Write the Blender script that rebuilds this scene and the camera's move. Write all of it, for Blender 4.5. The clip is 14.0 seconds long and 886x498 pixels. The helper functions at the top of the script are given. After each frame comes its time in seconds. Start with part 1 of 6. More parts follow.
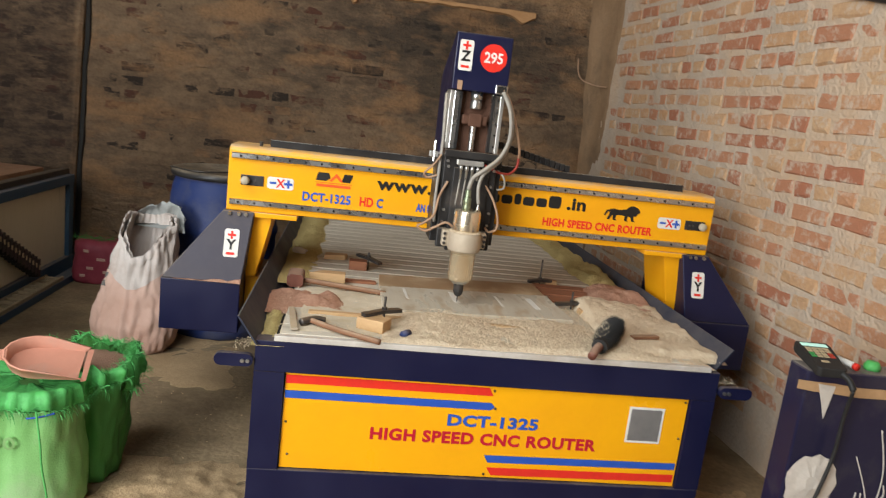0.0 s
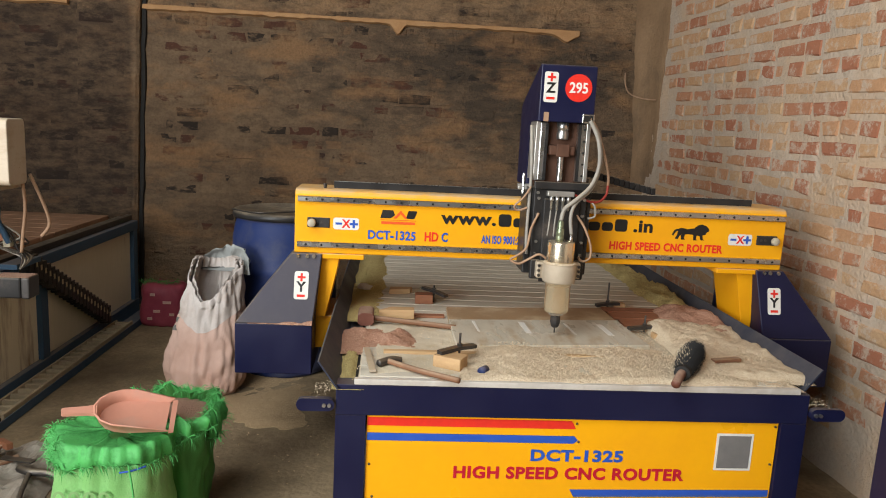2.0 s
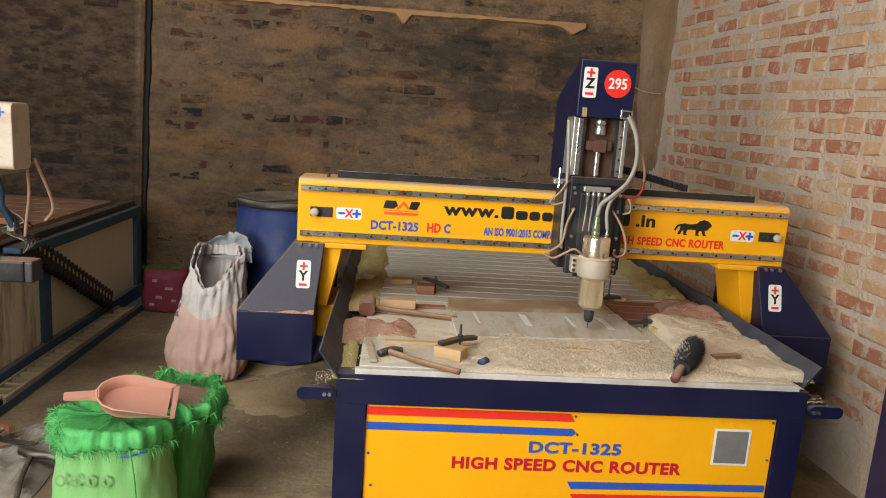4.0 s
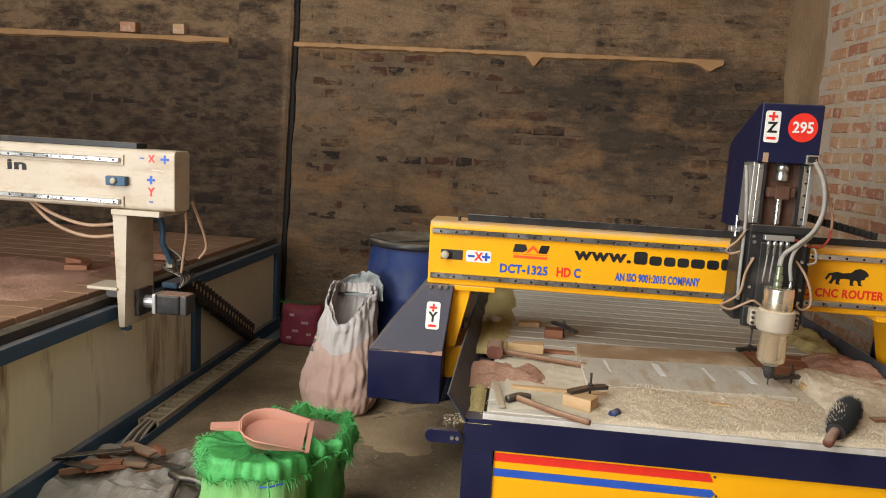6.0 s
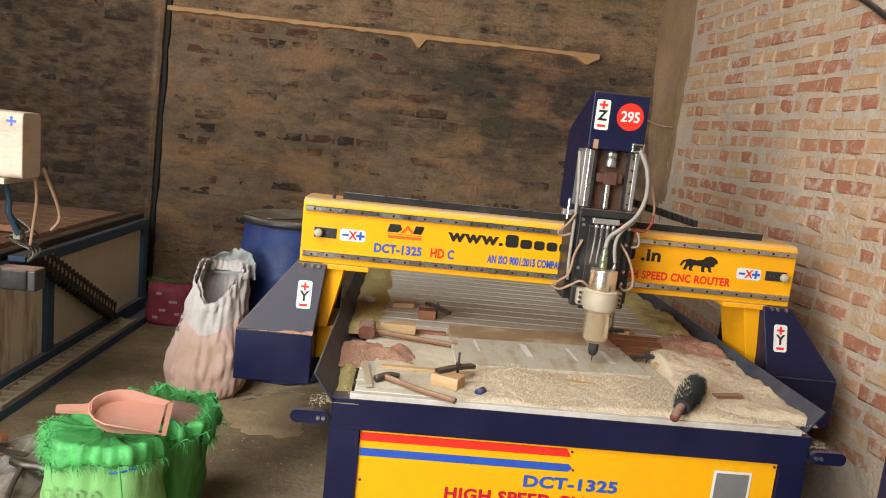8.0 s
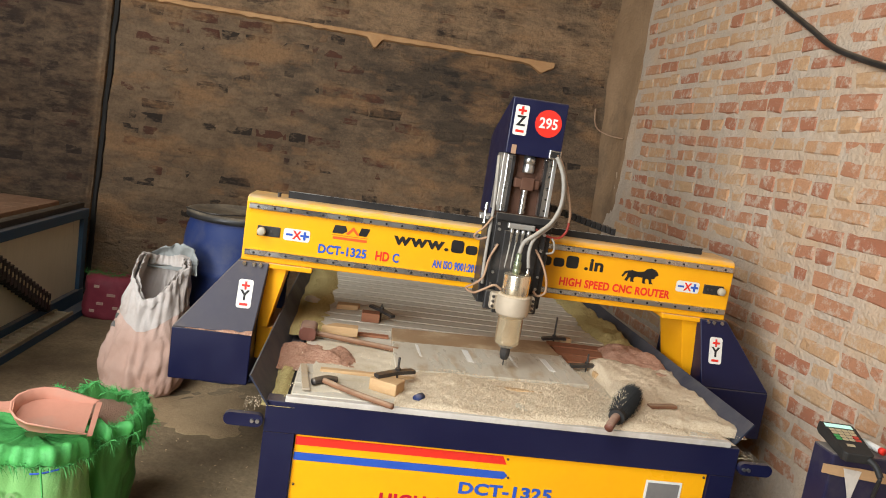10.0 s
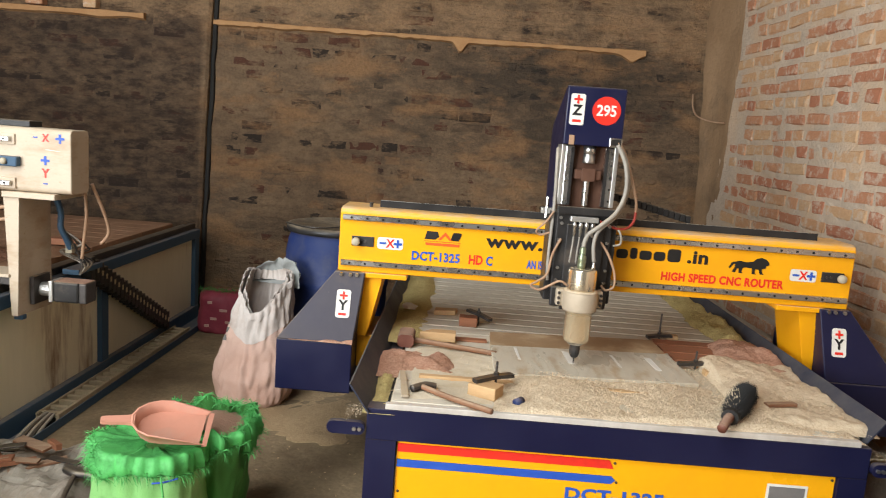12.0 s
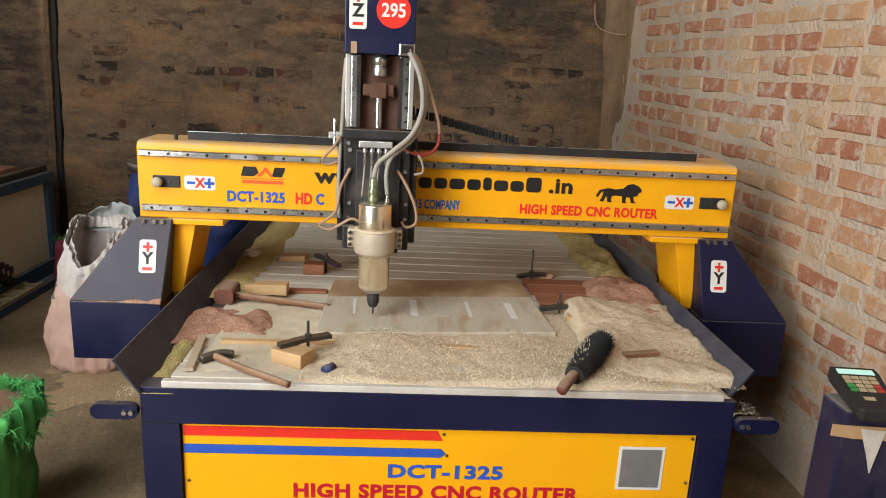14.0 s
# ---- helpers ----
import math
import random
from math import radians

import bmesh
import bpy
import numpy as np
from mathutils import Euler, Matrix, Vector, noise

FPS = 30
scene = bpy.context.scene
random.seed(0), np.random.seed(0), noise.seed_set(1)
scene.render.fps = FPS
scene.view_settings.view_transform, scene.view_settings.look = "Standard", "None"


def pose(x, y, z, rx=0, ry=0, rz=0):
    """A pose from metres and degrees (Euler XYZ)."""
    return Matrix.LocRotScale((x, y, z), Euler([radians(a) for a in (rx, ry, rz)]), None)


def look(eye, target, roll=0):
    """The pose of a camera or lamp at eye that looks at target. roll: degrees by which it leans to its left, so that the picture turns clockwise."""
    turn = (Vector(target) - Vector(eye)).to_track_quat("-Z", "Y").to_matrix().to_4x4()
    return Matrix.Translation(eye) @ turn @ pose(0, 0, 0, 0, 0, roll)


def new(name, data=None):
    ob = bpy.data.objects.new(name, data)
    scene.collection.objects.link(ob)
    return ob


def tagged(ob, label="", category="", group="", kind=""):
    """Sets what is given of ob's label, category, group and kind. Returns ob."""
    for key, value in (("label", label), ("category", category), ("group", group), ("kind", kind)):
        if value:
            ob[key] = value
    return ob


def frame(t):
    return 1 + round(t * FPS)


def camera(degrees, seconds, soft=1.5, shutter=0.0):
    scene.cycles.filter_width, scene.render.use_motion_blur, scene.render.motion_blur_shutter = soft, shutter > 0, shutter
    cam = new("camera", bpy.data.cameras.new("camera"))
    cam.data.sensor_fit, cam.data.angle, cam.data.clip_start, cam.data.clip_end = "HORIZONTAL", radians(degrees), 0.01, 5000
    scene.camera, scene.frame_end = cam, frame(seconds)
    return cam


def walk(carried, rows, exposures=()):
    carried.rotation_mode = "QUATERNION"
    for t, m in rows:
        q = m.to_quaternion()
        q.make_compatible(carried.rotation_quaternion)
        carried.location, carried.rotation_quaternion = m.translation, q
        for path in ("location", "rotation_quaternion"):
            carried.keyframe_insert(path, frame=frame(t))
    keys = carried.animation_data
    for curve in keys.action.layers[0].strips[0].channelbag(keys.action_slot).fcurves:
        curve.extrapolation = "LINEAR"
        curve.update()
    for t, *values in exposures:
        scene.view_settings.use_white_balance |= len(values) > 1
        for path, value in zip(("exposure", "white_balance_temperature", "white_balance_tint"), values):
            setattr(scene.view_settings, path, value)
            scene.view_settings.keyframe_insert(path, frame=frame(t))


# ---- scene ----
cam = camera(63.3, 14.0, soft=1.0, shutter=0.25)
PATH = [
    (0, (-0.585, -2.125, 1.366), (-0.31, -0.181, 0.983), 6.9),
    (0.3, (-0.625, -2.1, 1.402), (-0.27, -0.184, 0.947), 6.8),
    (0.5, (-0.707, -2.085, 1.363), (-0.369, -0.155, 0.961), 8.2),
    (1, (-0.708, -2.092, 1.368), (-0.622, -0.148, 0.905), 5.8),
    (1.2, (-0.696, -2.088, 1.413), (-0.672, -0.161, 0.892), 1.5),
    (1.5, (-0.683, -2.087, 1.423), (-0.583, -0.136, 0.997), 0.7),
    (2, (-0.68, -2.097, 1.416), (-0.526, -0.133, 1.068), 3.0),
    (2.2, (-0.656, -2.109, 1.414), (-0.519, -0.146, 1.059), 3.1),
    (4.3, (-0.683, -2.097, 1.425), (-0.531, -0.138, 1.05), 4.0),
    (4.5, (-0.682, -2.092, 1.428), (-0.523, -0.132, 1.063), 3.8),
    (5, (-0.701, -2.087, 1.436), (-0.618, -0.12, 1.087), 3.4),
    (5.5, (-0.725, -2.116, 1.45), (-0.791, -0.144, 1.127), 3.0),
    (6, (-0.702, -2.103, 1.448), (-0.902, -0.135, 1.151), 3.2),
    (6.5, (-0.688, -2.099, 1.439), (-0.86, -0.127, 1.15), 3.6),
    (7, (-0.689, -2.103, 1.437), (-0.74, -0.119, 1.192), 3.4),
    (7.5, (-0.678, -2.092, 1.435), (-0.623, -0.119, 1.111), 6.0),
    (8, (-0.657, -2.085, 1.433), (-0.538, -0.113, 1.117), 6.1),
    (8.5, (-0.632, -2.077, 1.447), (-0.452, -0.11, 1.134), 7.2),
    (8.7, (-0.626, -2.076, 1.441), (-0.405, -0.111, 1.14), 7.6),
    (10.8, (-0.625, -2.072, 1.456), (-0.396, -0.109, 1.148), 9.3),
    (11, (-0.626, -2.067, 1.453), (-0.438, -0.102, 1.13), 9.3),
    (11.5, (-0.63, -2.07, 1.451), (-0.642, -0.095, 1.136), 7.4),
    (12, (-0.594, -2.049, 1.45), (-0.627, -0.076, 1.127), 4.3),
    (12.5, (-0.47, -1.962, 1.419), (-0.348, -0.004, 1.032), 2.4),
    (13, (-0.416, -1.85, 1.434), (-0.125, 0.093, 1.063), 0.0),
    (13.5, (-0.273, -1.707, 1.399), (-0.144, 0.224, 0.896), 4.2),
    (14, (-0.18, -1.658, 1.425), (-0.072, 0.275, 0.922), 2.9),
]
walk(cam, [(t, look(eye, target, roll)) for t, eye, target, roll in PATH],
     [(0.0, -0.10), (1.2, -0.14), (6.5, -0.14), (7.2, -0.05), (8.0, 0.15), (11.0, 0.14), (13.0, 0.13), (14.0, -0.06)])

# world, sun, opening light
world = bpy.data.worlds.new("world")
scene.world = world
world.use_nodes = True
wn = world.node_tree.nodes
sky = wn.new("ShaderNodeTexSky")
sky.sky_type = "NISHITA"
sky.sun_disc = False
sky.sun_elevation = radians(48)
sky.sun_rotation = radians(200)
wn["Background"].inputs["Strength"].default_value = 0.04
world.node_tree.links.new(sky.outputs[0], wn["Background"].inputs["Color"])
scene.view_settings.exposure = 0.0


def area_lamp(name, eye, target, sx, sy, watts, colour):
    d = bpy.data.lights.new(name, "AREA")
    d.shape, d.size, d.size_y, d.energy, d.color = "RECTANGLE", sx, sy, watts, colour
    ob = new(name, d)
    ob.matrix_world = look(eye, target)
    return ob


# daylight through the wide shutter opening in the wall behind the camera
area_lamp("doorway_daylight", (-4.3, -4.42, 1.75), (-0.3, 0.6, 1.2), 2.5, 2.6, 390, (0.965, 0.99, 1.0))
# added overhead daylight in an assumed roof opening, out of view
area_lamp("assumed_skylight", (-2.3, -1.9, 3.66), (0.5, 1.9, 1.2), 3.2, 2.4, 165, (0.955, 0.99, 1.0))


# materials
def shader(name):
    m = bpy.data.materials.new(name)
    m.use_nodes = True
    nt = m.node_tree
    return m, nt, nt.nodes["Principled BSDF"]


def val(nt, op, a, b=None, clamp=False):
    n = nt.nodes.new("ShaderNodeMath")
    n.operation, n.use_clamp = op, clamp
    for i, v in enumerate((a, b)):
        if v is None:
            continue
        if isinstance(v, (int, float)):
            n.inputs[i].default_value = v
        else:
            nt.links.new(v, n.inputs[i])
    return n.outputs[0]


def mixc(nt, fac, a, b, how="MIX"):
    n = nt.nodes.new("ShaderNodeMix")
    n.data_type, n.blend_type = "RGBA", how
    for sock, v in ((n.inputs["Factor"], fac), (n.inputs[6], a), (n.inputs[7], b)):
        if isinstance(v, (int, float)):
            sock.default_value = v
        elif isinstance(v, tuple):
            sock.default_value = (*v, 1) if len(v) == 3 else v
        else:
            nt.links.new(v, sock)
    return n.outputs[2]


def coords(nt, space, stretch=(1, 1, 1)):
    if space == "world":
        out = nt.nodes.new("ShaderNodeNewGeometry").outputs["Position"]
    else:
        out = nt.nodes.new("ShaderNodeTexCoord").outputs["Object"]
    mp = nt.nodes.new("ShaderNodeMapping")
    mp.inputs["Scale"].default_value = stretch
    nt.links.new(out, mp.inputs["Vector"])
    return mp.outputs[0]


def noise_tex(nt, vec, scale, detail=4, rough=0.55):
    n = nt.nodes.new("ShaderNodeTexNoise")
    n.inputs["Scale"].default_value, n.inputs["Detail"].default_value, n.inputs["Roughness"].default_value = scale, detail, rough
    nt.links.new(vec, n.inputs["Vector"])
    return n.outputs["Fac"]


def ramp(nt, fac, lo, hi, a=0.0, b=1.0):
    n = nt.nodes.new("ShaderNodeMapRange")
    n.inputs[1].default_value, n.inputs[2].default_value, n.inputs[3].default_value, n.inputs[4].default_value = lo, hi, a, b
    nt.links.new(fac, n.inputs[0])
    return n.outputs[0]


def add_bump(nt, bsdf, height, strength, dist):
    b = nt.nodes.new("ShaderNodeBump")
    b.inputs["Strength"].default_value, b.inputs["Distance"].default_value = strength, dist
    nt.links.new(height, b.inputs["Height"])
    nt.links.new(b.outputs[0], bsdf.inputs["Normal"])


def surf(name, c1, c2, scale=6.0, rough=0.5, metal=0.0, fine=60.0, bump=0.2, dist=0.002, dirt=None, dirt_at=(0.58, 0.72), dirt_scale=3.0,
         dust=None, dust_amount=0.8, space="object", stretch=(1, 1, 1), rough_var=0.12, wear=None, wear_at=(0.66, 0.72), spec=0.3, grain=0.2):
    """Two colours at two scales, patches of dirt, dust on upward faces, wear spots, fine relief."""
    m, nt, b = shader(name)
    vec = coords(nt, space, stretch)
    big, small = noise_tex(nt, vec, scale, 5), noise_tex(nt, vec, fine, 3)
    col = mixc(nt, ramp(nt, big, 0.3, 0.7), c1, c2)
    col = mixc(nt, ramp(nt, small, 0.35, 0.75, 0, grain), col, tuple(0.55 * v for v in c1))
    ro = ramp(nt, big, 0.3, 0.7, rough - rough_var, rough + rough_var)
    if dirt:
        d = noise_tex(nt, vec, dirt_scale, 8, 0.65)
        col = mixc(nt, ramp(nt, d, *dirt_at, 0, 0.85), col, dirt)
    if wear:
        w = noise_tex(nt, vec, 22, 8, 0.7)
        col = mixc(nt, ramp(nt, w, *wear_at), col, wear)
    if dust:
        g = nt.nodes.new("ShaderNodeNewGeometry")
        sep = nt.nodes.new("ShaderNodeSeparateXYZ")
        nt.links.new(g.outputs["Normal"], sep.inputs[0])
        up = ramp(nt, sep.outputs["Z"], 0.25, 0.85)
        patch = ramp(nt, noise_tex(nt, vec, 9, 6, 0.7), 0.25, 0.6)
        f = val(nt, "MULTIPLY", val(nt, "MULTIPLY", up, patch), dust_amount)
        col = mixc(nt, f, col, dust)
        ro = val(nt, "MAXIMUM", ro, f)
    nt.links.new(col, b.inputs["Base Color"])
    nt.links.new(ro, b.inputs["Roughness"])
    b.inputs["Metallic"].default_value = metal
    b.inputs["Specular IOR Level"].default_value = spec
    if bump:
        add_bump(nt, b, val(nt, "ADD", small, val(nt, "MULTIPLY", big, 0.6)), bump, dist)
    return m


DUST = (0.55, 0.44, 0.30)
M = {}
M["yellow"] = surf("yellow_powder_coat", (0.86, 0.40, 0.008), (0.80, 0.34, 0.006), 4, 0.38, dust=DUST, dust_amount=0.75, bump=0.05, dirt=(0.45, 0.22, 0.03), dirt_at=(0.62, 0.8), grain=0.05)
M["yellow_panel"] = surf("yellow_vinyl_panel", (0.90, 0.42, 0.006), (0.84, 0.37, 0.006), 3, 0.36, bump=0.04, dirt=(0.5, 0.27, 0.04), dirt_at=(0.66, 0.85), grain=0.05)
M["navy"] = surf("navy_powder_coat", (0.006, 0.007, 0.032), (0.009, 0.010, 0.040), 5, 0.42, dust=(0.30, 0.25, 0.19), dust_amount=0.35, bump=0.08, wear=(0.34, 0.30, 0.25), wear_at=(0.695, 0.76), dirt=(0.03, 0.027, 0.04), dirt_at=(0.6, 0.8), grain=0.05)
M["navy_dusty"] = surf("dusty_navy_sheet", (0.048, 0.044, 0.062), (0.075, 0.067, 0.074), 4, 0.6, dust=(0.32, 0.26, 0.19), dust_amount=0.6, bump=0.1, wear=(0.3, 0.27, 0.24), wear_at=(0.70, 0.78), dirt=(0.13, 0.105, 0.085), dirt_at=(0.5, 0.75), dirt_scale=4, grain=0.1)
M["steel"] = surf("ground_steel_rail", (0.62, 0.62, 0.60), (0.50, 0.49, 0.47), 10, 0.28, 0.95, bump=0.05, dirt=(0.22, 0.17, 0.12), dirt_at=(0.58, 0.75), dirt_scale=8)
M["alu"] = surf("milled_aluminium", (0.62, 0.61, 0.58), (0.52, 0.50, 0.46), 12, 0.42, 0.85, bump=0.08, dirt=(0.45, 0.36, 0.25), dirt_at=(0.55, 0.8))
M["edge_alu"] = surf("scuffed_aluminium_edge", (0.62, 0.58, 0.52), (0.70, 0.66, 0.60), 6, 0.45, 0.25, bump=0.08, dirt=(0.40, 0.34, 0.27), dirt_at=(0.5, 0.75), dirt_scale=4, stretch=(1, 1, 1))
M["alu_dusty"] = surf("dusty_aluminium", (0.56, 0.48, 0.37), (0.48, 0.40, 0.30), 9, 0.6, 0.35, bump=0.2, dust=DUST, dust_amount=0.9)
M["brass"] = surf("spindle_steel", (0.88, 0.78, 0.60), (0.80, 0.70, 0.52), 3, 0.24, 0.9, bump=0.03, fine=160, stretch=(1, 1, 8), dirt=(0.4, 0.32, 0.22), dirt_at=(0.6, 0.8), rough_var=0.06, grain=0.05)
M["black"] = surf("black_anodised", (0.018, 0.017, 0.017), (0.035, 0.032, 0.030), 8, 0.45, dust=DUST, dust_amount=0.4, bump=0.06, dirt=(0.12, 0.09, 0.07), dirt_at=(0.58, 0.8), dirt_scale=8)
M["rubber"] = surf("black_rubber", (0.015, 0.015, 0.015), (0.03, 0.028, 0.026), 12, 0.6, bump=0.1)
M["rust"] = surf("rusty_screw", (0.085, 0.038, 0.022), (0.14, 0.07, 0.045), 30, 0.7, 0.3, bump=0.4)
# near-black: the shade inside holes and gaps is put into this colour
M["hole"] = surf("recess_shade", (0.012, 0.011, 0.010), (0.02, 0.018, 0.015), 20, 0.8, bump=0)
M["cable"] = surf("grey_cable", (0.36, 0.33, 0.28), (0.26, 0.24, 0.21), 20, 0.55, bump=0.1, dust=DUST, dust_amount=0.6)
M["tan_cable"] = surf("tan_hose", (0.42, 0.27, 0.17), (0.34, 0.20, 0.12), 20, 0.55, bump=0.1)
M["red_hose"] = surf("red_hose", (0.38, 0.05, 0.03), (0.30, 0.04, 0.03), 20, 0.4, bump=0.05)
M["fitting"] = surf("green_brass_fitting", (0.22, 0.27, 0.17), (0.30, 0.33, 0.22), 30, 0.3, 0.7, bump=0.05)
M["white"] = surf("white_sticker", (0.78, 0.76, 0.70), (0.70, 0.67, 0.60), 10, 0.5, bump=0.02, dirt=(0.5, 0.42, 0.32), dirt_at=(0.62, 0.85), dirt_scale=9)
M["code_grey"] = surf("grey_print", (0.16, 0.155, 0.15), (0.20, 0.19, 0.18), 12, 0.5, bump=0.0)
M["red"] = surf("red_print", (0.75, 0.035, 0.018), (0.70, 0.03, 0.02), 12, 0.4, bump=0.0)
M["crimson"] = surf("crimson_print", (0.50, 0.010, 0.030), (0.46, 0.01, 0.03), 12, 0.4, bump=0.0)
M["blue"] = surf("blue_print", (0.025, 0.085, 0.42), (0.03, 0.10, 0.46), 12, 0.4, bump=0.0)
M["black_print"] = surf("black_print", (0.014, 0.013, 0.013), (0.02, 0.018, 0.016), 12, 0.45, bump=0.0)
M["orange"] = surf("orange_print", (0.80, 0.11, 0.02), (0.75, 0.1, 0.02), 12, 0.4, bump=0.0)
M["knob"] = surf("cream_plastic", (0.50, 0.44, 0.32), (0.42, 0.37, 0.27), 20, 0.45, bump=0.05)
M["slat"] = surf("grey_bed_slat", (0.56, 0.51, 0.41), (0.67, 0.61, 0.50), 4, 0.7, fine=90, bump=0.25, dist=0.001, stretch=(0.5, 5, 5), dirt=(0.30, 0.24, 0.17), dirt_at=(0.55, 0.75), space="world")


def loose_dust(name, pale, mid, dark, bump=1.0, grains=330):
    """Loose chips: single grains of three tones with strong relief."""
    m, nt, b = shader(name)
    vec = coords(nt, "world")
    vor = nt.nodes.new("ShaderNodeTexVoronoi")
    vor.inputs["Scale"].default_value = grains
    nt.links.new(vec, vor.inputs["Vector"])
    sep = nt.nodes.new("ShaderNodeSeparateColor")
    nt.links.new(vor.outputs["Color"], sep.inputs[0])
    col = mixc(nt, ramp(nt, sep.outputs[0], 0.15, 0.9), mid, pale)
    col = mixc(nt, ramp(nt, sep.outputs[1], 0.74, 0.84, 0, 0.65), col, dark)
    big = noise_tex(nt, vec, 7, 6, 0.65)
    col = mixc(nt, ramp(nt, big, 0.45, 0.72, 0, 0.55), col, mid)
    nt.links.new(col, b.inputs["Base Color"])
    b.inputs["Roughness"].default_value = 0.95
    b.inputs["Specular IOR Level"].default_value = 0.15
    add_bump(nt, b, val(nt, "ADD", val(nt, "MULTIPLY", sep.outputs[2], 0.8), noise_tex(nt, vec, 60, 5, 0.7)), bump, 0.008)
    return m


M["sawdust"] = loose_dust("pale_sawdust", (0.79, 0.67, 0.49), (0.67, 0.53, 0.36), (0.50, 0.36, 0.22), 0.9)
M["mallet_wood"] = surf("dark_red_mallet_wood", (0.13, 0.045, 0.03), (0.19, 0.075, 0.05), 14, 0.6, fine=120, bump=0.25, dust=(0.50, 0.36, 0.26), dust_amount=0.7, wear=(0.30, 0.20, 0.14), wear_at=(0.60, 0.72))
M["packed_dust"] = surf("packed_pale_dust", (0.60, 0.52, 0.38), (0.70, 0.61, 0.46), 9, 0.95, fine=260, bump=0.6, dist=0.003, dirt=(0.50, 0.40, 0.26), dirt_at=(0.52, 0.68), dirt_scale=10, grain=0.4, space="world")
M["sawdust_red"] = loose_dust("reddish_sawdust", (0.58, 0.36, 0.25), (0.44, 0.23, 0.15), (0.32, 0.14, 0.085))
M["sawdust_yellow"] = loose_dust("yellow_sawdust", (0.68, 0.58, 0.25), (0.50, 0.38, 0.155), (0.34, 0.21, 0.09))
M["soil_mound"] = loose_dust("floor_sawdust", (0.56, 0.41, 0.24), (0.42, 0.29, 0.16), (0.27, 0.17, 0.09), 1.0, 300)
M["wood"] = surf("pale_wood_offcut", (0.50, 0.31, 0.15), (0.60, 0.40, 0.21), 5, 0.7, fine=60, bump=0.3, stretch=(1, 7, 7))
M["wood_red"] = surf("red_brown_wood", (0.26, 0.10, 0.05), (0.34, 0.15, 0.08), 5, 0.65, fine=60, bump=0.3, stretch=(1, 7, 7))
M["wood_handle"] = surf("worn_wood_handle", (0.17, 0.075, 0.04), (0.26, 0.13, 0.07), 6, 0.6, fine=80, bump=0.25, stretch=(1, 6, 6), dust=DUST, dust_amount=0.4)
M["board"] = surf("brown_board", (0.30, 0.19, 0.10), (0.38, 0.26, 0.15), 6, 0.75, fine=120, bump=0.3, dirt=(0.55, 0.43, 0.27), dirt_at=(0.5, 0.7), dirt_scale=6)
M["workpiece"] = surf("pale_laminated_sheet", (0.62, 0.57, 0.46), (0.52, 0.46, 0.36), 3, 0.3, fine=50, bump=0.05, stretch=(3, 1, 1), dirt=(0.42, 0.31, 0.19), dirt_at=(0.52, 0.66), dirt_scale=6)
M["iron"] = surf("dark_iron", (0.06, 0.055, 0.05), (0.10, 0.09, 0.085), 20, 0.45, 0.7, bump=0.2, dust=DUST, dust_amount=0.35)
M["guard"] = surf("blue_grey_guard_sheet", (0.020, 0.025, 0.045), (0.034, 0.040, 0.062), 6, 0.55, fine=60, bump=0.1, dust=(0.30, 0.26, 0.20), dust_amount=0.3, wear=(0.3, 0.28, 0.24), wear_at=(0.70, 0.78), grain=0.05)
M["concrete"] = surf("dusty_concrete", (0.23, 0.165, 0.092), (0.36, 0.265, 0.155), 3.2, 0.88, fine=45, bump=0.7, dist=0.006, dirt=(0.12, 0.082, 0.046), dirt_at=(0.47, 0.66), dirt_scale=2.0, grain=0.5, space="world")
M["plaster"] = surf("dull_wall", (0.10, 0.08, 0.06), (0.15, 0.12, 0.09), 2, 0.9, fine=40, bump=0.4, space="world")
M["mortar"] = surf("pale_smeared_mortar", (0.47, 0.375, 0.285), (0.56, 0.45, 0.345), 4, 0.95, fine=60, bump=0.9, dist=0.012, dirt=(0.55, 0.38, 0.24), dirt_at=(0.46, 0.66), dirt_scale=2.6, space="world", grain=0.3)
M["white_machine"] = surf("cream_enamel", (0.49, 0.40, 0.295), (0.56, 0.465, 0.355), 4, 0.5, bump=0.08, dust=DUST, dust_amount=0.5, wear=(0.30, 0.19, 0.10), wear_at=(0.63, 0.72), dirt=(0.38, 0.26, 0.16), dirt_at=(0.50, 0.70), dirt_scale=5, stretch=(1, 1, 2.2), grain=0.1)
M["cream_panel"] = surf("stained_cream_panel", (0.70, 0.64, 0.47), (0.78, 0.72, 0.55), 2, 0.5, fine=30, bump=0.06, dirt=(0.20, 0.10, 0.045), dirt_at=(0.56, 0.66), dirt_scale=3.0, stretch=(1, 1.4, 0.22), grain=0.12)
M["blue_steel"] = surf("dull_blue_steel", (0.035, 0.075, 0.13), (0.05, 0.10, 0.16), 5, 0.5, bump=0.1, dust=(0.30, 0.23, 0.16), dust_amount=0.6, wear=(0.15, 0.10, 0.07), wear_at=(0.66, 0.75), grain=0.05)
M["old_plank"] = surf("brown_table_plank", (0.25, 0.13, 0.07), (0.34, 0.20, 0.12), 4, 0.75, fine=60, bump=0.3, stretch=(4, 1, 4), dirt=(0.42, 0.23, 0.14), dirt_at=(0.5, 0.7), space="world")
M["drum"] = surf("blue_drum_plastic", (0.009, 0.022, 0.095), (0.014, 0.030, 0.12), 4, 0.6, bump=0.06, dust=(0.28, 0.23, 0.18), dust_amount=0.5, dirt=(0.085, 0.085, 0.105), dirt_at=(0.46, 0.70), grain=0.05)
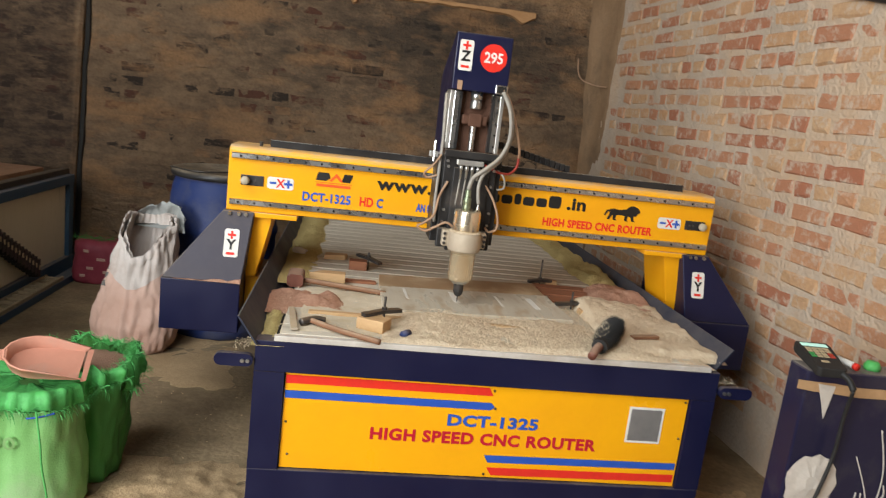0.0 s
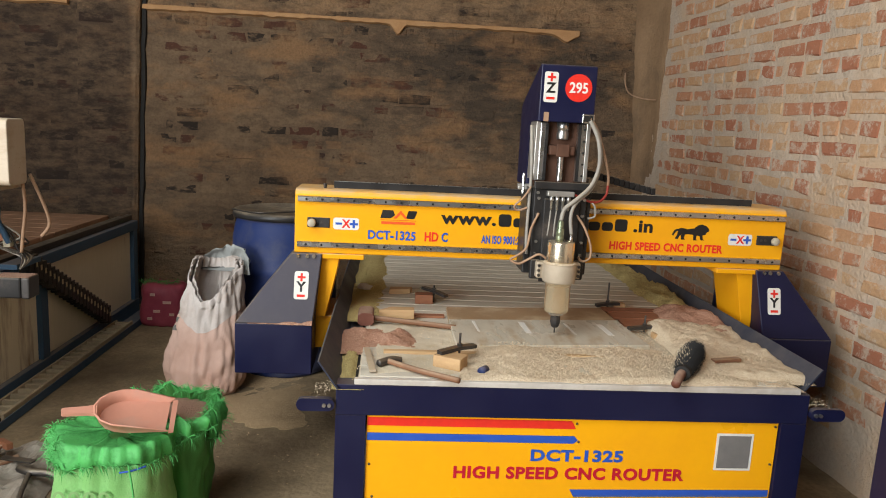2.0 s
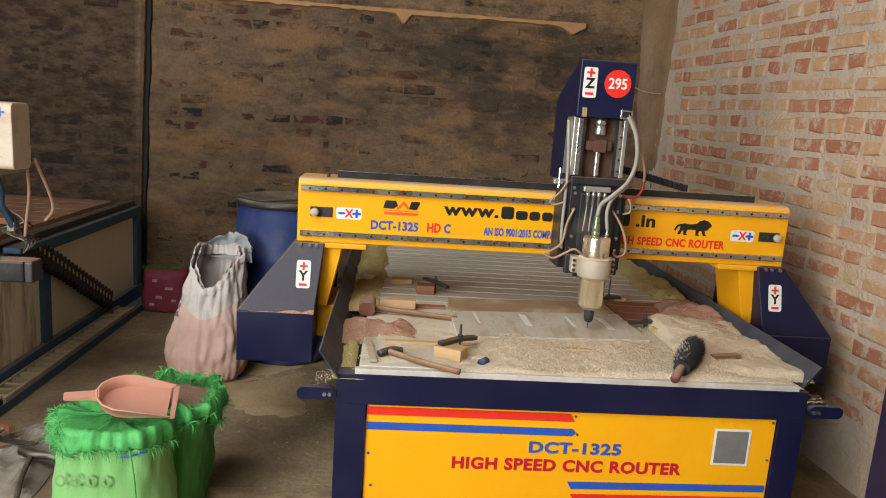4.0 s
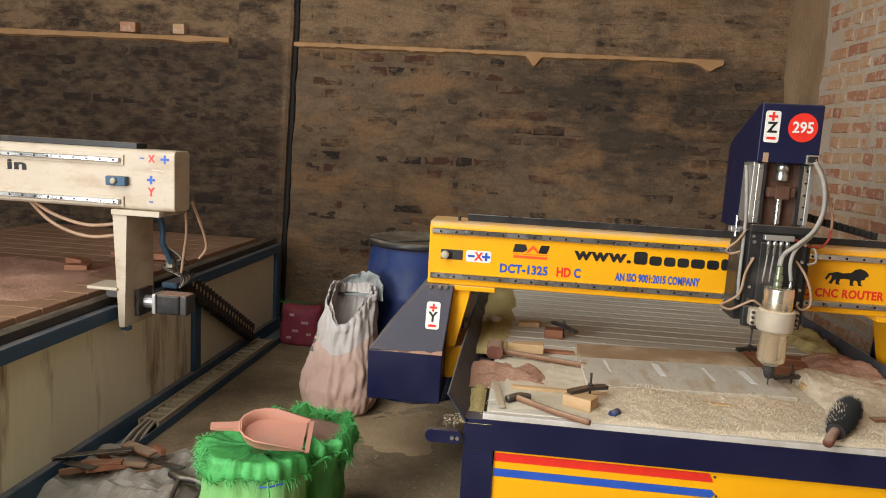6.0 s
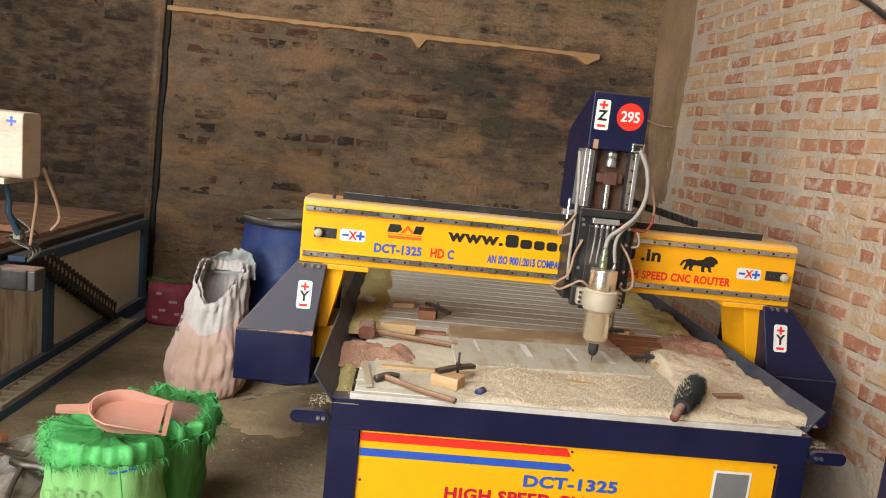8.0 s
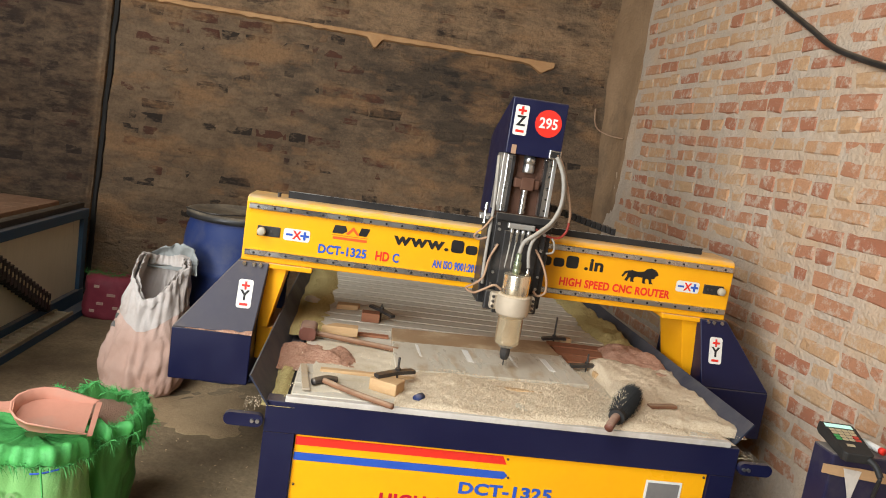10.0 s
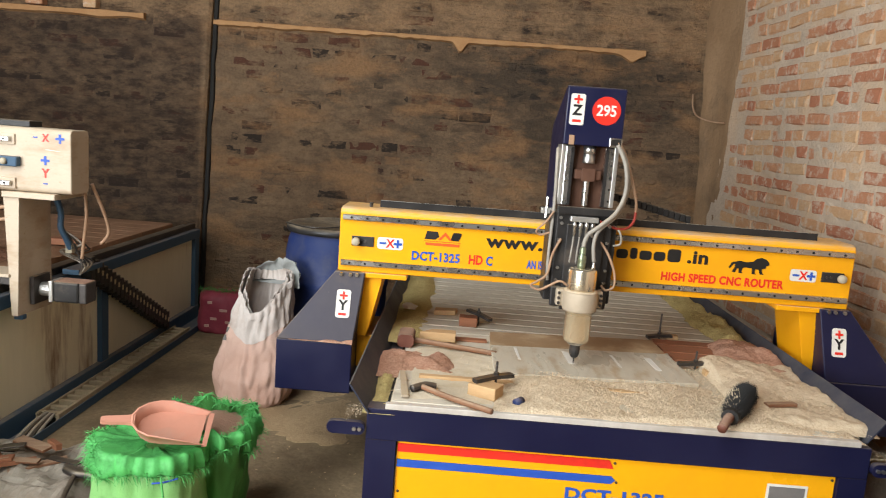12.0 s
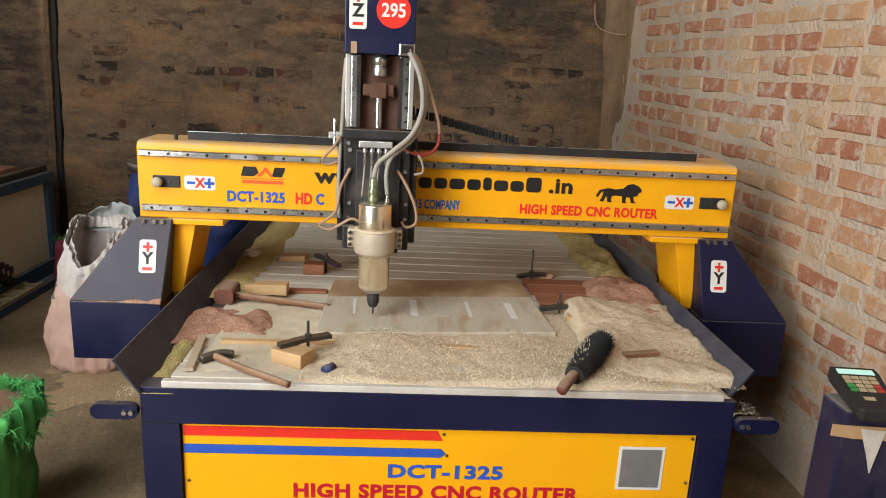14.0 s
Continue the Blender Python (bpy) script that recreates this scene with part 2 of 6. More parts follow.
M["sack_white"] = surf("dirty_white_woven_sack", (0.53, 0.375, 0.305), (0.63, 0.48, 0.41), 5, 0.75, fine=260, bump=0.35, dirt=(0.45, 0.28, 0.21), dirt_at=(0.5, 0.7), dirt_scale=4)
m, nt, b = M["sack_white"], M["sack_white"].node_tree, M["sack_white"].node_tree.nodes["Principled BSDF"]
old = b.inputs["Base Color"].links[0].from_socket
ovec = coords(nt, "object")
osep = nt.nodes.new("ShaderNodeSeparateXYZ")
nt.links.new(ovec, osep.inputs[0])
level = val(nt, "ADD", osep.outputs["Z"], val(nt, "MULTIPLY", noise_tex(nt, ovec, 7, 4), 0.3))
nt.links.new(mixc(nt, ramp(nt, level, 0.42, 0.72), mixc(nt, 0.8, old, (0.90, 0.78, 0.73), "MULTIPLY"), old), b.inputs["Base Color"])
M["sack_rim"] = surf("pale_sack_rim", (0.60, 0.55, 0.51), (0.50, 0.43, 0.385), 5, 0.7, fine=220, bump=0.4, dirt=(0.40, 0.31, 0.26), dirt_at=(0.5, 0.68), dirt_scale=5)
M["liner"] = surf("grey_woven_liner", (0.25, 0.26, 0.25), (0.36, 0.37, 0.35), 7, 0.6, fine=200, bump=0.3)
M["grey_letters"] = surf("faded_grey_print", (0.10, 0.095, 0.09), (0.20, 0.18, 0.165), 18, 0.7, bump=0.0)
M["sack_fill"] = surf("pinkish_wood_dust", (0.34, 0.19, 0.13), (0.42, 0.26, 0.18), 9, 0.95, fine=200, bump=0.8, dist=0.01)
M["sack_green"] = surf("light_green_woven_sack", (0.18, 0.43, 0.125), (0.26, 0.51, 0.19), 3, 0.55, fine=180, bump=0.5, dirt=(0.28, 0.40, 0.21), dirt_at=(0.50, 0.68), dirt_scale=4)
M["sack_green2"] = surf("green_woven_sack", (0.045, 0.19, 0.04), (0.07, 0.26, 0.06), 5, 0.6, fine=240, bump=0.3)
M["green_rim"] = surf("bright_green_sack_hem", (0.06, 0.36, 0.075), (0.12, 0.47, 0.14), 14, 0.55, fine=160, bump=0.5, dirt=(0.035, 0.22, 0.045), dirt_at=(0.5, 0.65), dirt_scale=14)
M["pink"] = surf("pink_plastic", (0.60, 0.285, 0.20), (0.54, 0.24, 0.165), 5, 0.45, bump=0.05, dirt=(0.46, 0.30, 0.23), dirt_at=(0.5, 0.75), dirt_scale=6, grain=0.1)
M["maroon"] = surf("maroon_printed_sack", (0.22, 0.03, 0.05), (0.30, 0.05, 0.07), 8, 0.6, fine=100, bump=0.2)
M["sheet"] = surf("grey_plastic_sheet", (0.27, 0.235, 0.185), (0.36, 0.315, 0.255), 7, 0.55, fine=100, bump=0.3, dirt=(0.17, 0.12, 0.08), dirt_at=(0.5, 0.7), dirt_scale=5)
M["cabinet"] = surf("navy_cabinet_sheet", (0.010, 0.010, 0.034), (0.018, 0.016, 0.046), 5, 0.4, bump=0.06, dust=(0.30, 0.26, 0.2), dust_amount=0.7, wear=(0.13, 0.11, 0.13), wear_at=(0.66, 0.78), dirt=(0.05, 0.045, 0.05), dirt_at=(0.5, 0.7), dirt_scale=5, grain=0.1)
M["film"] = surf("torn_clear_film", (0.55, 0.50, 0.44), (0.62, 0.57, 0.50), 10, 0.3, fine=60, bump=0.5)
M["chain_dust"] = surf("dusty_chain_plastic", (0.36, 0.28, 0.175), (0.46, 0.36, 0.23), 12, 0.8, bump=0.2)
M["tape"] = surf("brown_tape", (0.42, 0.25, 0.12), (0.50, 0.32, 0.17), 10, 0.35, bump=0.2)
M["key_red"] = surf("red_key", (0.5, 0.05, 0.03), (0.45, 0.05, 0.03), 10, 0.5, bump=0)
M["key_green"] = surf("green_key", (0.05, 0.30, 0.08), (0.05, 0.28, 0.08), 10, 0.5, bump=0)
M["key_tan"] = surf("tan_key", (0.50, 0.40, 0.24), (0.46, 0.36, 0.22), 10, 0.5, bump=0)
M["grey_print"] = surf("faded_green_print", (0.18, 0.34, 0.12), (0.2, 0.36, 0.13), 10, 0.6, bump=0)
m, nt, b = shader("lcd_glow")
b.inputs["Base Color"].default_value = (0.3, 0.5, 0.42, 1)
b.inputs["Emission Color"].default_value = (0.62, 1.0, 0.85, 1)
b.inputs["Emission Strength"].default_value = 0.55
M["lcd"] = m


def island_random(nt):
    g = nt.nodes.new("ShaderNodeNewGeometry")
    o = nt.nodes.new("ShaderNodeObjectInfo")
    return val(nt, "FRACT", val(nt, "ADD", g.outputs["Random Per Island"], o.outputs["Random"]))


def brick_right():
    """Orange and red bricks, partly smeared with mortar."""
    m, nt, b = shader("orange_brick")
    vec = coords(nt, "world")
    r = island_random(nt)
    cr = nt.nodes.new("ShaderNodeValToRGB")
    e = cr.color_ramp.elements
    e[0].position, e[0].color = 0.0, (0.40, 0.15, 0.085, 1)
    e[1].position, e[1].color = 1.0, (0.56, 0.37, 0.21, 1)
    for pos, c in ((0.25, (0.46, 0.205, 0.115, 1)), (0.5, (0.52, 0.265, 0.145, 1)), (0.75, (0.56, 0.335, 0.175, 1))):
        x = e.new(pos)
        x.color = c
    nt.links.new(r, cr.inputs[0])
    grain = noise_tex(nt, vec, 70, 5, 0.7)
    col = mixc(nt, ramp(nt, grain, 0.4, 0.7, 0, 0.45), cr.outputs[0], (0.34, 0.17, 0.095))
    tone = noise_tex(nt, vec, 1.1, 4)
    col = mixc(nt, ramp(nt, tone, 0.46, 0.70, 0, 0.40), col, (0.57, 0.36, 0.19))
    smear = noise_tex(nt, vec, 17, 9, 0.75)
    col = mixc(nt, ramp(nt, smear, 0.50, 0.60, 0, 0.85), col, (0.55, 0.43, 0.325))
    nt.links.new(col, b.inputs["Base Color"])
    b.inputs["Roughness"].default_value = 0.92
    b.inputs["Specular IOR Level"].default_value = 0.2
    add_bump(nt, b, val(nt, "ADD", grain, smear), 0.8, 0.008)
    return m


def soot(name, darkening):
    """Old brickwork smeared with grey-brown mortar: some bricks burnt dark, a cloud of soot, tan dust in patches."""
    m, nt, b = shader(name)
    vec = coords(nt, "world")
    lying = coords(nt, "world", (1, 1, 2.2))
    r = island_random(nt)
    fine = noise_tex(nt, vec, 60, 6, 0.7)
    mid = noise_tex(nt, lying, 9.0, 8, 0.7)
    large = noise_tex(nt, lying, 1.5, 6, 0.62)
    col = mixc(nt, ramp(nt, val(nt, "ADD", val(nt, "MULTIPLY", mid, 0.45), val(nt, "MULTIPLY", large, 0.55)), 0.36, 0.64), (0.13, 0.088, 0.056), (0.30, 0.198, 0.115))
    # bricks that show through the smear: brown-black and dull red, with ragged ends
    ragged = ramp(nt, val(nt, "ADD", noise_tex(nt, lying, 10.0, 7, 0.7), val(nt, "MULTIPLY", large, 0.5)), 0.70, 0.82, 1.0, 0.0)
    burnt = mixc(nt, ramp(nt, val(nt, "FRACT", val(nt, "MULTIPLY", r, 7.3)), 0.45, 0.6), (0.030, 0.023, 0.019), (0.105, 0.042, 0.026))
    pick = ramp(nt, r, 0.50, 0.42)
    col = mixc(nt, val(nt, "MULTIPLY", val(nt, "MULTIPLY", pick, ragged), darkening), col, burnt)
    ochre = ramp(nt, r, 0.86, 0.94, 0.0, 0.55 * darkening)
    col = mixc(nt, val(nt, "MULTIPLY", ochre, ragged), col, (0.34, 0.18, 0.085))
    # the cloud of soot, thickest under the ledge
    sep = nt.nodes.new("ShaderNodeSeparateXYZ")
    nt.links.new(vec, sep.inputs[0])
    dx = val(nt, "MULTIPLY", val(nt, "ADD", sep.outputs["X"], -0.05), 0.78)
    dz = val(nt, "MULTIPLY", val(nt, "ADD", sep.outputs["Z"], -1.76), 1.9)
    reach = val(nt, "SQRT", val(nt, "ADD", val(nt, "MULTIPLY", dx, dx), val(nt, "MULTIPLY", dz, dz)))
    cloud = val(nt, "SUBTRACT", val(nt, "ADD", large, val(nt, "MULTIPLY", noise_tex(nt, lying, 5.0, 9, 0.75), 0.75)), val(nt, "MULTIPLY", reach, 0.24))
    col = mixc(nt, ramp(nt, cloud, 0.60, 0.84, 0.0, 0.74), col, (0.036, 0.032, 0.027))
    # the bay beyond the joint is mixed towards dark brown, in patches
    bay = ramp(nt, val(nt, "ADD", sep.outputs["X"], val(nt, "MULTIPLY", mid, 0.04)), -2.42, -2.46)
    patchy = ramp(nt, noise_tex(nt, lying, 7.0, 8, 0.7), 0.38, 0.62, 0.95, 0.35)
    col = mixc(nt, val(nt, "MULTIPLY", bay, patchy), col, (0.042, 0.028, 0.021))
    # tan dust and rust-brown stains
    stain = noise_tex(nt, lying, 1.9, 7, 0.62)
    col = mixc(nt, val(nt, "MULTIPLY", ramp(nt, stain, 0.50, 0.64, 0, 0.75), ramp(nt, sep.outputs["X"], -2.5, -2.4, 0.15, 1.0)), col, (0.36, 0.20, 0.095))
    ledge = val(nt, "ADD", sep.outputs["Z"], val(nt, "MULTIPLY", mid, 0.3))
    col = mixc(nt, val(nt, "MULTIPLY", ramp(nt, ledge, 2.20, 2.28), ramp(nt, noise_tex(nt, lying, 4.0, 8, 0.7), 0.40, 0.58, 0.0, 0.75)), col, (0.42, 0.265, 0.145))
    col = mixc(nt, ramp(nt, fine, 0.42, 0.70, 0, 0.35), col, (0.045, 0.035, 0.027))
    nt.links.new(col, b.inputs["Base Color"])
    b.inputs["Roughness"].default_value = 0.92
    b.inputs["Specular IOR Level"].default_value = 0.2
    add_bump(nt, b, val(nt, "ADD", fine, val(nt, "MULTIPLY", mid, 2.0)), 1.0, 0.02)
    return m


M["brick"] = brick_right()
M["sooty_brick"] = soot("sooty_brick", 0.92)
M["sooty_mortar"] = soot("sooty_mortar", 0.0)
M["corner_mortar"] = surf("smeared_corner_mortar", (0.30, 0.19, 0.105), (0.22, 0.135, 0.072), 5, 0.95, fine=60, bump=0.8, dist=0.012, dirt=(0.12, 0.085, 0.055), dirt_at=(0.52, 0.70), dirt_scale=2.4, space="world", stretch=(1, 1, 0.6))
M["tan_ledge"] = surf("tan_dust_ledge", (0.38, 0.20, 0.085), (0.46, 0.27, 0.13), 8, 0.95, fine=120, bump=0.6, dist=0.01, space="world")


# building helpers
ORIGIN = {}


def thing(name, at, label, category, group="", kind=""):
    ob = new(name)
    ob.empty_display_size = 0.05
    ob.location = at
    ORIGIN[ob] = Vector(at)
    return tagged(ob, label, category, group, kind)


def part(name, bm, material, parent, label="", smooth=False):
    """Links a bmesh, built in world places, as one mesh under a thing or a part."""
    me = bpy.data.meshes.new(name)
    org = ORIGIN[parent]
    bmesh.ops.recalc_face_normals(bm, faces=bm.faces)
    for v in bm.verts:
        v.co -= org
    for f in bm.faces:
        f.smooth = smooth
    bm.to_mesh(me)
    bm.free()
    me.materials.append(material)
    ob = new(name, me)
    ob.parent = parent
    ORIGIN[ob] = org
    return tagged(ob, label)


def structure(name, bm, material, label, category, smooth=False, kind="structure"):
    me = bpy.data.meshes.new(name)
    bmesh.ops.recalc_face_normals(bm, faces=bm.faces)
    for f in bm.faces:
        f.smooth = smooth
    bm.to_mesh(me)
    bm.free()
    me.materials.append(material)
    ob = new(name, me)
    ORIGIN[ob] = Vector((0, 0, 0))
    return tagged(ob, label, category, "", kind)


def box(x0, x1, y0, y1, z0, z1, bevel=0.0, bm=None, m=None):
    bm = bm or bmesh.new()
    vs = bmesh.ops.create_cube(bm, size=1)["verts"]
    for v in vs:
        v.co = Vector(((x0 + x1) / 2 + v.co.x * (x1 - x0), (y0 + y1) / 2 + v.co.y * (y1 - y0), (z0 + z1) / 2 + v.co.z * (z1 - z0)))
    if bevel:
        es = list({e for v in vs for e in v.link_edges})
        vs = list({v for f in bmesh.ops.bevel(bm, geom=es, offset=bevel, segments=2, profile=0.5, affect="EDGES")["faces"] for v in f.verts} | {v for v in vs if v.is_valid})
    if m is not None:
        bmesh.ops.transform(bm, matrix=m, verts=vs)
    return bm


def loft(rings, cap0=True, cap1=True, bm=None, closed=True):
    bm = bm or bmesh.new()
    rows = [[bm.verts.new(p) for p in r] for r in rings]
    n = len(rows[0])
    for a, b in zip(rows, rows[1:]):
        for i in range(n if closed else n - 1):
            j = (i + 1) % n
            bm.faces.new((a[i], a[j], b[j], b[i]))
    if cap0:
        bm.faces.new(rows[0])
    if cap1:
        bm.faces.new(rows[-1])
    return bm


def rod(p0, p1, r0, r1=None, n=14, bm=None):
    p0, p1 = Vector(p0), Vector(p1)
    r1 = r0 if r1 is None else r1
    q = (p1 - p0).to_track_quat("Z", "Y").to_matrix()
    rings = [[p + q @ Vector((r * math.cos(2 * math.pi * i / n), r * math.sin(2 * math.pi * i / n), 0)) for i in range(n)] for p, r in ((p0, r0), (p1, r1))]
    return loft(rings, bm=bm)


def lathe(cx, cy, profile, n=32, bm=None):
    """Profile rows (radius, z), from below to above."""
    return loft([[Vector((cx + r * math.cos(2 * math.pi * i / n), cy + r * math.sin(2 * math.pi * i / n), z)) for i in range(n)] for r, z in profile], bm=bm)


def spline(pts, steps=8):
    pts = [Vector(p) for p in pts]
    out = []
    for i in range(len(pts) - 1):
        a, b, c, d = pts[max(i - 1, 0)], pts[i], pts[i + 1], pts[min(i + 2, len(pts) - 1)]
        for k in range(steps):
            t = k / steps
            out.append(0.5 * ((2 * b) + (c - a) * t + (2 * a - 5 * b + 4 * c - d) * t * t + (3 * b - a - 3 * c + d) * t ** 3))
    return out + [pts[-1]]


def hose(pts, r, n=8, steps=8, bm=None):
    """A round hose along a smooth line."""
    line = spline(pts, steps)
    rings = []
    for i, p in enumerate(line):
        d = (line[min(i + 1, len(line) - 1)] - line[max(i - 1, 0)]).normalized()
        side = d.orthogonal().normalized() if i == 0 else (side - d * side.dot(d)).normalized()
        up = d.cross(side)
        rings.append([p + side * r * math.cos(2 * math.pi * k / n) + up * r * math.sin(2 * math.pi * k / n) for k in range(n)])
    return loft(rings, bm=bm)


def prism(poly, axis, a, b, bevel=0.0, bm=None):
    """A polygon of (u, v) pushed from a to b along the axis; u, v are the two others in order."""
    bm = bm or bmesh.new()

    def at(u, v, w):
        return {"x": (w, u, v), "y": (u, w, v), "z": (u, v, w)}[axis]
    r0, r1 = [bm.verts.new(at(u, v, a)) for u, v in poly], [bm.verts.new(at(u, v, b)) for u, v in poly]
    n = len(poly)
    fs = [bm.faces.new(r0), bm.faces.new(r1)] + [bm.faces.new((r0[i], r0[(i + 1) % n], r1[(i + 1) % n], r1[i])) for i in range(n)]
    if bevel:
        bmesh.ops.bevel(bm, geom=list({e for f in fs for e in f.edges}), offset=bevel, segments=2, profile=0.5, affect="EDGES")
    return bm


def rounded(x0, x1, z0, z1, r, n=5):
    out = []
    for cx, cz, a0 in ((x1 - r, z1 - r, 0), (x0 + r, z1 - r, 90), (x0 + r, z0 + r, 180), (x1 - r, z0 + r, 270)):
        for k in range(n + 1):
            a = radians(a0 + 90 * k / n)
            out.append((cx + r * math.cos(a), cz + r * math.sin(a)))
    return out


def lettering(text, x0, x1, z0, z1, y, material, parent, bold=0.0, name="lettering", tilt=None):
    """Flat raised letters on a face that looks towards -y."""
    cu = bpy.data.curves.new("letters", "FONT")
    cu.body, cu.size, cu.extrude, cu.offset, cu.resolution_u = text, 1.0, 0.01, min(bold, 0.036), 3
    cu.space_character = 1.0 + 2.2 * max(0.0, bold - 0.02)
    tmp = new("letters", cu)
    me = bpy.data.meshes.new_from_object(tmp)
    bpy.data.objects.remove(tmp)
    bpy.data.curves.remove(cu)
    co = np.empty(len(me.vertices) * 3)
    me.vertices.foreach_get("co", co)
    co = co.reshape(-1, 3)
    lo, hi = co.min(0), co.max(0)
    u = x0 + (co[:, 0] - lo[0]) / (hi[0] - lo[0]) * (x1 - x0)
    w = z0 + (co[:, 1] - lo[1]) / (hi[1] - lo[1]) * (z1 - z0)
    d = y - 0.0008 * np.sign(co[:, 2]) - 0.0004
    if tilt:
        d = d + (w - tilt[0]) * tilt[1]
    org = ORIGIN[parent]
    me.vertices.foreach_set("co", (np.stack([u, d, w], 1) - np.array(org)).ravel())
    # one mesh for each letter: islands that stand over one another belong together
    root = list(range(len(me.vertices)))

    def find(i):
        while root[i] != i:
            root[i] = root[root[i]]
            i = root[i]
        return i
    for e in me.edges:
        i, j = find(e.vertices[0]), find(e.vertices[1])
        root[i] = j
    groups = {}
    for i in range(len(root)):
        groups.setdefault(find(i), []).append(i)
    spans = sorted((min(u[g]), max(u[g]), g) for g in groups.values())
    letters = []
    for lo_x, hi_x, g in spans:
        if letters and min(hi_x, letters[-1][1]) - max(lo_x, letters[-1][0]) > 0.6 * min(hi_x - lo_x, letters[-1][1] - letters[-1][0]):
            letters[-1] = (min(lo_x, letters[-1][0]), max(hi_x, letters[-1][1]), letters[-1][2] + g)
        else:
            letters.append((lo_x, hi_x, list(g)))
    for _, _, g in letters:
        index = {v: k for k, v in enumerate(g)}
        piece = bpy.data.meshes.new("letter")
        piece.from_pydata([me.vertices[v].co[:] for v in g], [], [[index[v] for v in p.vertices] for p in me.polygons if p.vertices[0] in index])
        piece.materials.append(material)
        ob = new("letter", piece)
        ob.parent = parent
        ORIGIN[ob] = org
    bpy.data.meshes.remove(me)


def wob(p, s, k=0.0):
    return noise.noise(Vector(p) * s + Vector((k * 13.7, k * 7.3, k * 3.1)))


def heap(x0, x1, y0, y1, base, height, step=0.012, edge=0.08, seed=1.0, rough=0.35):
    """A heap of loose dust: a height field that sinks below its base at the ragged edge."""
    nx, ny = max(4, int((x1 - x0) / step)), max(4, int((y1 - y0) / step))
    rows = []
    for j in range(ny + 1):
        row = []
        for i in range(nx + 1):
            x, y = x0 + (x1 - x0) * i / nx, y0 + (y1 - y0) * j / ny
            e = min(x - x0, x1 - x, y - y0, y1 - y) / edge
            e = min(1.0, max(0.0, e + 0.5 * wob((x, y, 0), 9, seed)))
            h = height * (0.55 + 0.75 * wob((x, y, 1), 5, seed) + rough * wob((x, y, 2), 22, seed) + 0.5 * rough * wob((x, y, 3), 60, seed))
            row.append(Vector((x, y, base - 0.012 + e * (h + 0.012))))
        rows.append(row)
    return loft(rows, False, False, closed=False)


# room: one shed with a wide shutter opening behind the camera
def floor():
    structure("floor", box(-6.0, 1.75, -4.6, 3.75, -0.12, 0.0), M["concrete"], "dusty brown concrete workshop floor strewn with sawdust", "floor")


# roof, west and south walls and outer ground are assumed, out of view
def room_shell():
    structure("wall_west", box(-6.2, -6.0, -4.6, 3.75, 0, 3.7), M["plaster"], "dull brown side wall of the shed", "wall")
    bm = box(-6.0, -5.7, -4.7, -4.5, 0, 3.7)
    box(-2.9, 1.75, -4.7, -4.5, 0, 3.7, bm=bm)
    box(-5.7, -2.9, -4.7, -4.5, 3.1, 3.7, bm=bm)
    structure("wall_south", bm, M["plaster"], "dull brown wall with a wide shutter opening", "wall")
    bm = box(-6.2, 1.95, -0.6, 3.95, 3.7, 3.82)
    box(-6.2, 1.95, -4.7, -3.2, 3.7, 3.82, bm=bm)
    box(-6.2, -4.0, -3.2, -0.6, 3.7, 3.82, bm=bm)
    box(-0.6, 1.95, -3.2, -0.6, 3.7, 3.82, bm=bm)
    structure("ceiling", bm, M["plaster"], "unseen dull grey shed roof with an assumed open skylight", "ceiling")
    structure("ground_outside", box(-14, 12, -24, -4.7, -0.2, -0.1), M["concrete"], "bare sunlit ground outside the shed", "ground")


# right wall: its inner face runs from (1.14, 3.145) towards (1.335, -1.0)
RW0, RW1 = Vector((1.335, -1.0, 0)), Vector((1.14, 3.145, 0))
BACK = 3.145


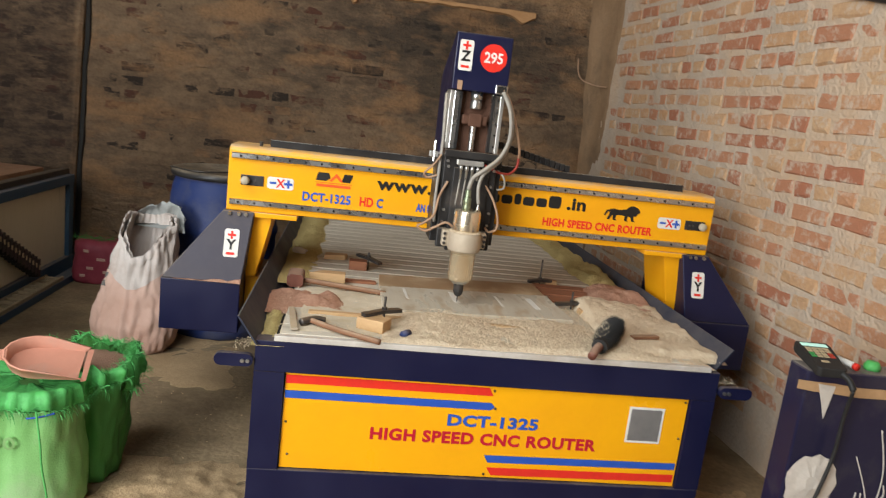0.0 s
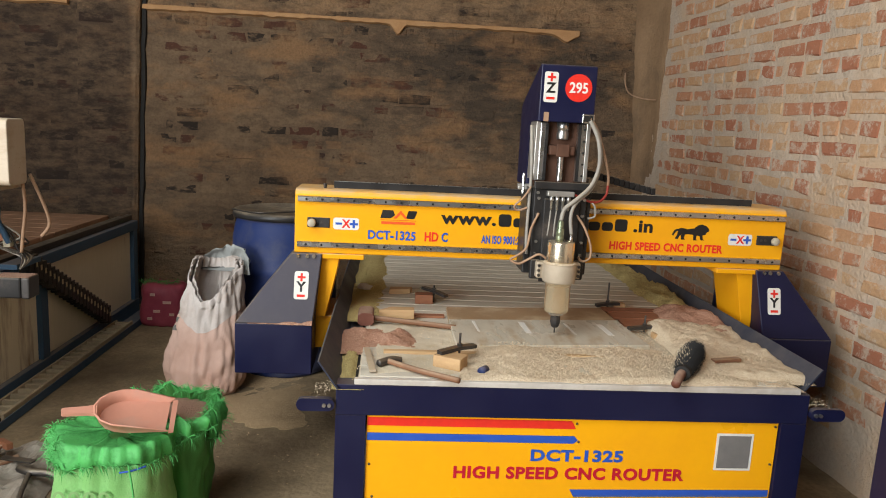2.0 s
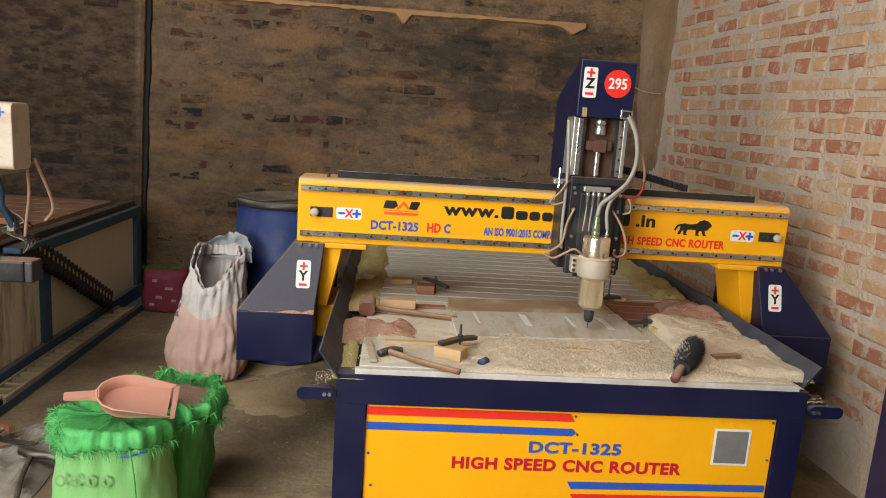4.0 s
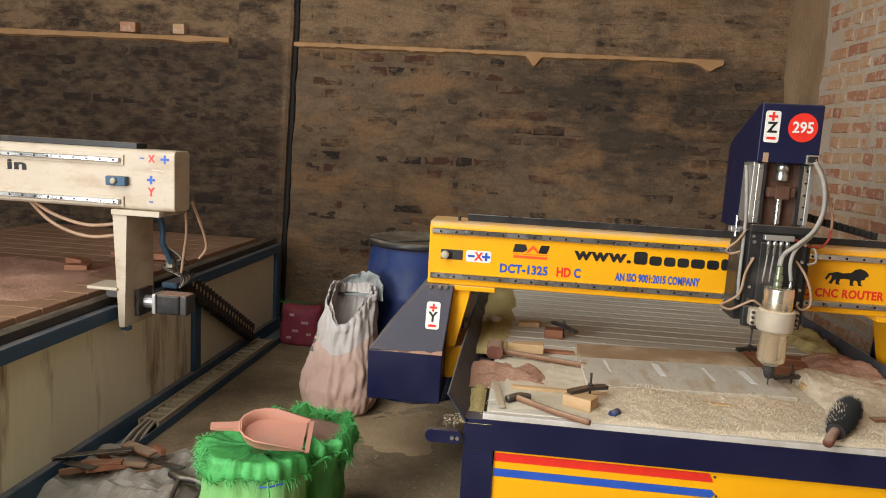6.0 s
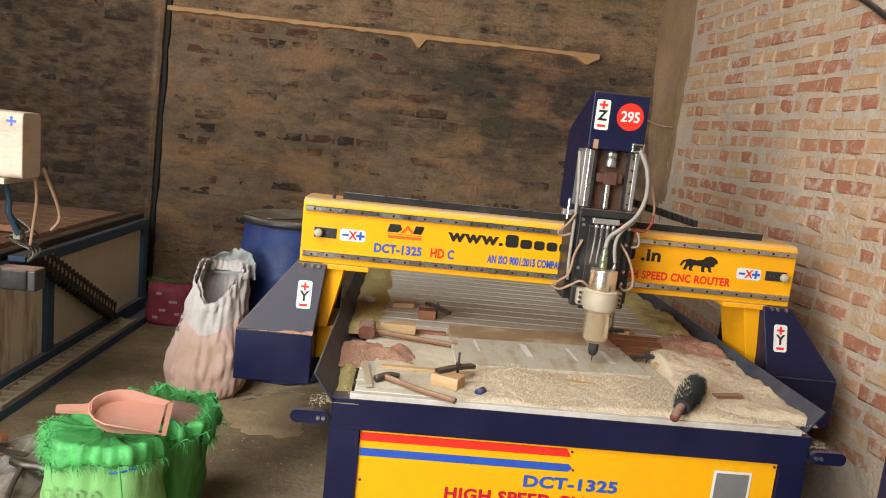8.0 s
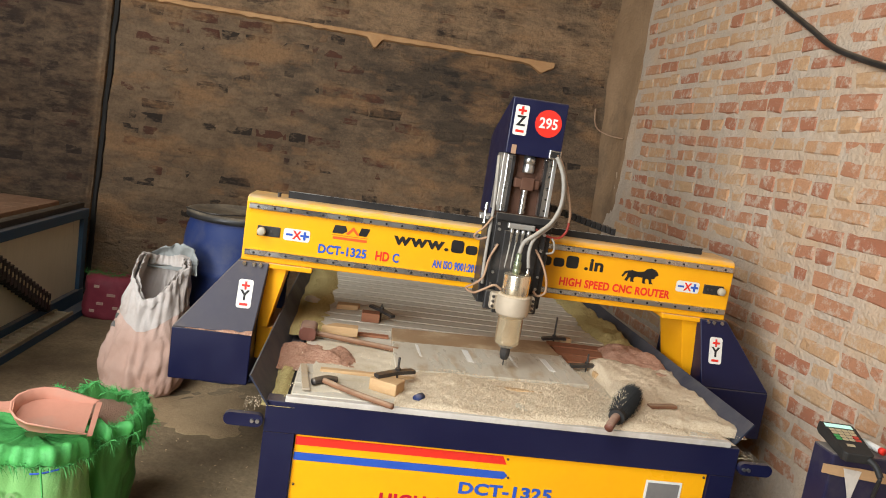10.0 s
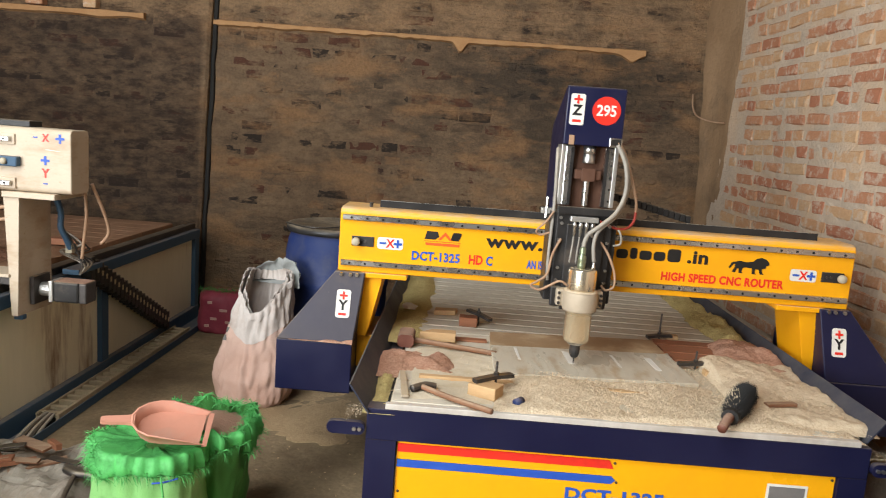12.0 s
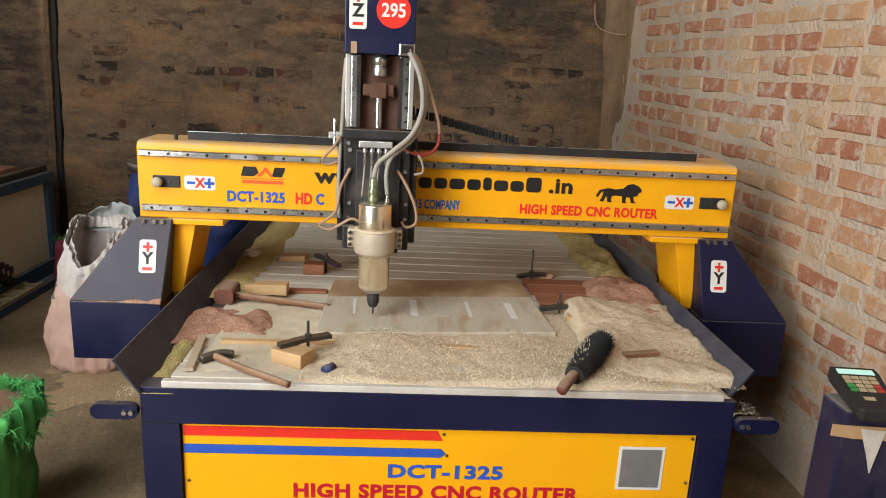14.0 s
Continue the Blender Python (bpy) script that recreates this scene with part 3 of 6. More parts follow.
def wall_bricks(parent, material, origin, along, out, length, z0, z1, proud, seed, near, skip=lambda s, z: False):
    """Courses of uneven bricks; those within the stretch 'near' are parts, the rest one joined part."""
    rnd = random.Random(seed)
    shapes = {}
    joined = bmesh.new()
    count = 0

    def shape(kind, k):
        if (kind, k) not in shapes:
            w, r = {"s": 0.232, "h": 0.118}[kind], random.Random(k * 7 + len(kind) + ord(kind))
            bm = box(-w / 2, w / 2, -0.03, 0.0, -0.037, 0.037)
            bmesh.ops.bevel(bm, geom=[e for e in bm.edges if all(v.co.y > -0.01 for v in e.verts)], offset=0.012, segments=1, affect="EDGES")
            for v in bm.verts:
                v.co += Vector((r.uniform(-1, 1) * 0.009, r.uniform(-1, 1) * 0.003 if v.co.y > -0.01 else 0, r.uniform(-1, 1) * 0.006))
            bmesh.ops.recalc_face_normals(bm, faces=bm.faces)
            me = bpy.data.meshes.new("brick")
            bm.to_mesh(me)
            bm.free()
            me.materials.append(material)
            shapes[kind, k] = me
        return shapes[kind, k]
    ang = math.atan2(along.y, along.x)
    turn = 0.0 if out.dot(Vector((-along.y, along.x, 0))) > 0 else math.pi
    z, course = z0 + 0.045, 0
    while z < z1:
        s = -rnd.uniform(0, 0.2)
        kind_row = "h" if course % 3 == 1 else "s"
        while s < length:
            kind = kind_row if rnd.random() > 0.18 else ("h" if kind_row == "s" else "s")
            w = {"s": 0.226, "h": 0.112}[kind]
            mid = s + w / 2
            if 0.0 < mid - w / 2 and mid + w / 2 < length and rnd.random() > 0.02 and not skip(mid, z):
                p = origin + along * mid + out * (proud + rnd.uniform(-0.003, 0.003))
                m = Matrix.Translation((p.x, p.y, z + rnd.uniform(-0.005, 0.005))) @ Matrix.Rotation(ang + turn, 4, "Z") @ Matrix.Rotation(rnd.uniform(-0.02, 0.02), 4, "Y")
                me = shape(kind, rnd.randrange(6))
                if near(mid, z) and count < 300:
                    count += 1
                    ob = new("brick", me)
                    ob.parent = parent
                    ob.matrix_basis = m
                else:
                    k = len(joined.verts)
                    joined.from_mesh(me)
                    joined.verts.ensure_lookup_table()
                    bmesh.ops.transform(joined, matrix=m, verts=joined.verts[k:])
            s += w + rnd.uniform(0.008, 0.022)
        z += 0.0895
        course += 1
    me = bpy.data.meshes.new("far_bricks")
    joined.to_mesh(me)
    joined.free()
    me.materials.append(material)
    ob = new("far_bricks", me)
    ob.parent = parent
    tagged(ob, kind="stuff")


def walls():
    d = (RW1 - RW0).normalized()
    n = Vector((-d.y, d.x, 0))
    if n.x > 0:
        n = -n
    # mortar bed of the right wall as a rough sheet with a solid behind it
    far, near = RW1 + d * 0.25, RW0 - d * 3.6
    bm = bmesh.new()
    nu, nz = 150, 74
    rows = []
    for j in range(nz + 1):
        row = []
        for i in range(nu + 1):
            p = near.lerp(far, i / nu)
            z = 3.7 * j / nz
            row.append(Vector((p.x, p.y, z)) + n * (0.006 * wob((p.y, z, 0), 11, 4) + 0.004 * wob((p.y, z, 5), 30, 4)))
        rows.append(row)
    loft(rows, False, False, bm=bm, closed=False)
    a, b = near - n * 0.02, far - n * 0.02
    a2, b2 = a - n * 0.2, b - n * 0.2
    loft([[Vector((p.x, p.y, z)) for p in (a, b, b2, a2)] for z in (0, 3.7)], bm=bm)
    wall = structure("wall_east", bm, M["mortar"], "orange and red brick wall with rough grey mortar", "wall")
    bm = bmesh.new()
    rows = []
    nu = 150
    for j in range(nz + 1):
        row = []
        for i in range(nu + 1):
            x, z = -6.0 + 7.4 * i / nu, 3.7 * j / nz
            row.append(Vector((x, BACK + 0.014 * wob((x, z, 0), 9, 2) + 0.008 * wob((x, z, 5), 26, 2), z)))
        rows.append(row)
    loft(rows, False, False, bm=bm, closed=False)
    box(-6.0, 1.6, BACK + 0.03, BACK + 0.28, 0, 3.7, bm=bm)
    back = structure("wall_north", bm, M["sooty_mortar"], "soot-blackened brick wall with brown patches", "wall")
    # deep dark joint between two bays of the back wall, and the west bay set forward
    bm = bmesh.new()
    rows = []
    for j in range(75):
        z = 3.7 * j / 74
        w = 0.005 * wob((z, 0, 0), 8, 1)
        l = 0.033 * (z - 0.6)
        rows.append([Vector((x + w, y, z)) for x, y in ((-6.0, 3.17), (-6.0, 3.125), (-2.875 + l, 3.125), (-2.855 + l, 3.075), (-2.475 + l, 3.075), (-2.455 + l, 3.095), (-2.452 + l, 3.17))])
    loft(rows, bm=bm)
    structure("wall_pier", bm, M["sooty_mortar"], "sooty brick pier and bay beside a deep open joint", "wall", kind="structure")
    bm = bmesh.new()
    rows = []
    for j in range(75):
        z = 3.7 * j / 74
        w = 0.010 * wob((z, 0, 0), 6, 9)
        l = 0.033 * (z - 0.6)
        rows.append([Vector((x + w, y, z)) for x, y in ((-2.458 + l, 3.17), (-2.452 + l, 3.118), (-2.428 + l, 3.124), (-2.42 + l, 3.17))])
    loft(rows, bm=bm)
    structure("wall_joint", bm, M["hole"], "dark open joint in the back wall", "wall")
    # ledge of tan dust along the wall, dripping in places
    bm = bmesh.new()
    rows = []
    for i in range(181):
        x = -2.40 + 3.02 * i / 180
        t = 0.016 + 0.010 * wob((x, 0, 0), 7, 3) + 0.008 * wob((x, 0, 0), 22, 5)
        drip = 0.07 * max(0.0, 1 - abs(x + 0.665) / 0.05) + 0.05 * max(0.0, 1 - abs(x - 0.53) / 0.09)
        rows.append([Vector((x, y, z)) for y, z in ((BACK + 0.005, 2.092 + t * 0.8), (BACK - 0.030, 2.092 + t * 0.3), (BACK - 0.034, 2.087 - t - drip), (BACK + 0.005, 2.077 - t - drip))])
    loft(rows, bm=bm)
    structure("wall_ledge", bm, M["tan_ledge"], "narrow ledge of tan dust along the sooty wall", "ledge")
    bm = bmesh.new()
    rows = []
    for i in range(121):
        x = -5.6 + 2.72 * i / 120
        t = 0.014 + 0.010 * wob((x, 0, 0), 7, 6)
        rows.append([Vector((x, y, z)) for y, z in ((3.135, 2.098 + t), (3.085, 2.098 + t * 0.4), (3.087, 2.083 - t), (3.135, 2.068 - t))])
    loft(rows, bm=bm)
    structure("wall_ledge_west", bm, M["tan_ledge"], "dusty tan ledge on the sooty bay", "ledge")
    # tan mortar smeared into the corner of the two walls, wider towards the top
    bm = bmesh.new()
    rows = []
    for j in range(61):
        z = 3.7 * j / 60
        w = 0.05 + 0.075 * min(1.0, max(0.0, (z - 0.9) / 1.2)) + 0.02 * wob((z, 0, 0), 3, 8)
        row = []
        for i in range(9):
            f = i / 8
            a, b = Vector((1.135 - w, BACK + 0.012, z)), Vector((1.150, BACK - 0.30 - 0.5 * w, z))
            p = a.lerp(b, f) + Vector((-1, -0.4, 0)).normalized() * (-0.03 * math.sin(math.pi * f) + 0.012 * wob((f * 2, z, 0), 5, 2))
            if i in (0, 8):
                p += Vector((0.02, 0.01, 0))
            row.append(p)
        rows.append(row)
    loft(rows, False, False, bm=bm, closed=False)
    structure("wall_corner", bm, M["corner_mortar"], "tan mortar smeared into the corner of the brick walls", "wall", True)
    return wall, back, d, n


def loose_bricks():
    for x, w in ((-3.64, 0.12), (-3.25, 0.09)):
        t = thing("loose_brick", (x, 3.10, 2.112), "loose red brick lying on a wall ledge", "brick", "bricks on the ledge")
        part("brick_body", box(x - w / 2, x + w / 2, 3.06, 3.128, 2.112, 2.184, 0.006), M["brick"], t)


# the machine in the middle
CX = -0.065


def cnc_router():
    t = thing("cnc_router", (CX, 0, 0), "navy and yellow gantry cnc router with a dusty bed", "machine")
    x0, x1 = -0.82, 0.69
    # front frame with its opening
    bm = prism([(x0, 0.515), (x1, 0.515), (x1, 0.6145), (x0, 0.6145)], "y", 0.0, 0.06, 0.003)
    prism([(x0, 0.085), (x1, 0.085), (x1, 0.19), (x0, 0.19)], "y", 0.0, 0.06, 0.003, bm)
    prism([(x0, 0.1905), (-0.727, 0.1905), (-0.727, 0.5145), (x0, 0.5145)], "y", 0.001, 0.06, 0.0, bm)
    prism([(0.607, 0.1905), (x1, 0.1905), (x1, 0.5145), (0.607, 0.5145)], "y", 0.001, 0.06, 0.0, bm)
    frame_part = part("front_frame", bm, M["navy"], t, "chipped navy steel front frame")
    for sx, lx in ((-1, x0), (1, x1)):
        lo, hi = (lx, lx + 0.095) if sx < 0 else (lx - 0.095, lx)
        part("leg", prism([(lo, 0.0), (hi, 0.0), (hi, 0.087), (lo, 0.087)], "y", 0.002, 0.10, 0.003), M["navy"], t)
        tip = lo - 0.085 if sx < 0 else hi + 0.085
        root = lo if sx < 0 else hi
        part("foot_gusset", prism([(tip, 0.0), (root, 0.0), (root, 0.085)], "y", 0.0, 0.012, 0.001), M["navy"], t)
    # long side beams, cross members, rear legs
    for a, b in ((x0, x0 + 0.11), (x1 - 0.11, x1)):
        part("side_beam", box(a, b, 0.062, 2.80, 0.44, 0.598, 0.004), M["navy"], t)
        part("lower_rail", box(a + 0.01, b - 0.01, 0.102, 2.80, 0.10, 0.18, 0.004), M["navy"], t)
        for y in (1.35, 2.70):
            part("leg", box(a, b, y, y + 0.1, 0.0, 0.439, 0.004), M["navy"], t)
    for y in (0.5, 1.1, 1.7, 2.3):
        part("cross_member", box(x0 + 0.112, x1 - 0.112, y, y + 0.08, 0.49, 0.597, 0.003), M["navy"], t)
    # yellow front panel with its print
    p = part("front_panel", box(-0.723, 0.603, 0.012, 0.02, 0.194, 0.511), M["yellow_panel"], t, "yellow printed metal front panel")
    y = 0.0115

    def strip(name, poly, mat):
        part(name, prism(poly, "y", y - 0.0012, y), M[mat], p)
    strip("red_stripe", [(-0.721, 0.506), (-0.077, 0.506), (-0.062, 0.479), (-0.721, 0.479)], "red")
    strip("blue_stripe", [(-0.721, 0.455), (-0.066, 0.455), (-0.053, 0.4415), (-0.066, 0.430), (-0.721, 0.430)], "blue")
    strip("blue_stripe", [(-0.066, 0.272), (0.598, 0.279), (0.598, 0.255), (-0.052, 0.247)], "blue")
    strip("red_stripe", [(-0.053, 0.229), (0.597, 0.236), (0.597, 0.209), (-0.035, 0.202)], "red")
    lettering("DCT-1325", -0.201, 0.100, 0.368, 0.408, y, M["blue"], p, 0.05)
    lettering("HIGH SPEED CNC ROUTER", -0.445, 0.308, 0.306, 0.348, y, M["crimson"], p, 0.055)
    part("code_sticker", box(0.403, 0.526, y - 0.0012, y, 0.347, 0.474), M["white"], p, "white square sticker")
    part("code_print", box(0.411, 0.518, y - 0.0022, y - 0.0012, 0.355, 0.466), M["code_grey"], p)
    for sx, sz in ((-0.712, 0.35), (-0.06, 0.497), (-0.05, 0.436), (-0.06, 0.205), (0.592, 0.37), (-0.70, 0.24), (0.594, 0.50)):
        part("screw", rod((sx, y, sz), (sx, y - 0.004, sz), 0.0045, 0.003, 8), M["iron"], p)
    # bed: base plate, aluminium front edge and cross slats
    # base plate coloured near-black so the slat gaps look shaded
    part("bed_base", box(-0.765, 0.635, 0.063, 2.75, 0.6005, 0.6145), M["hole"], t)
    part("front_edge", box(-0.765, 0.655, -0.003, 0.018, 0.6150, 0.633, 0.002), M["edge_alu"], t, "scuffed aluminium bed edge")
    for k in range(27):
        ya = 0.02 + 0.1 * k
        part("bed_slat", box(-0.75 + 0.006 * math.sin(k * 3.1), 0.612 + 0.006 * math.sin(k * 1.7), ya + 0.003, ya + 0.090, 0.6152, 0.635, 0.0015), M["slat"], t)
    # flared side guards
    part("side_guard", prism([(-0.817, 0.602), (-0.812, 0.602), (-0.872, 0.690), (-0.877, 0.688)], "y", -0.012, 2.75), M["guard"], t, "bent blue-grey side guard sheet")
    part("side_guard", prism([(0.675, 0.602), (0.680, 0.602), (0.742, 0.688), (0.737, 0.690)], "y", 0.03, 2.75), M["guard"], t, "bent blue-grey side guard sheet")
    # lugs at the front corners
    for sx, root in ((-1, x0), (1, x1)):
        tip = root + sx * 0.118
        a, b = sorted((root + sx * 0.003, tip))
        poly = rounded(a, b, 0.531, 0.571, 0.0195)
        part("lug", prism(poly, "y", -0.012, 0.008, 0.0), M["navy"], t)
        for k in (0.018, 0.034):
            part("bolt", rod((root + sx * k, -0.012, 0.551), (root + sx * k, -0.019, 0.551), 0.006, n=8), M["steel"], t)
    gantry(t)
    return t


def cross_sign(x, z, r, w, y, mat, parent, slope=None):
    bm = prism([(x - r, z - w), (x + r, z - w), (x + r, z + w), (x - r, z + w)], "y", y - 0.0016, y - 0.0006)
    prism([(x - w, z + w), (x + w, z + w), (x + w, z + r), (x - w, z + r)], "y", y - 0.0016, y - 0.0006, bm=bm)
    prism([(x - w, z - r), (x + w, z - r), (x + w, z - w), (x - w, z - w)], "y", y - 0.0016, y - 0.0006, bm=bm)
    if slope:
        for v in bm.verts:
            v.co.y += (v.co.z - slope[0]) * slope[1]
    return part("plus_sign", bm, M[mat], parent)


def gantry(t):
    bx0, bx1, by0, by1, bz0, bz1 = -1.038, 0.913, 0.662, 0.86, 0.893, 1.140
    beam = part("gantry_beam", prism([(by0, bz0), (by0, bz1 - 0.022), (by0 + 0.008, bz1 - 0.006), (by0 + 0.026, bz1), (by1, bz1), (by1, bz0)], "x", bx0, bx1, 0.004), M["yellow"], t, "yellow painted steel gantry beam")
    y = by0 - 0.0005
    for za, zb in ((1.092, 1.113), (0.917, 0.938)):
        rail = part("linear_rail", prism([(by0 - 0.016, za + 0.003), (by0 - 0.016, zb - 0.003), (by0 - 0.013, zb), (by0 - 0.001, zb), (by0 - 0.001, za), (by0 - 0.013, za)], "x", bx0 + 0.012, bx1 - 0.012), M["steel"], t, "polished steel linear rail")
        k = bx0 + 0.045
        while k < bx1 - 0.02:
            # flat dark disc for the shaded depth of a screw hole
            part("rail_screw", rod((k, by0 - 0.0175, (za + zb) / 2), (k, by0 - 0.012, (za + zb) / 2), 0.0046, n=8), M["hole"], rail)
            k += 0.06
    # print on the beam
    lettering("DCT-1325", -0.757, -0.573, 0.955, 0.991, y, M["blue"], beam, 0.05)
    lettering("HD", -0.538, -0.485, 0.955, 0.992, y, M["red"], beam, 0.03)
    lettering("C", -0.472, -0.447, 0.955, 0.992, y, M["blue"], beam, 0.03)
    lettering("AN ISO 9001:2015 COMPANY", -0.316, -0.001, 0.955, 0.988, y, M["blue"], beam, 0.035)
    lettering("HIGH SPEED CNC ROUTER", 0.197, 0.661, 0.952, 0.986, y, M["red"], beam, 0.05)
    lettering("www.", -0.478, -0.262, 1.026, 1.061, y, M["black_print"], beam, 0.065)
    k, widths = -0.252, (0.058, 0.054, 0.050, 0.050, 0.058, 0.052, 0.036, 0.054, 0.052, 0.058)
    for i, w in enumerate(widths):
        top = 1.074 if i in (0, 9) else 1.068 if i == 6 else 1.060
        part("web_address_bar", prism(rounded(k, k + w - 0.008, 1.025, top, 0.011, 3), "y", y - 0.0012, y), M["black_print"], beam)
        k += w
    lettering(".in", 0.288, 0.366, 1.024, 1.073, y, M["black_print"], beam, 0.05)
    # maker's mark as plain shapes
    for poly, mat in (([(-0.712, 1.040), (-0.672, 1.040), (-0.656, 1.052), (-0.664, 1.071), (-0.704, 1.071)], "black_print"),
                      ([(-0.662, 1.040), (-0.634, 1.071), (-0.606, 1.040), (-0.618, 1.040), (-0.634, 1.057), (-0.650, 1.040)], "orange"),
                      ([(-0.612, 1.047), (-0.604, 1.071), (-0.572, 1.071), (-0.572, 1.063), (-0.582, 1.040), (-0.610, 1.040)], "black_print"),
                      ([(-0.712, 1.034), (-0.574, 1.034), (-0.574, 1.032), (-0.712, 1.032)], "orange"),
                      ([(-0.708, 1.027), (-0.578, 1.027), (-0.578, 1.017), (-0.708, 1.017)], "orange")):
        part("maker_mark", prism(poly, "y", y - 0.0012, y), M[mat], beam)
    # walking animal mark
    poly = [(0.470, 1.046), (0.484, 1.050), (0.510, 1.046), (0.536, 1.050), (0.548, 1.062), (0.566, 1.067), (0.584, 1.061), (0.596, 1.050), (0.598, 1.041), (0.588, 1.036),
            (0.584, 1.026), (0.572, 1.024), (0.574, 1.010), (0.582, 1.003), (0.566, 1.003), (0.560, 1.020), (0.548, 1.022), (0.546, 1.008), (0.552, 1.002), (0.536, 1.002),
            (0.534, 1.024), (0.512, 1.026), (0.500, 1.024), (0.496, 1.010), (0.502, 1.003), (0.486, 1.003), (0.484, 1.022), (0.478, 1.018), (0.472, 1.004), (0.460, 1.006),
            (0.468, 1.022), (0.470, 1.038), (0.462, 1.034), (0.452, 1.018), (0.446, 1.022), (0.456, 1.042)]
    part("animal_mark", prism(poly, "y", y - 0.0012, y), M["black_print"], beam)
    # axis stickers and the limit knobs
    for x in (-0.892, 0.680):
        st = part("axis_sticker", prism(rounded(x, x + 0.099, 0.988, 1.034, 0.010), "y", y - 0.0006, y), M["white"], beam, "white rounded axis sticker")
        part("minus_sign", prism([(x + 0.009, 1.007), (x + 0.034, 1.007), (x + 0.034, 1.015), (x + 0.009, 1.015)], "y", y - 0.0016, y - 0.0006), M["blue"], beam)
        lettering("X", x + 0.033, x + 0.067, 0.995, 1.028, y - 0.0006, M["red"], beam, 0.03)
        cross_sign(x + 0.079, 1.011, 0.016, 0.0045, y, "blue", beam)
    for x, side in ((-0.990, -1), (0.797, 1)):
        plate = part("knob_plate", box(x, x + 0.085, y - 0.004, y, 0.993, 1.032, 0.002), M["black"], beam)
        kx = x + (0.018 if side < 0 else 0.070)
        part("limit_knob", lathe_y(kx, 1.012, ((0.006, y - 0.004), (0.011, y - 0.008), (0.016, y - 0.014), (0.016, y - 0.026), (0.012, y - 0.031))), M["knob"], beam, "cream plastic knob", True)
        for k in (0.036, 0.052):
            kk = x + k if side < 0 else x + 0.085 - k - 0.014
            part("screw", rod((kk, y - 0.004, 1.012), (kk, y - 0.007, 1.012), 0.005, n=8), M["iron"], beam)
    # black tray behind the beam's top edge
    part("cable_tray", prism([(0.735, 1.140), (0.735, 1.166), (0.738, 1.166), (0.738, 1.143), (0.90, 1.143), (0.90, 1.140)], "x", -0.897, 0.797), M["black"], t, "black cable tray with a bare edge")
    part("tray_edge", box(-0.897, 0.797, 0.7345, 0.7385, 1.1662, 1.1680), M["steel"], t)
    part("stop_pin", rod((-0.93, 0.72, 1.139), (-0.93, 0.72, 1.158), 0.006, 0.008, 8), M["iron"], t)
    # arms at both ends: box below, sloping hood above, yellow leg inside
    for sx in (-1, 1):
        def X(v):
            return v if sx < 0 else 2 * -0.0625 - v
        low, high = sorted((X(-1.245), X(-0.955)))
        part("arm_box", box(low, high, 0.575, 1.05, 0.430, 0.628, 0.004), M["navy"], t, "navy sheet steel arm box")
        bm = bmesh.new()
        a = [(X(-1.245), 0.575, 0.629), (X(-0.955), 0.575, 0.629), (X(-0.955), 1.05, 0.629), (X(-1.245), 1.05, 0.629)]
        b = [(X(-1.045), 0.645, 0.892), (X(-0.930), 0.645, 0.892), (X(-0.930), 0.98, 0.892), (X(-1.045), 0.98, 0.892)]
        loft([[Vector(p) for p in a], [Vector(p) for p in b]], bm=bm)
        bmesh.ops.bevel(bm, geom=bm.edges[:], offset=0.003, segments=1, affect="EDGES")
        hood = part("arm_hood", bm, M["navy_dusty"] if sx < 0 else M["navy"], t, "dusty navy sloping arm hood" if sx < 0 else "navy sloping arm hood")
        sl = (0.629, (0.645 - 0.575) / 0.263)
        ledge = bmesh.new()
        rows = []
        for q in range(41):
            f = q / 40
            px = X(-1.20 + 0.245 * f)
            hgt = max(0.0, 0.012 * f ** 1.5 + 0.012 * wob((px, 0, 0), 28, 4) * f)
            rows.append([Vector((px, 0.572 - 0.004 * hgt / 0.01, 0.6285)), Vector((px, 0.571, 0.6295 + hgt * 0.6)), Vector((px, 0.582 + 0.26 * hgt, 0.630 + hgt)), Vector((px, 0.600 + 0.5 * hgt, 0.652 + 1.6 * hgt)), Vector((px, 0.62, 0.64))])
        loft(rows, True, True, bm=ledge)
        if sx > 0:
            ledge.free()
        else:
            part("ledge_dust", ledge, M["sawdust_red"], hood, "brown sawdust caught on the arm box")
        xa, xb = sorted((X(-1.030), X(-0.976)))
        bm = prism(rounded(xa, xb, 0.722, 0.826, 0.010), "y", 0.5745 - 0.0012, 0.5745)
        for v in bm.verts:
            v.co.y += (v.co.z - sl[0]) * sl[1]
        part("axis_sticker", bm, M["white"], hood, "white rounded axis sticker")
        xm = (xa + xb) / 2
        lettering("Y", xm - 0.019, xm + 0.019, 0.750, 0.788, 0.5733, M["black_print"], hood, 0.03, tilt=sl)
        cross_sign(xm, 0.804, 0.015, 0.004, 0.5737, "red", hood, sl)
        bm = prism([(xm - 0.015, 0.731), (xm + 0.015, 0.731), (xm + 0.015, 0.740), (xm - 0.015, 0.740)], "y", 0.5722, 0.5733)
        for v in bm.verts:
            v.co.y += (v.co.z - sl[0]) * sl[1]
        part("minus_sign", bm, M["red"], hood)
        leg = [(X(-0.945), 0.885), (X(-0.862), 0.885), (X(-0.872), 0.84), (X(-0.915), 0.635), (X(-0.953), 0.635)]
        part("gantry_leg", prism(leg, "y", 0.675, 0.90, 0.004), M["yellow"], t, "yellow painted gantry leg plate")
        fa, fb = sorted((X(-0.950), X(-0.770)))
        part("leg_flange", box(fa, fb, 0.652, 0.90, 0.873, 0.8925, 0.003), M["yellow"], t)
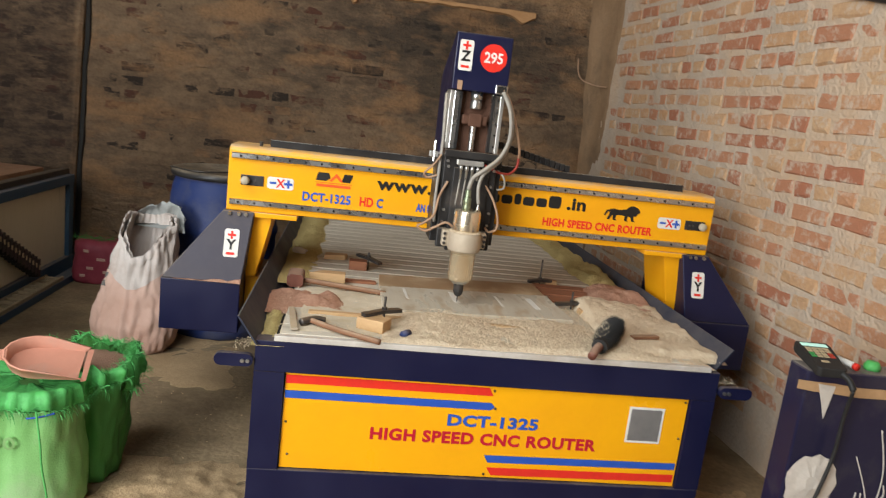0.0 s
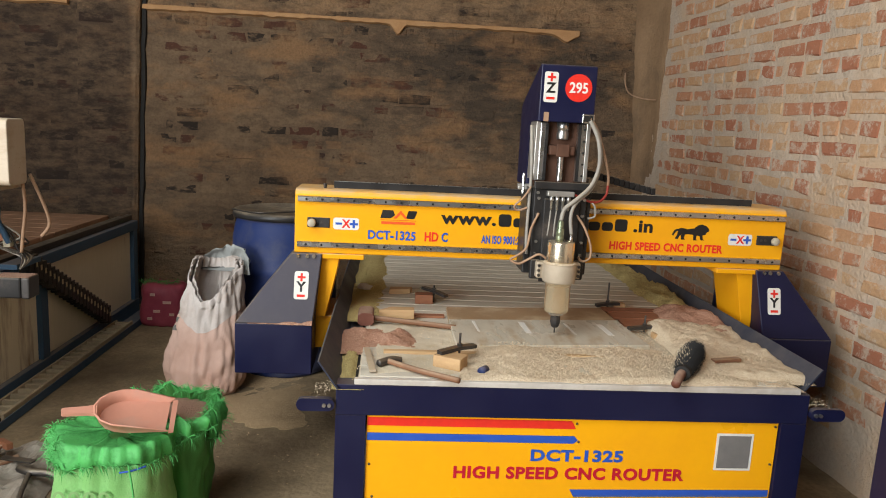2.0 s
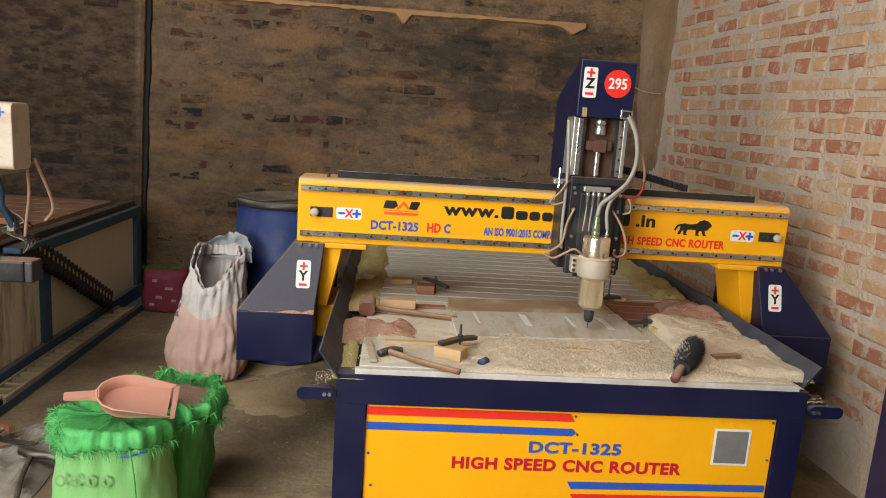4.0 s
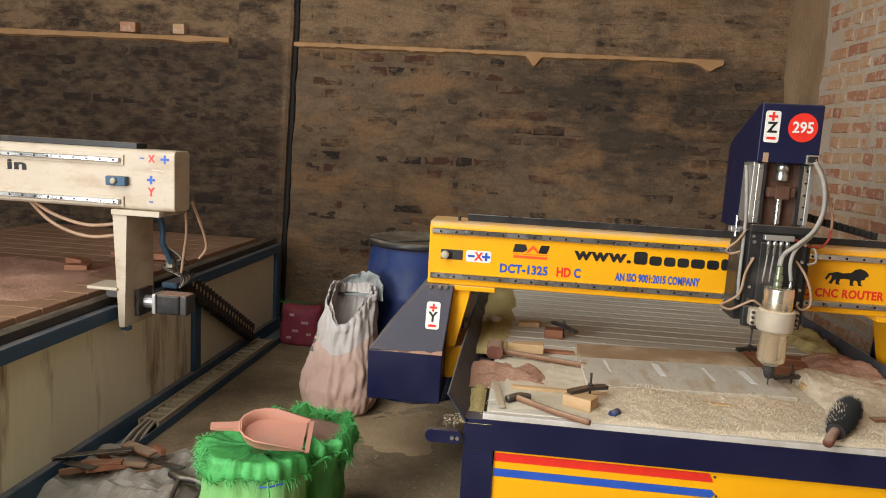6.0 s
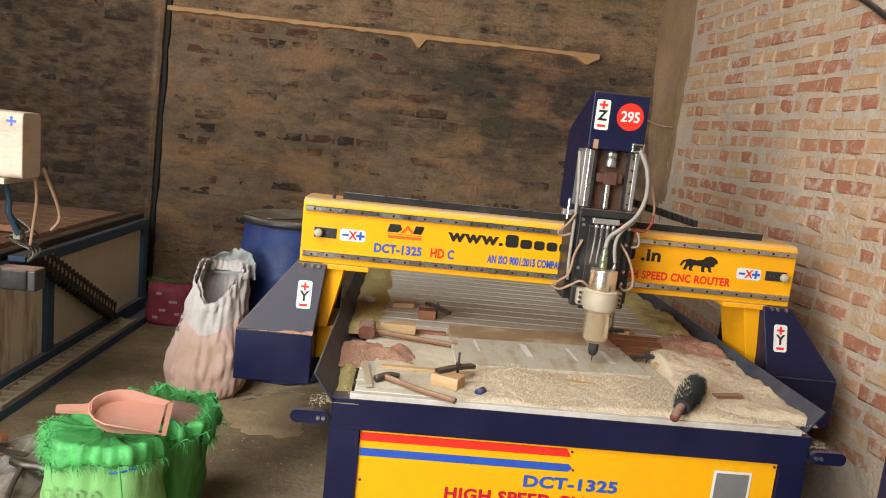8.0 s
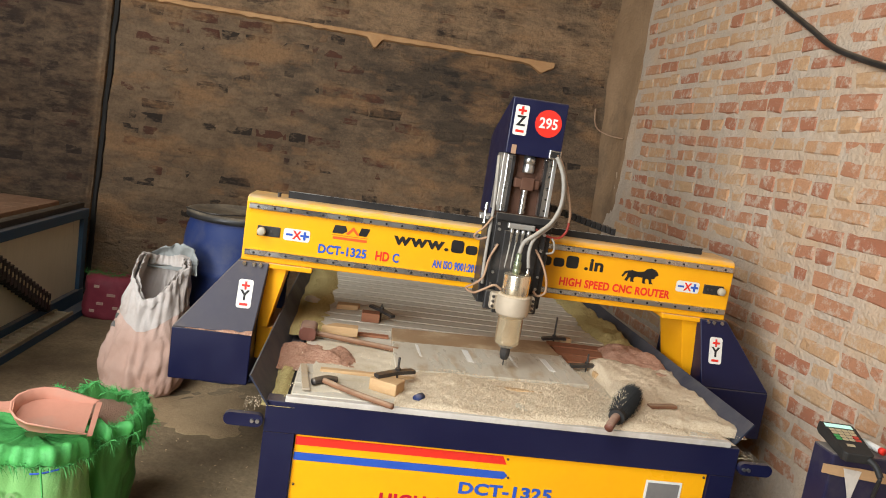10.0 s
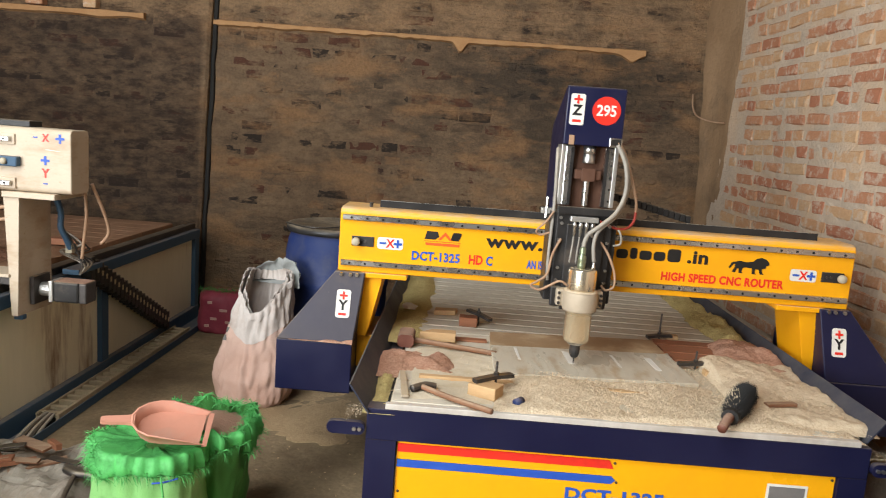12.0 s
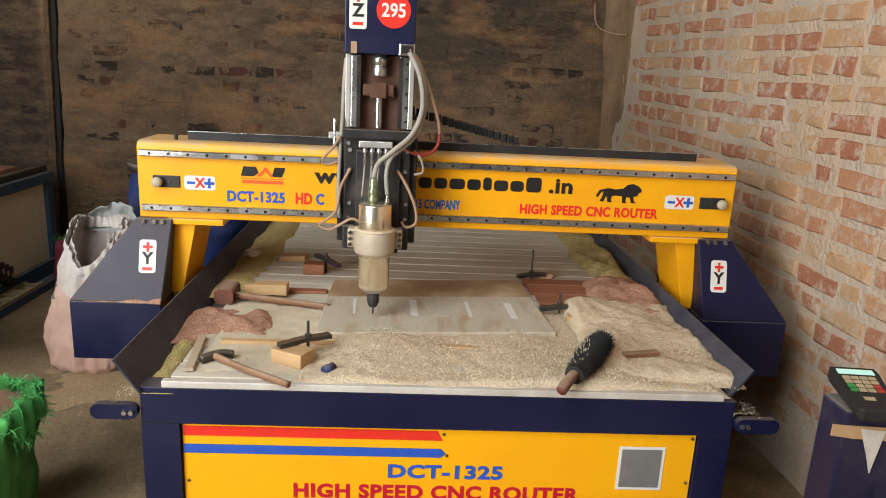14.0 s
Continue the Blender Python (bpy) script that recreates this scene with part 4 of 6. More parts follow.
        part("carriage_block", box(min(X(-0.955), X(-0.84)), max(X(-0.955), X(-0.84)), 0.70, 1.0, 0.50, 0.632, 0.004), M["yellow"], t)
        for bxk in (-1.02, -0.985, -0.96):
            part("bolt", rod((X(bxk), 0.640, 0.884), (X(bxk), 0.632, 0.883), 0.007, n=8), M["steel"], hood)


def lathe_y(cx, cz, profile, n=18):
    """Turned part whose axis runs along y; rows (radius, y)."""
    return loft([[Vector((cx + r * math.cos(2 * math.pi * i / n), y, cz + r * math.sin(2 * math.pi * i / n))) for i in range(n)] for r, y in profile])


# the moving head, built round x = 0 in its own space

def router_head(t):
    base = part("router_head", box(-0.098, 0.098, 0.492, 0.512, 0.884, 1.220, 0.003), M["black"], t, "black router head with a steel spindle")
    base.location = (0, 0, 0)
    ORIGIN[base] = Vector((0, 0, 0))
    # mesh of the plate sits in head space
    for v in base.data.vertices:
        v.co += Vector((CX, 0, 0))
    h = base
    part("cross_plate", box(-0.102, 0.102, 0.470, 0.492, 1.196, 1.222, 0.002), M["black"], h)
    part("back_plate", box(-0.12, 0.12, 0.514, 0.640, 0.875, 1.20, 0.004), M["black"], h)
    # tall navy housing: front hood above, cheeks that run down behind
    prof = [(0.500, 1.437), (0.500, 1.637), (0.520, 1.640), (0.82, 1.515), (0.85, 1.49), (0.85, 1.19), (0.645, 1.19), (0.645, 1.437)]
    part("housing", prism(prof, "x", -0.103, 0.101, 0.004), M["navy"], h, "navy sheet steel head housing")
    part("column", box(-0.09, 0.09, 0.56, 0.644, 1.19, 1.436, 0.002), M["rust"], h)
    for s in (-1, 1):
        part("cheek", box(min(s * 0.086, s * 0.101), max(s * 0.086, s * 0.101), 0.53, 0.644, 1.222, 1.436, 0.002), M["alu"], h)
        x = s * 0.071
        rail = part("lift_rail", box(x - 0.014, x + 0.014, 0.530, 0.5595, 1.222, 1.434, 0.003), M["steel"], h, "bright steel lift rail")
        part("rail_edge", box(x + (0.004 if s < 0 else -0.015), x + (0.015 if s < 0 else -0.004), 0.528, 0.531, 1.225, 1.430), M["black"], rail)
        for k in range(5):
            # dark disc in place of a hole's shaded inside
            part("rail_screw", rod((x + 0.009, 0.530, 1.245 + 0.042 * k), (x + 0.009, 0.527, 1.245 + 0.042 * k), 0.004, n=8), M["hole"], h)
    # ball screw with coupling and bearing block
    bm = lathe(-0.002, 0.535, ((0.021, 1.375), (0.022, 1.378), (0.022, 1.402), (0.019, 1.404), (0.019, 1.408), (0.022, 1.410), (0.022, 1.436)), 20)
    part("coupling", bm, M["steel"], h, "bright shaft coupling", True)
    part("bearing_block", box(-0.048, 0.044, 0.512, 0.556, 1.318, 1.352, 0.004), M["rust"], h, "rusty bearing block")
    part("bearing_cap", box(-0.026, 0.022, 0.503, 0.512, 1.312, 1.358, 0.003), M["rust"], h)
    prof = []
    for k in range(30):
        prof += [(0.010, 1.222 + k * 0.0032), (0.0125, 1.2236 + k * 0.0032)]
    part("ball_screw", lathe(-0.002, 0.535, prof, 12), M["steel"], h, "", True)
    # manifold with four fittings
    mf = part("manifold", box(-0.054, 0.046, 0.470, 0.4915, 1.170, 1.190, 0.003), M["alu"], h)
    for k in range(4):
        x = -0.036 + 0.021 * k
        part("air_fitting", lathe(x, 0.480, ((0.004, 1.118), (0.006, 1.124), (0.006, 1.150), (0.008, 1.152), (0.008, 1.169)), 10), M["steel"], mf, "", True)
        if k < 3:
            part("air_tube", hose([(x, 0.480, 1.118), (x - 0.004, 0.478, 1.05), (x - 0.012 + 0.008 * k, 0.488, 0.98)], 0.0035, 6), M["cable"], mf, "", True)
    for x in (-0.085, 0.085):
        for z in (0.91, 0.955, 1.0, 1.10, 1.16, 1.18, 1.208):
            part("plate_bolt", rod((x + 0.006 * math.sin(z * 40), 0.4925, z), (x + 0.006 * math.sin(z * 40), 0.486, z), 0.006, n=8), M["steel"], h)
    # lower wings that hold the clamp
    for s in (-1, 1):
        part("clamp_wing", box(min(s * 0.062, s * 0.10), max(s * 0.062, s * 0.10), 0.470, 0.490, 0.862, 0.935, 0.006), M["black"], h)
    part("slide_plate", box(-0.062, 0.070, 0.478, 0.4915, 0.850, 1.16, 0.003), M["black"], h)
    # spindle
    sx, sy = 0.001, 0.430
    sp = part("spindle", lathe(sx, sy, ((0.040, 0.752), (0.044, 0.757), (0.0465, 0.77), (0.0465, 0.862), (0.049, 0.864), (0.0495, 1.008), (0.047, 1.014), (0.02, 1.016)), 40), M["brass"], h, "brushed steel spindle motor", True)
    part("spindle_nose", lathe(sx, sy, ((0.022, 0.738), (0.028, 0.742), (0.034, 0.752), (0.034, 0.754)), 28), M["steel"], sp, "", True)
    part("collet_nut", lathe(sx, sy, ((0.010, 0.692), (0.014, 0.696), (0.0185, 0.710), (0.0185, 0.738)), 12), M["black"], sp)
    part("milling_bit", lathe(sx, sy, ((0.0012, 0.668), (0.0025, 0.676), (0.0025, 0.693)), 8), M["iron"], sp)
    ring = [(0.0505, 0.862), (0.058, 0.865), (0.060, 0.872), (0.060, 0.928), (0.057, 0.935), (0.0505, 0.936)]
    n = 40
    rings = []
    for r, z in ring:
        rings.append([Vector((sx + r * math.cos(2 * math.pi * i / n), sy + r * math.sin(2 * math.pi * i / n), z)) for i in range(n)])
    bm = loft(rings, False, False)
    bmesh.ops.bridge_loops(bm, edges=[e for e in bm.edges if e.is_boundary])
    clamp = part("clamp_ring", bm, M["alu_dusty"], h, "dusty aluminium spindle clamp", True)
    part("clamp_foot", box(sx - 0.082, sx + 0.082, 0.440, 0.490, 0.872, 0.932, 0.006), M["alu_dusty"], clamp)
    for s in (-1, 1):
        for z in (0.884, 0.902, 0.920):
            part("clamp_bolt", rod((sx + s * 0.074, 0.440, z), (sx + s * 0.074, 0.431, z), 0.0055, n=8), M["iron"], clamp)
    bm = heap_ring(sx, sy, 0.058, 0.934)
    part("dust_rim", bm, M["sawdust"], clamp, "sawdust lying on the clamp")
    # power plug and cables on the spindle
    plug = part("power_plug", lathe(sx - 0.008, sy, ((0.014, 1.015), (0.015, 1.03), (0.012, 1.033), (0.015, 1.036), (0.015, 1.056), (0.011, 1.060), (0.011, 1.085), (0.007, 1.09)), 12), M["fitting"], h, "greenish metal cable plug", True)
    part("water_nipple", lathe(sx + 0.034, sy, ((0.007, 1.012), (0.007, 1.026), (0.004, 1.03), (0.004, 1.042)), 10), M["steel"], h, "", True)
    ent = (0.072, 0.492, 1.452)
    part("power_cable", hose([(sx - 0.008, sy, 1.088), (0.006, 0.44, 1.13), (0.045, 0.44, 1.165), (0.100, 0.46, 1.215), (0.128, 0.475, 1.29), (0.118, 0.48, 1.38), (0.085, 0.488, 1.447)], 0.0075), M["cable"], h, "dusty grey power cable", True)
    part("water_hose", hose([(sx + 0.034, sy, 1.04), (0.030, 0.44, 1.10), (0.045, 0.445, 1.150), (0.105, 0.47, 1.205), (0.136, 0.485, 1.29), (0.124, 0.49, 1.385), (0.088, 0.494, 1.450)], 0.0065), M["cable"], h, "", True)
    part("tan_hose", hose([(0.085, 0.49, 1.455), (0.115, 0.50, 1.42), (0.150, 0.51, 1.34), (0.178, 0.52, 1.255), (0.184, 0.53, 1.215)], 0.0048), M["tan_cable"], h, "tan air hose", True)
    part("red_hose", hose([(0.184, 0.53, 1.215), (0.180, 0.53, 1.180), (0.155, 0.52, 1.155), (0.110, 0.50, 1.155), (0.050, 0.482, 1.178)], 0.0048), M["red_hose"], h, "dull red air hose", True)
    part("cable_gland", box(0.055, 0.100, 0.488, 0.4995, 1.437, 1.470, 0.003), M["steel"], h)
    # near-black patch on the gland, coloured as its shaded opening
    part("gland_hole", box(0.062, 0.093, 0.4865, 0.488, 1.444, 1.464), M["hole"], h)
    part("corner_bracket", box(-0.084, -0.066, 0.496, 0.4998, 1.437, 1.470, 0.001), M["tan_cable"], h)
    # loose cable loops at both sides
    part("cable_loop", hose([(-0.078, 0.486, 1.105), (-0.105, 0.47, 1.05), (-0.118, 0.465, 0.98), (-0.150, 0.48, 0.945), (-0.170, 0.49, 0.928), (-0.140, 0.485, 0.915), (-0.105, 0.475, 0.935), (-0.07, 0.47, 0.955), (-0.04, 0.475, 0.94)], 0.0045), M["tan_cable"], h, "dusty loose cable loop", True)
    part("cable_loop", hose([(-0.11, 0.50, 1.20), (-0.135, 0.50, 1.16), (-0.165, 0.51, 1.125), (-0.150, 0.515, 1.11), (-0.118, 0.505, 1.122)], 0.004), M["tan_cable"], h, "", True)
    part("cable_loop", hose([(0.062, 0.482, 1.105), (0.092, 0.465, 1.06), (0.118, 0.465, 1.0), (0.122, 0.47, 0.95), (0.095, 0.47, 0.935), (0.078, 0.475, 0.95)], 0.0045), M["tan_cable"], h, "", True)
    part("cable_loop", hose([(0.104, 0.52, 1.165), (0.130, 0.50, 1.14), (0.138, 0.51, 1.10), (0.112, 0.51, 1.09)], 0.004), M["cable"], h, "", True)
    part("side_cable", hose([(-0.106, 0.60, 1.42), (-0.108, 0.56, 1.34), (-0.108, 0.53, 1.25), (-0.112, 0.51, 1.15), (-0.115, 0.50, 1.02), (-0.110, 0.50, 0.95)], 0.006), M["cable"], h, "", True)
    st = part("limit_switch", box(-0.150, -0.104, 0.54, 0.575, 1.185, 1.205, 0.002), M["alu"], h)
    part("switch_pin", rod((-0.132, 0.545, 1.17), (-0.132, 0.545, 1.245), 0.006, n=8), M["steel"], st)
    for za in (1.0925, 0.9175):
        part("rail_carriage", box(-0.118, 0.118, 0.6425, 0.661, za - 0.008, za + 0.028, 0.002), M["steel"], h)
    # stickers on the hood
    y = 0.4995
    st = part("axis_sticker", prism(rounded(-0.090, -0.040, 1.505, 1.612, 0.008), "y", y - 0.0008, y), M["white"], h, "white rounded axis sticker")
    lettering("Z", -0.083, -0.047, 1.538, 1.575, y - 0.0008, M["black_print"], h, 0.035)
    cross_sign(-0.065, 1.593, 0.015, 0.004, y - 0.0003, "red", h)
    part("minus_sign", prism([(-0.080, 1.515), (-0.050, 1.515), (-0.050, 1.524), (-0.080, 1.524)], "y", y - 0.0018, y - 0.0008), M["red"], h)
    part("number_disc", prism([(0.036 + 0.049 * math.cos(radians(10 * k)), 1.560 + 0.049 * math.sin(radians(10 * k))) for k in range(36)], "y", y - 0.0008, y), M["red"], h, "round red number sticker")
    lettering("295", 0.002, 0.070, 1.541, 1.580, y - 0.0008, M["white"], h, 0.02)
    # drag chain that slopes to the tray
    bm = bmesh.new()
    for k in range(17):
        f = k / 16
        x = 0.10 + 0.36 * f
        z = 1.262 - 0.085 * f ** 0.9
        box(x - 0.0095, x + 0.0095, 0.80, 0.85, z - 0.014, z + 0.014, 0.002, bm=bm)
    part("drag_chain", bm, M["black"], h, "black plastic drag chain")
    part("chain_arm", box(0.06, 0.115, 0.745, 0.86, 1.235, 1.247), M["black"], h)
    return h


def heap_ring(cx, cy, r, z):
    n = 48
    rings = []
    for rr, dz in ((0.0485, 0.002), (0.052, 0.007), (0.056, 0.006), (0.060, 0.0)):
        rings.append([Vector((cx + rr * math.cos(2 * math.pi * i / n), cy + rr * math.sin(2 * math.pi * i / n), z + dz * (0.6 + 0.9 * abs(wob((math.cos(6.283 * i / n) * 3, math.sin(6.283 * i / n) * 3, rr * 40), 1.5, 2))))) for i in range(n)])
    return loft(rings, False, False)


# loose things and dust on the machine's bed
BED = 0.635


def bed_dust():
    def stuff(name, bm, mat, label):
        structure(name, bm, M[mat], label, "sawdust", True, "stuff")
    stuff("sawdust_heap", heap(-0.46, 0.672, -0.002, 0.36, BED, 0.022, 0.008, 0.03, 1.0, 0.22), "sawdust", "pale sawdust heaped on the front of the bed")
    stuff("sawdust_heap", heap(0.34, 0.738, 0.05, 0.64, BED, 0.052, 0.009, 0.03, 2.0, 0.16), "sawdust", "thick pale sawdust beside the right guard")
    stuff("sawdust_film", heap(-0.755, 0.40, 0.02, 0.62, BED, 0.006, 0.014, 0.05, 3.0, 0.6), "packed_dust", "thin film of sawdust on the slats")
    stuff("red_sawdust", heap(-0.845, -0.54, 0.26, 0.55, BED, 0.026, 0.009, 0.10, 4.0, 0.7), "sawdust_red", "reddish sawdust beside the left guard")
    stuff("red_sawdust", heap(0.46, 0.740, 0.50, 0.95, BED, 0.068, 0.012, 0.06, 5.0, 0.2), "sawdust_red", "reddish and pale sawdust beside the right guard")
    stuff("yellow_sawdust", heap(0.535, 0.735, 0.95, 2.5, BED, 0.050, 0.015, 0.05, 6.0), "sawdust_yellow", "yellowish dust and chips along the right trough")
    stuff("yellow_sawdust", heap(-0.84, -0.66, 0.66, 2.5, BED, 0.034, 0.018, 0.06, 7.0), "sawdust_yellow", "yellowish dust and chips along the left trough")
    stuff("yellow_sawdust", heap(-0.835, -0.735, -0.003, 0.32, 0.61, 0.05, 0.012, 0.05, 8.0), "sawdust_yellow", "yellowish dust in the front left corner")
    # single chips and curls
    rnd = random.Random(5)
    bm = bmesh.new()
    for k in range(13000):
        x, y = rnd.uniform(-0.76, 0.69), rnd.uniform(-0.004, 0.62) ** 1.0
        if x < -0.3 and rnd.random() < 0.93:
            continue
        lift = 0.004 + (0.030 if x > -0.35 and y < 0.33 else 0.006) * (0.55 + 0.75 * wob((x, y, 1), 5, 1.0))
        p = Vector((x, y, BED + max(0.003, lift)))
        q = Euler((rnd.uniform(0, 6), rnd.uniform(0, 6), rnd.uniform(0, 6))).to_matrix()
        s = rnd.uniform(0.0011, 0.0031)
        vs = [bm.verts.new(p + q @ Vector(c) * s) for c in ((-1, -0.4, 0), (1, -0.4, 0.1), (0.9, 0.5, 0.3), (-0.8, 0.45, -0.2))]
        bm.faces.new(vs)
    structure("wood_chips", bm, M["sawdust"], "scattered pale wood chips", "wood chips", False, "stuff")
    bm = bmesh.new()
    for k in range(420):
        s = rnd.choice((-1, 1))
        x = rnd.uniform(-0.89, -0.81) if s < 0 else rnd.uniform(0.68, 0.76)
        p = Vector((x, rnd.uniform(-0.01, 0.10), 0.575 + rnd.uniform(0, 0.012) + 0.02 * max(0, 1 - abs(x + 0.825) / 0.05)))
        q = Euler((rnd.uniform(0, 6), rnd.uniform(0, 6), rnd.uniform(0, 6))).to_matrix()
        sc = rnd.uniform(0.001, 0.0026)
        bm.faces.new([bm.verts.new(p + q @ Vector(c) * sc) for c in ((-1, -0.4, 0), (1, -0.4, 0.1), (0.9, 0.5, 0.3), (-0.8, 0.45, -0.2))])
    structure("wood_chips", bm, M["sawdust"], "chips caught on the corner lugs", "wood chips", False, "stuff")


def bed_things():
    z = BED + 0.001
    # board and pale sheet under the spindle
    t = thing("wooden_board", (-0.08, 0.74, z), "dusty brown board lying across the bed", "board")
    part("board_body", prism([(-0.43, 0.625), (0.262, 0.69), (0.255, 0.885), (-0.425, 0.815)], "z", z, z + 0.018, 0.002), M["board"], t)
    t = thing("pale_sheet", (-0.07, 0.48, z), "pale glossy sheet being carved on the bed", "sheet")
    part("sheet_body", prism([(-0.425, 0.30), (0.285, 0.355), (0.262, 0.688), (-0.43, 0.624)], "z", z + 0.004, z + 0.019, 0.002), M["workpiece"], t)
    for xa, xb in ((-0.150, -0.128), (0.165, 0.187), (-0.333, -0.324), (0.034, 0.043)):
        part("white_streak", prism([(xa, 0.47), (xb, 0.465), (xb - 0.006, 0.61), (xa - 0.008, 0.615)], "z", z + 0.019, z + 0.0196), M["white"], t)
    # strip of wood in front of it
    t = thing("wooden_strip", (-0.2, 0.25, z), "thin orange wooden strip lying in the dust", "strip")
    part("strip_body", box(-0.68, 0.13, 0.232, 0.256, z + 0.001, z + 0.012, 0.002), M["wood"], t)
    # brown boards
    for k, (xa, xb, ya, yb) in enumerate(((0.29, 0.56, 0.66, 0.75), (0.275, 0.555, 0.765, 0.86), (0.27, 0.55, 0.875, 0.94), (-0.66, -0.44, 0.70, 0.735))):
        t = thing("brown_plank", ((xa + xb) / 2, (ya + yb) / 2, z), "short brown plank lying on the bed", "plank", "planks on the bed")
        part("plank_body", box(xa, xb, ya, yb, z, z + 0.009, 0.001), M["wood_red"], t)
    # mallet
    t = thing("mallet", (-0.74, 0.6, z), "wooden mallet with a red-brown head and long handle", "mallet")
    part("mallet_head", prism(rounded(-0.783, -0.722, z + 0.001, z + 0.050, 0.012), "y", 0.560, 0.665, 0.005), M["mallet_wood"], t, "red-brown wooden head")
    part("handle", hose([(-0.724, 0.60, z + 0.022), (-0.60, 0.575, z + 0.018), (-0.41, 0.535, z + 0.012)], 0.0105, 10), M["wood_handle"], t, "", True)
    t = thing("wood_block", (-0.63, 0.66, z), "pale wedge-cut wood block", "wood block", "wood blocks on the bed")
    part("block_body", prism([(-0.705, 0.635), (-0.565, 0.640), (-0.565, 0.69), (-0.655, 0.69)], "z", z + 0.010, z + 0.046, 0.002), M["wood"], t)
    t = thing("wood_block", (-0.61, 1.13, z), "flat pale wood offcut", "wood block", "wood blocks on the bed")
    part("block_body", prism([(-0.665, 1.08), (-0.57, 1.10), (-0.56, 1.15), (-0.66, 1.14)], "z", z, z + 0.022, 0.002), M["wood"], t)
    t = thing("wood_block", (-0.51, 0.95, z), "dark red-brown wood block under a clamp", "wood block", "wood blocks on the bed")
    part("block_body", box(-0.552, -0.475, 0.92, 0.98, z, z + 0.040, 0.003), M["wood_red"], t)
    t = thing("wood_block", (0.40, 0.505, z), "small orange wood block", "wood block", "wood blocks on the bed")
    part("block_body", box(0.352, 0.432, 0.49, 0.53, z, z + 0.022, 0.002), M["wood"], t)
    t = thing("wood_block", (0.35, 0.985, z), "small pale wood block beside a clamp", "wood block", "wood blocks on the bed")
    part("block_body", box(0.345, 0.395, 0.975, 1.01, z, z + 0.018, 0.002), M["wood"], t)
    m = Matrix.Translation((-0.463, 0.125, 0)) @ Matrix.Rotation(radians(-28), 4, "Z")
    t = thing("wood_block", (-0.463, 0.125, z), "orange pine block under a clamp", "wood block", "wood blocks on the bed")
    part("block_body", box(-0.048, 0.048, -0.032, 0.032, z, z + 0.040, 0.003, m=m), M["wood"], t)
    # clamps: flat bar, threaded rod, nut
    for label, a, b, c, top in (("dark iron clamp bar with a threaded rod", (-0.50, 0.125, z + 0.046), (-0.375, 0.21, z + 0.046), (-0.43, 0.172), 0.10),
                                ("dark iron clamp bar with a threaded rod", (-0.515, 1.02, z + 0.050), (-0.42, 0.915, z + 0.040), (-0.47, 0.965), 0.075),
                                ("dark iron clamp bar with a threaded rod", (0.255, 0.955, z + 0.012), (0.365, 0.975, z + 0.018), (0.31, 0.965), 0.115),
                                ("dark iron clamp bar with a threaded rod", (0.272, 0.560, z + 0.022), (0.432, 0.575, z + 0.028), (0.338, 0.566), 0.075)):
        t = thing("hold_down_clamp", (c[0], c[1], z), label, "clamp", "clamps on the bed")
        A, B = Vector(a), Vector(b)
        d = (B - A).normalized()
        side = Vector((-d.y, d.x, 0)).normalized() * 0.012
        up = Vector((0, 0, 0.006))
        part("clamp_bar", loft([[p + side + up, p - side + up, p - side - up, p + side - up] for p in (A, A.lerp(B, 0.5) + Vector((0, 0, 0.004)), B)]), M["iron"], t)
        part("threaded_rod", rod((c[0], c[1], BED - 0.01), (c[0], c[1], z + top), 0.004, n=8), M["iron"], t)
        zz = (a[2] + b[2]) / 2
        part("nut", rod((c[0], c[1], zz + 0.008), (c[0], c[1], zz + 0.018), 0.009, n=6), M["iron"], t)
    # hammer
    t = thing("hammer", (-0.6, 0.05, z), "claw hammer with a worn wooden handle", "hammer")
    part("hammer_head", hose([(-0.694, 0.092, z + 0.016), (-0.672, 0.112, z + 0.018), (-0.650, 0.128, z + 0.018), (-0.622, 0.138, z + 0.012)], 0.0115, 10), M["iron"], t, "dark iron head", True)
    part("handle", hose([(-0.668, 0.115, z + 0.018), (-0.57, 0.045, z + 0.013), (-0.448, -0.038, z + 0.013)], 0.0092, 10), M["wood_handle"], t, "worn brown wooden handle", True)
    t = thing("chisel", (-0.73, 0.15, z), "flat grey steel chisel blade", "chisel")
    part("blade", prism([(-0.722, 0.04), (-0.700, 0.045), (-0.728, 0.27), (-0.748, 0.265)], "z", z + 0.004, z + 0.012, 0.001), M["alu_dusty"], t)
    t = thing("blue_cap", (-0.362, 0.062, z), "small dark blue plastic cap", "cap")
    part("cap_body", rod((-0.372, 0.05, z + 0.012), (-0.352, 0.075, z + 0.012), 0.013, n=14), M["drum"], t, "", True)
    t = thing("wooden_stick", (0.49, 0.18, z), "short pink-brown wooden stick in the dust", "stick")
    part("stick_body", box(-0.055, 0.055, -0.012, 0.012, z + 0.022, z + 0.034, 0.002, m=Matrix.Translation((0.49, 0.185, 0)) @ Matrix.Rotation(0.25, 4, "Z")), M["wood_handle"], t)
    t = thing("plastic_scrap", (-0.775, 1.10, z), "crumpled white and black plastic scrap", "scrap")
    bm = bmesh.new()
    bmesh.ops.create_icosphere(bm, subdivisions=2, radius=0.03)
    for v in bm.verts:
        v.co = Vector((v.co.x * 1.2, v.co.y, abs(v.co.z) * 0.7)) * (1 + 0.6 * wob(v.co, 40, 3)) + Vector((-0.775, 1.10, z + 0.02))
    part("scrap_body", bm, M["white"], t)
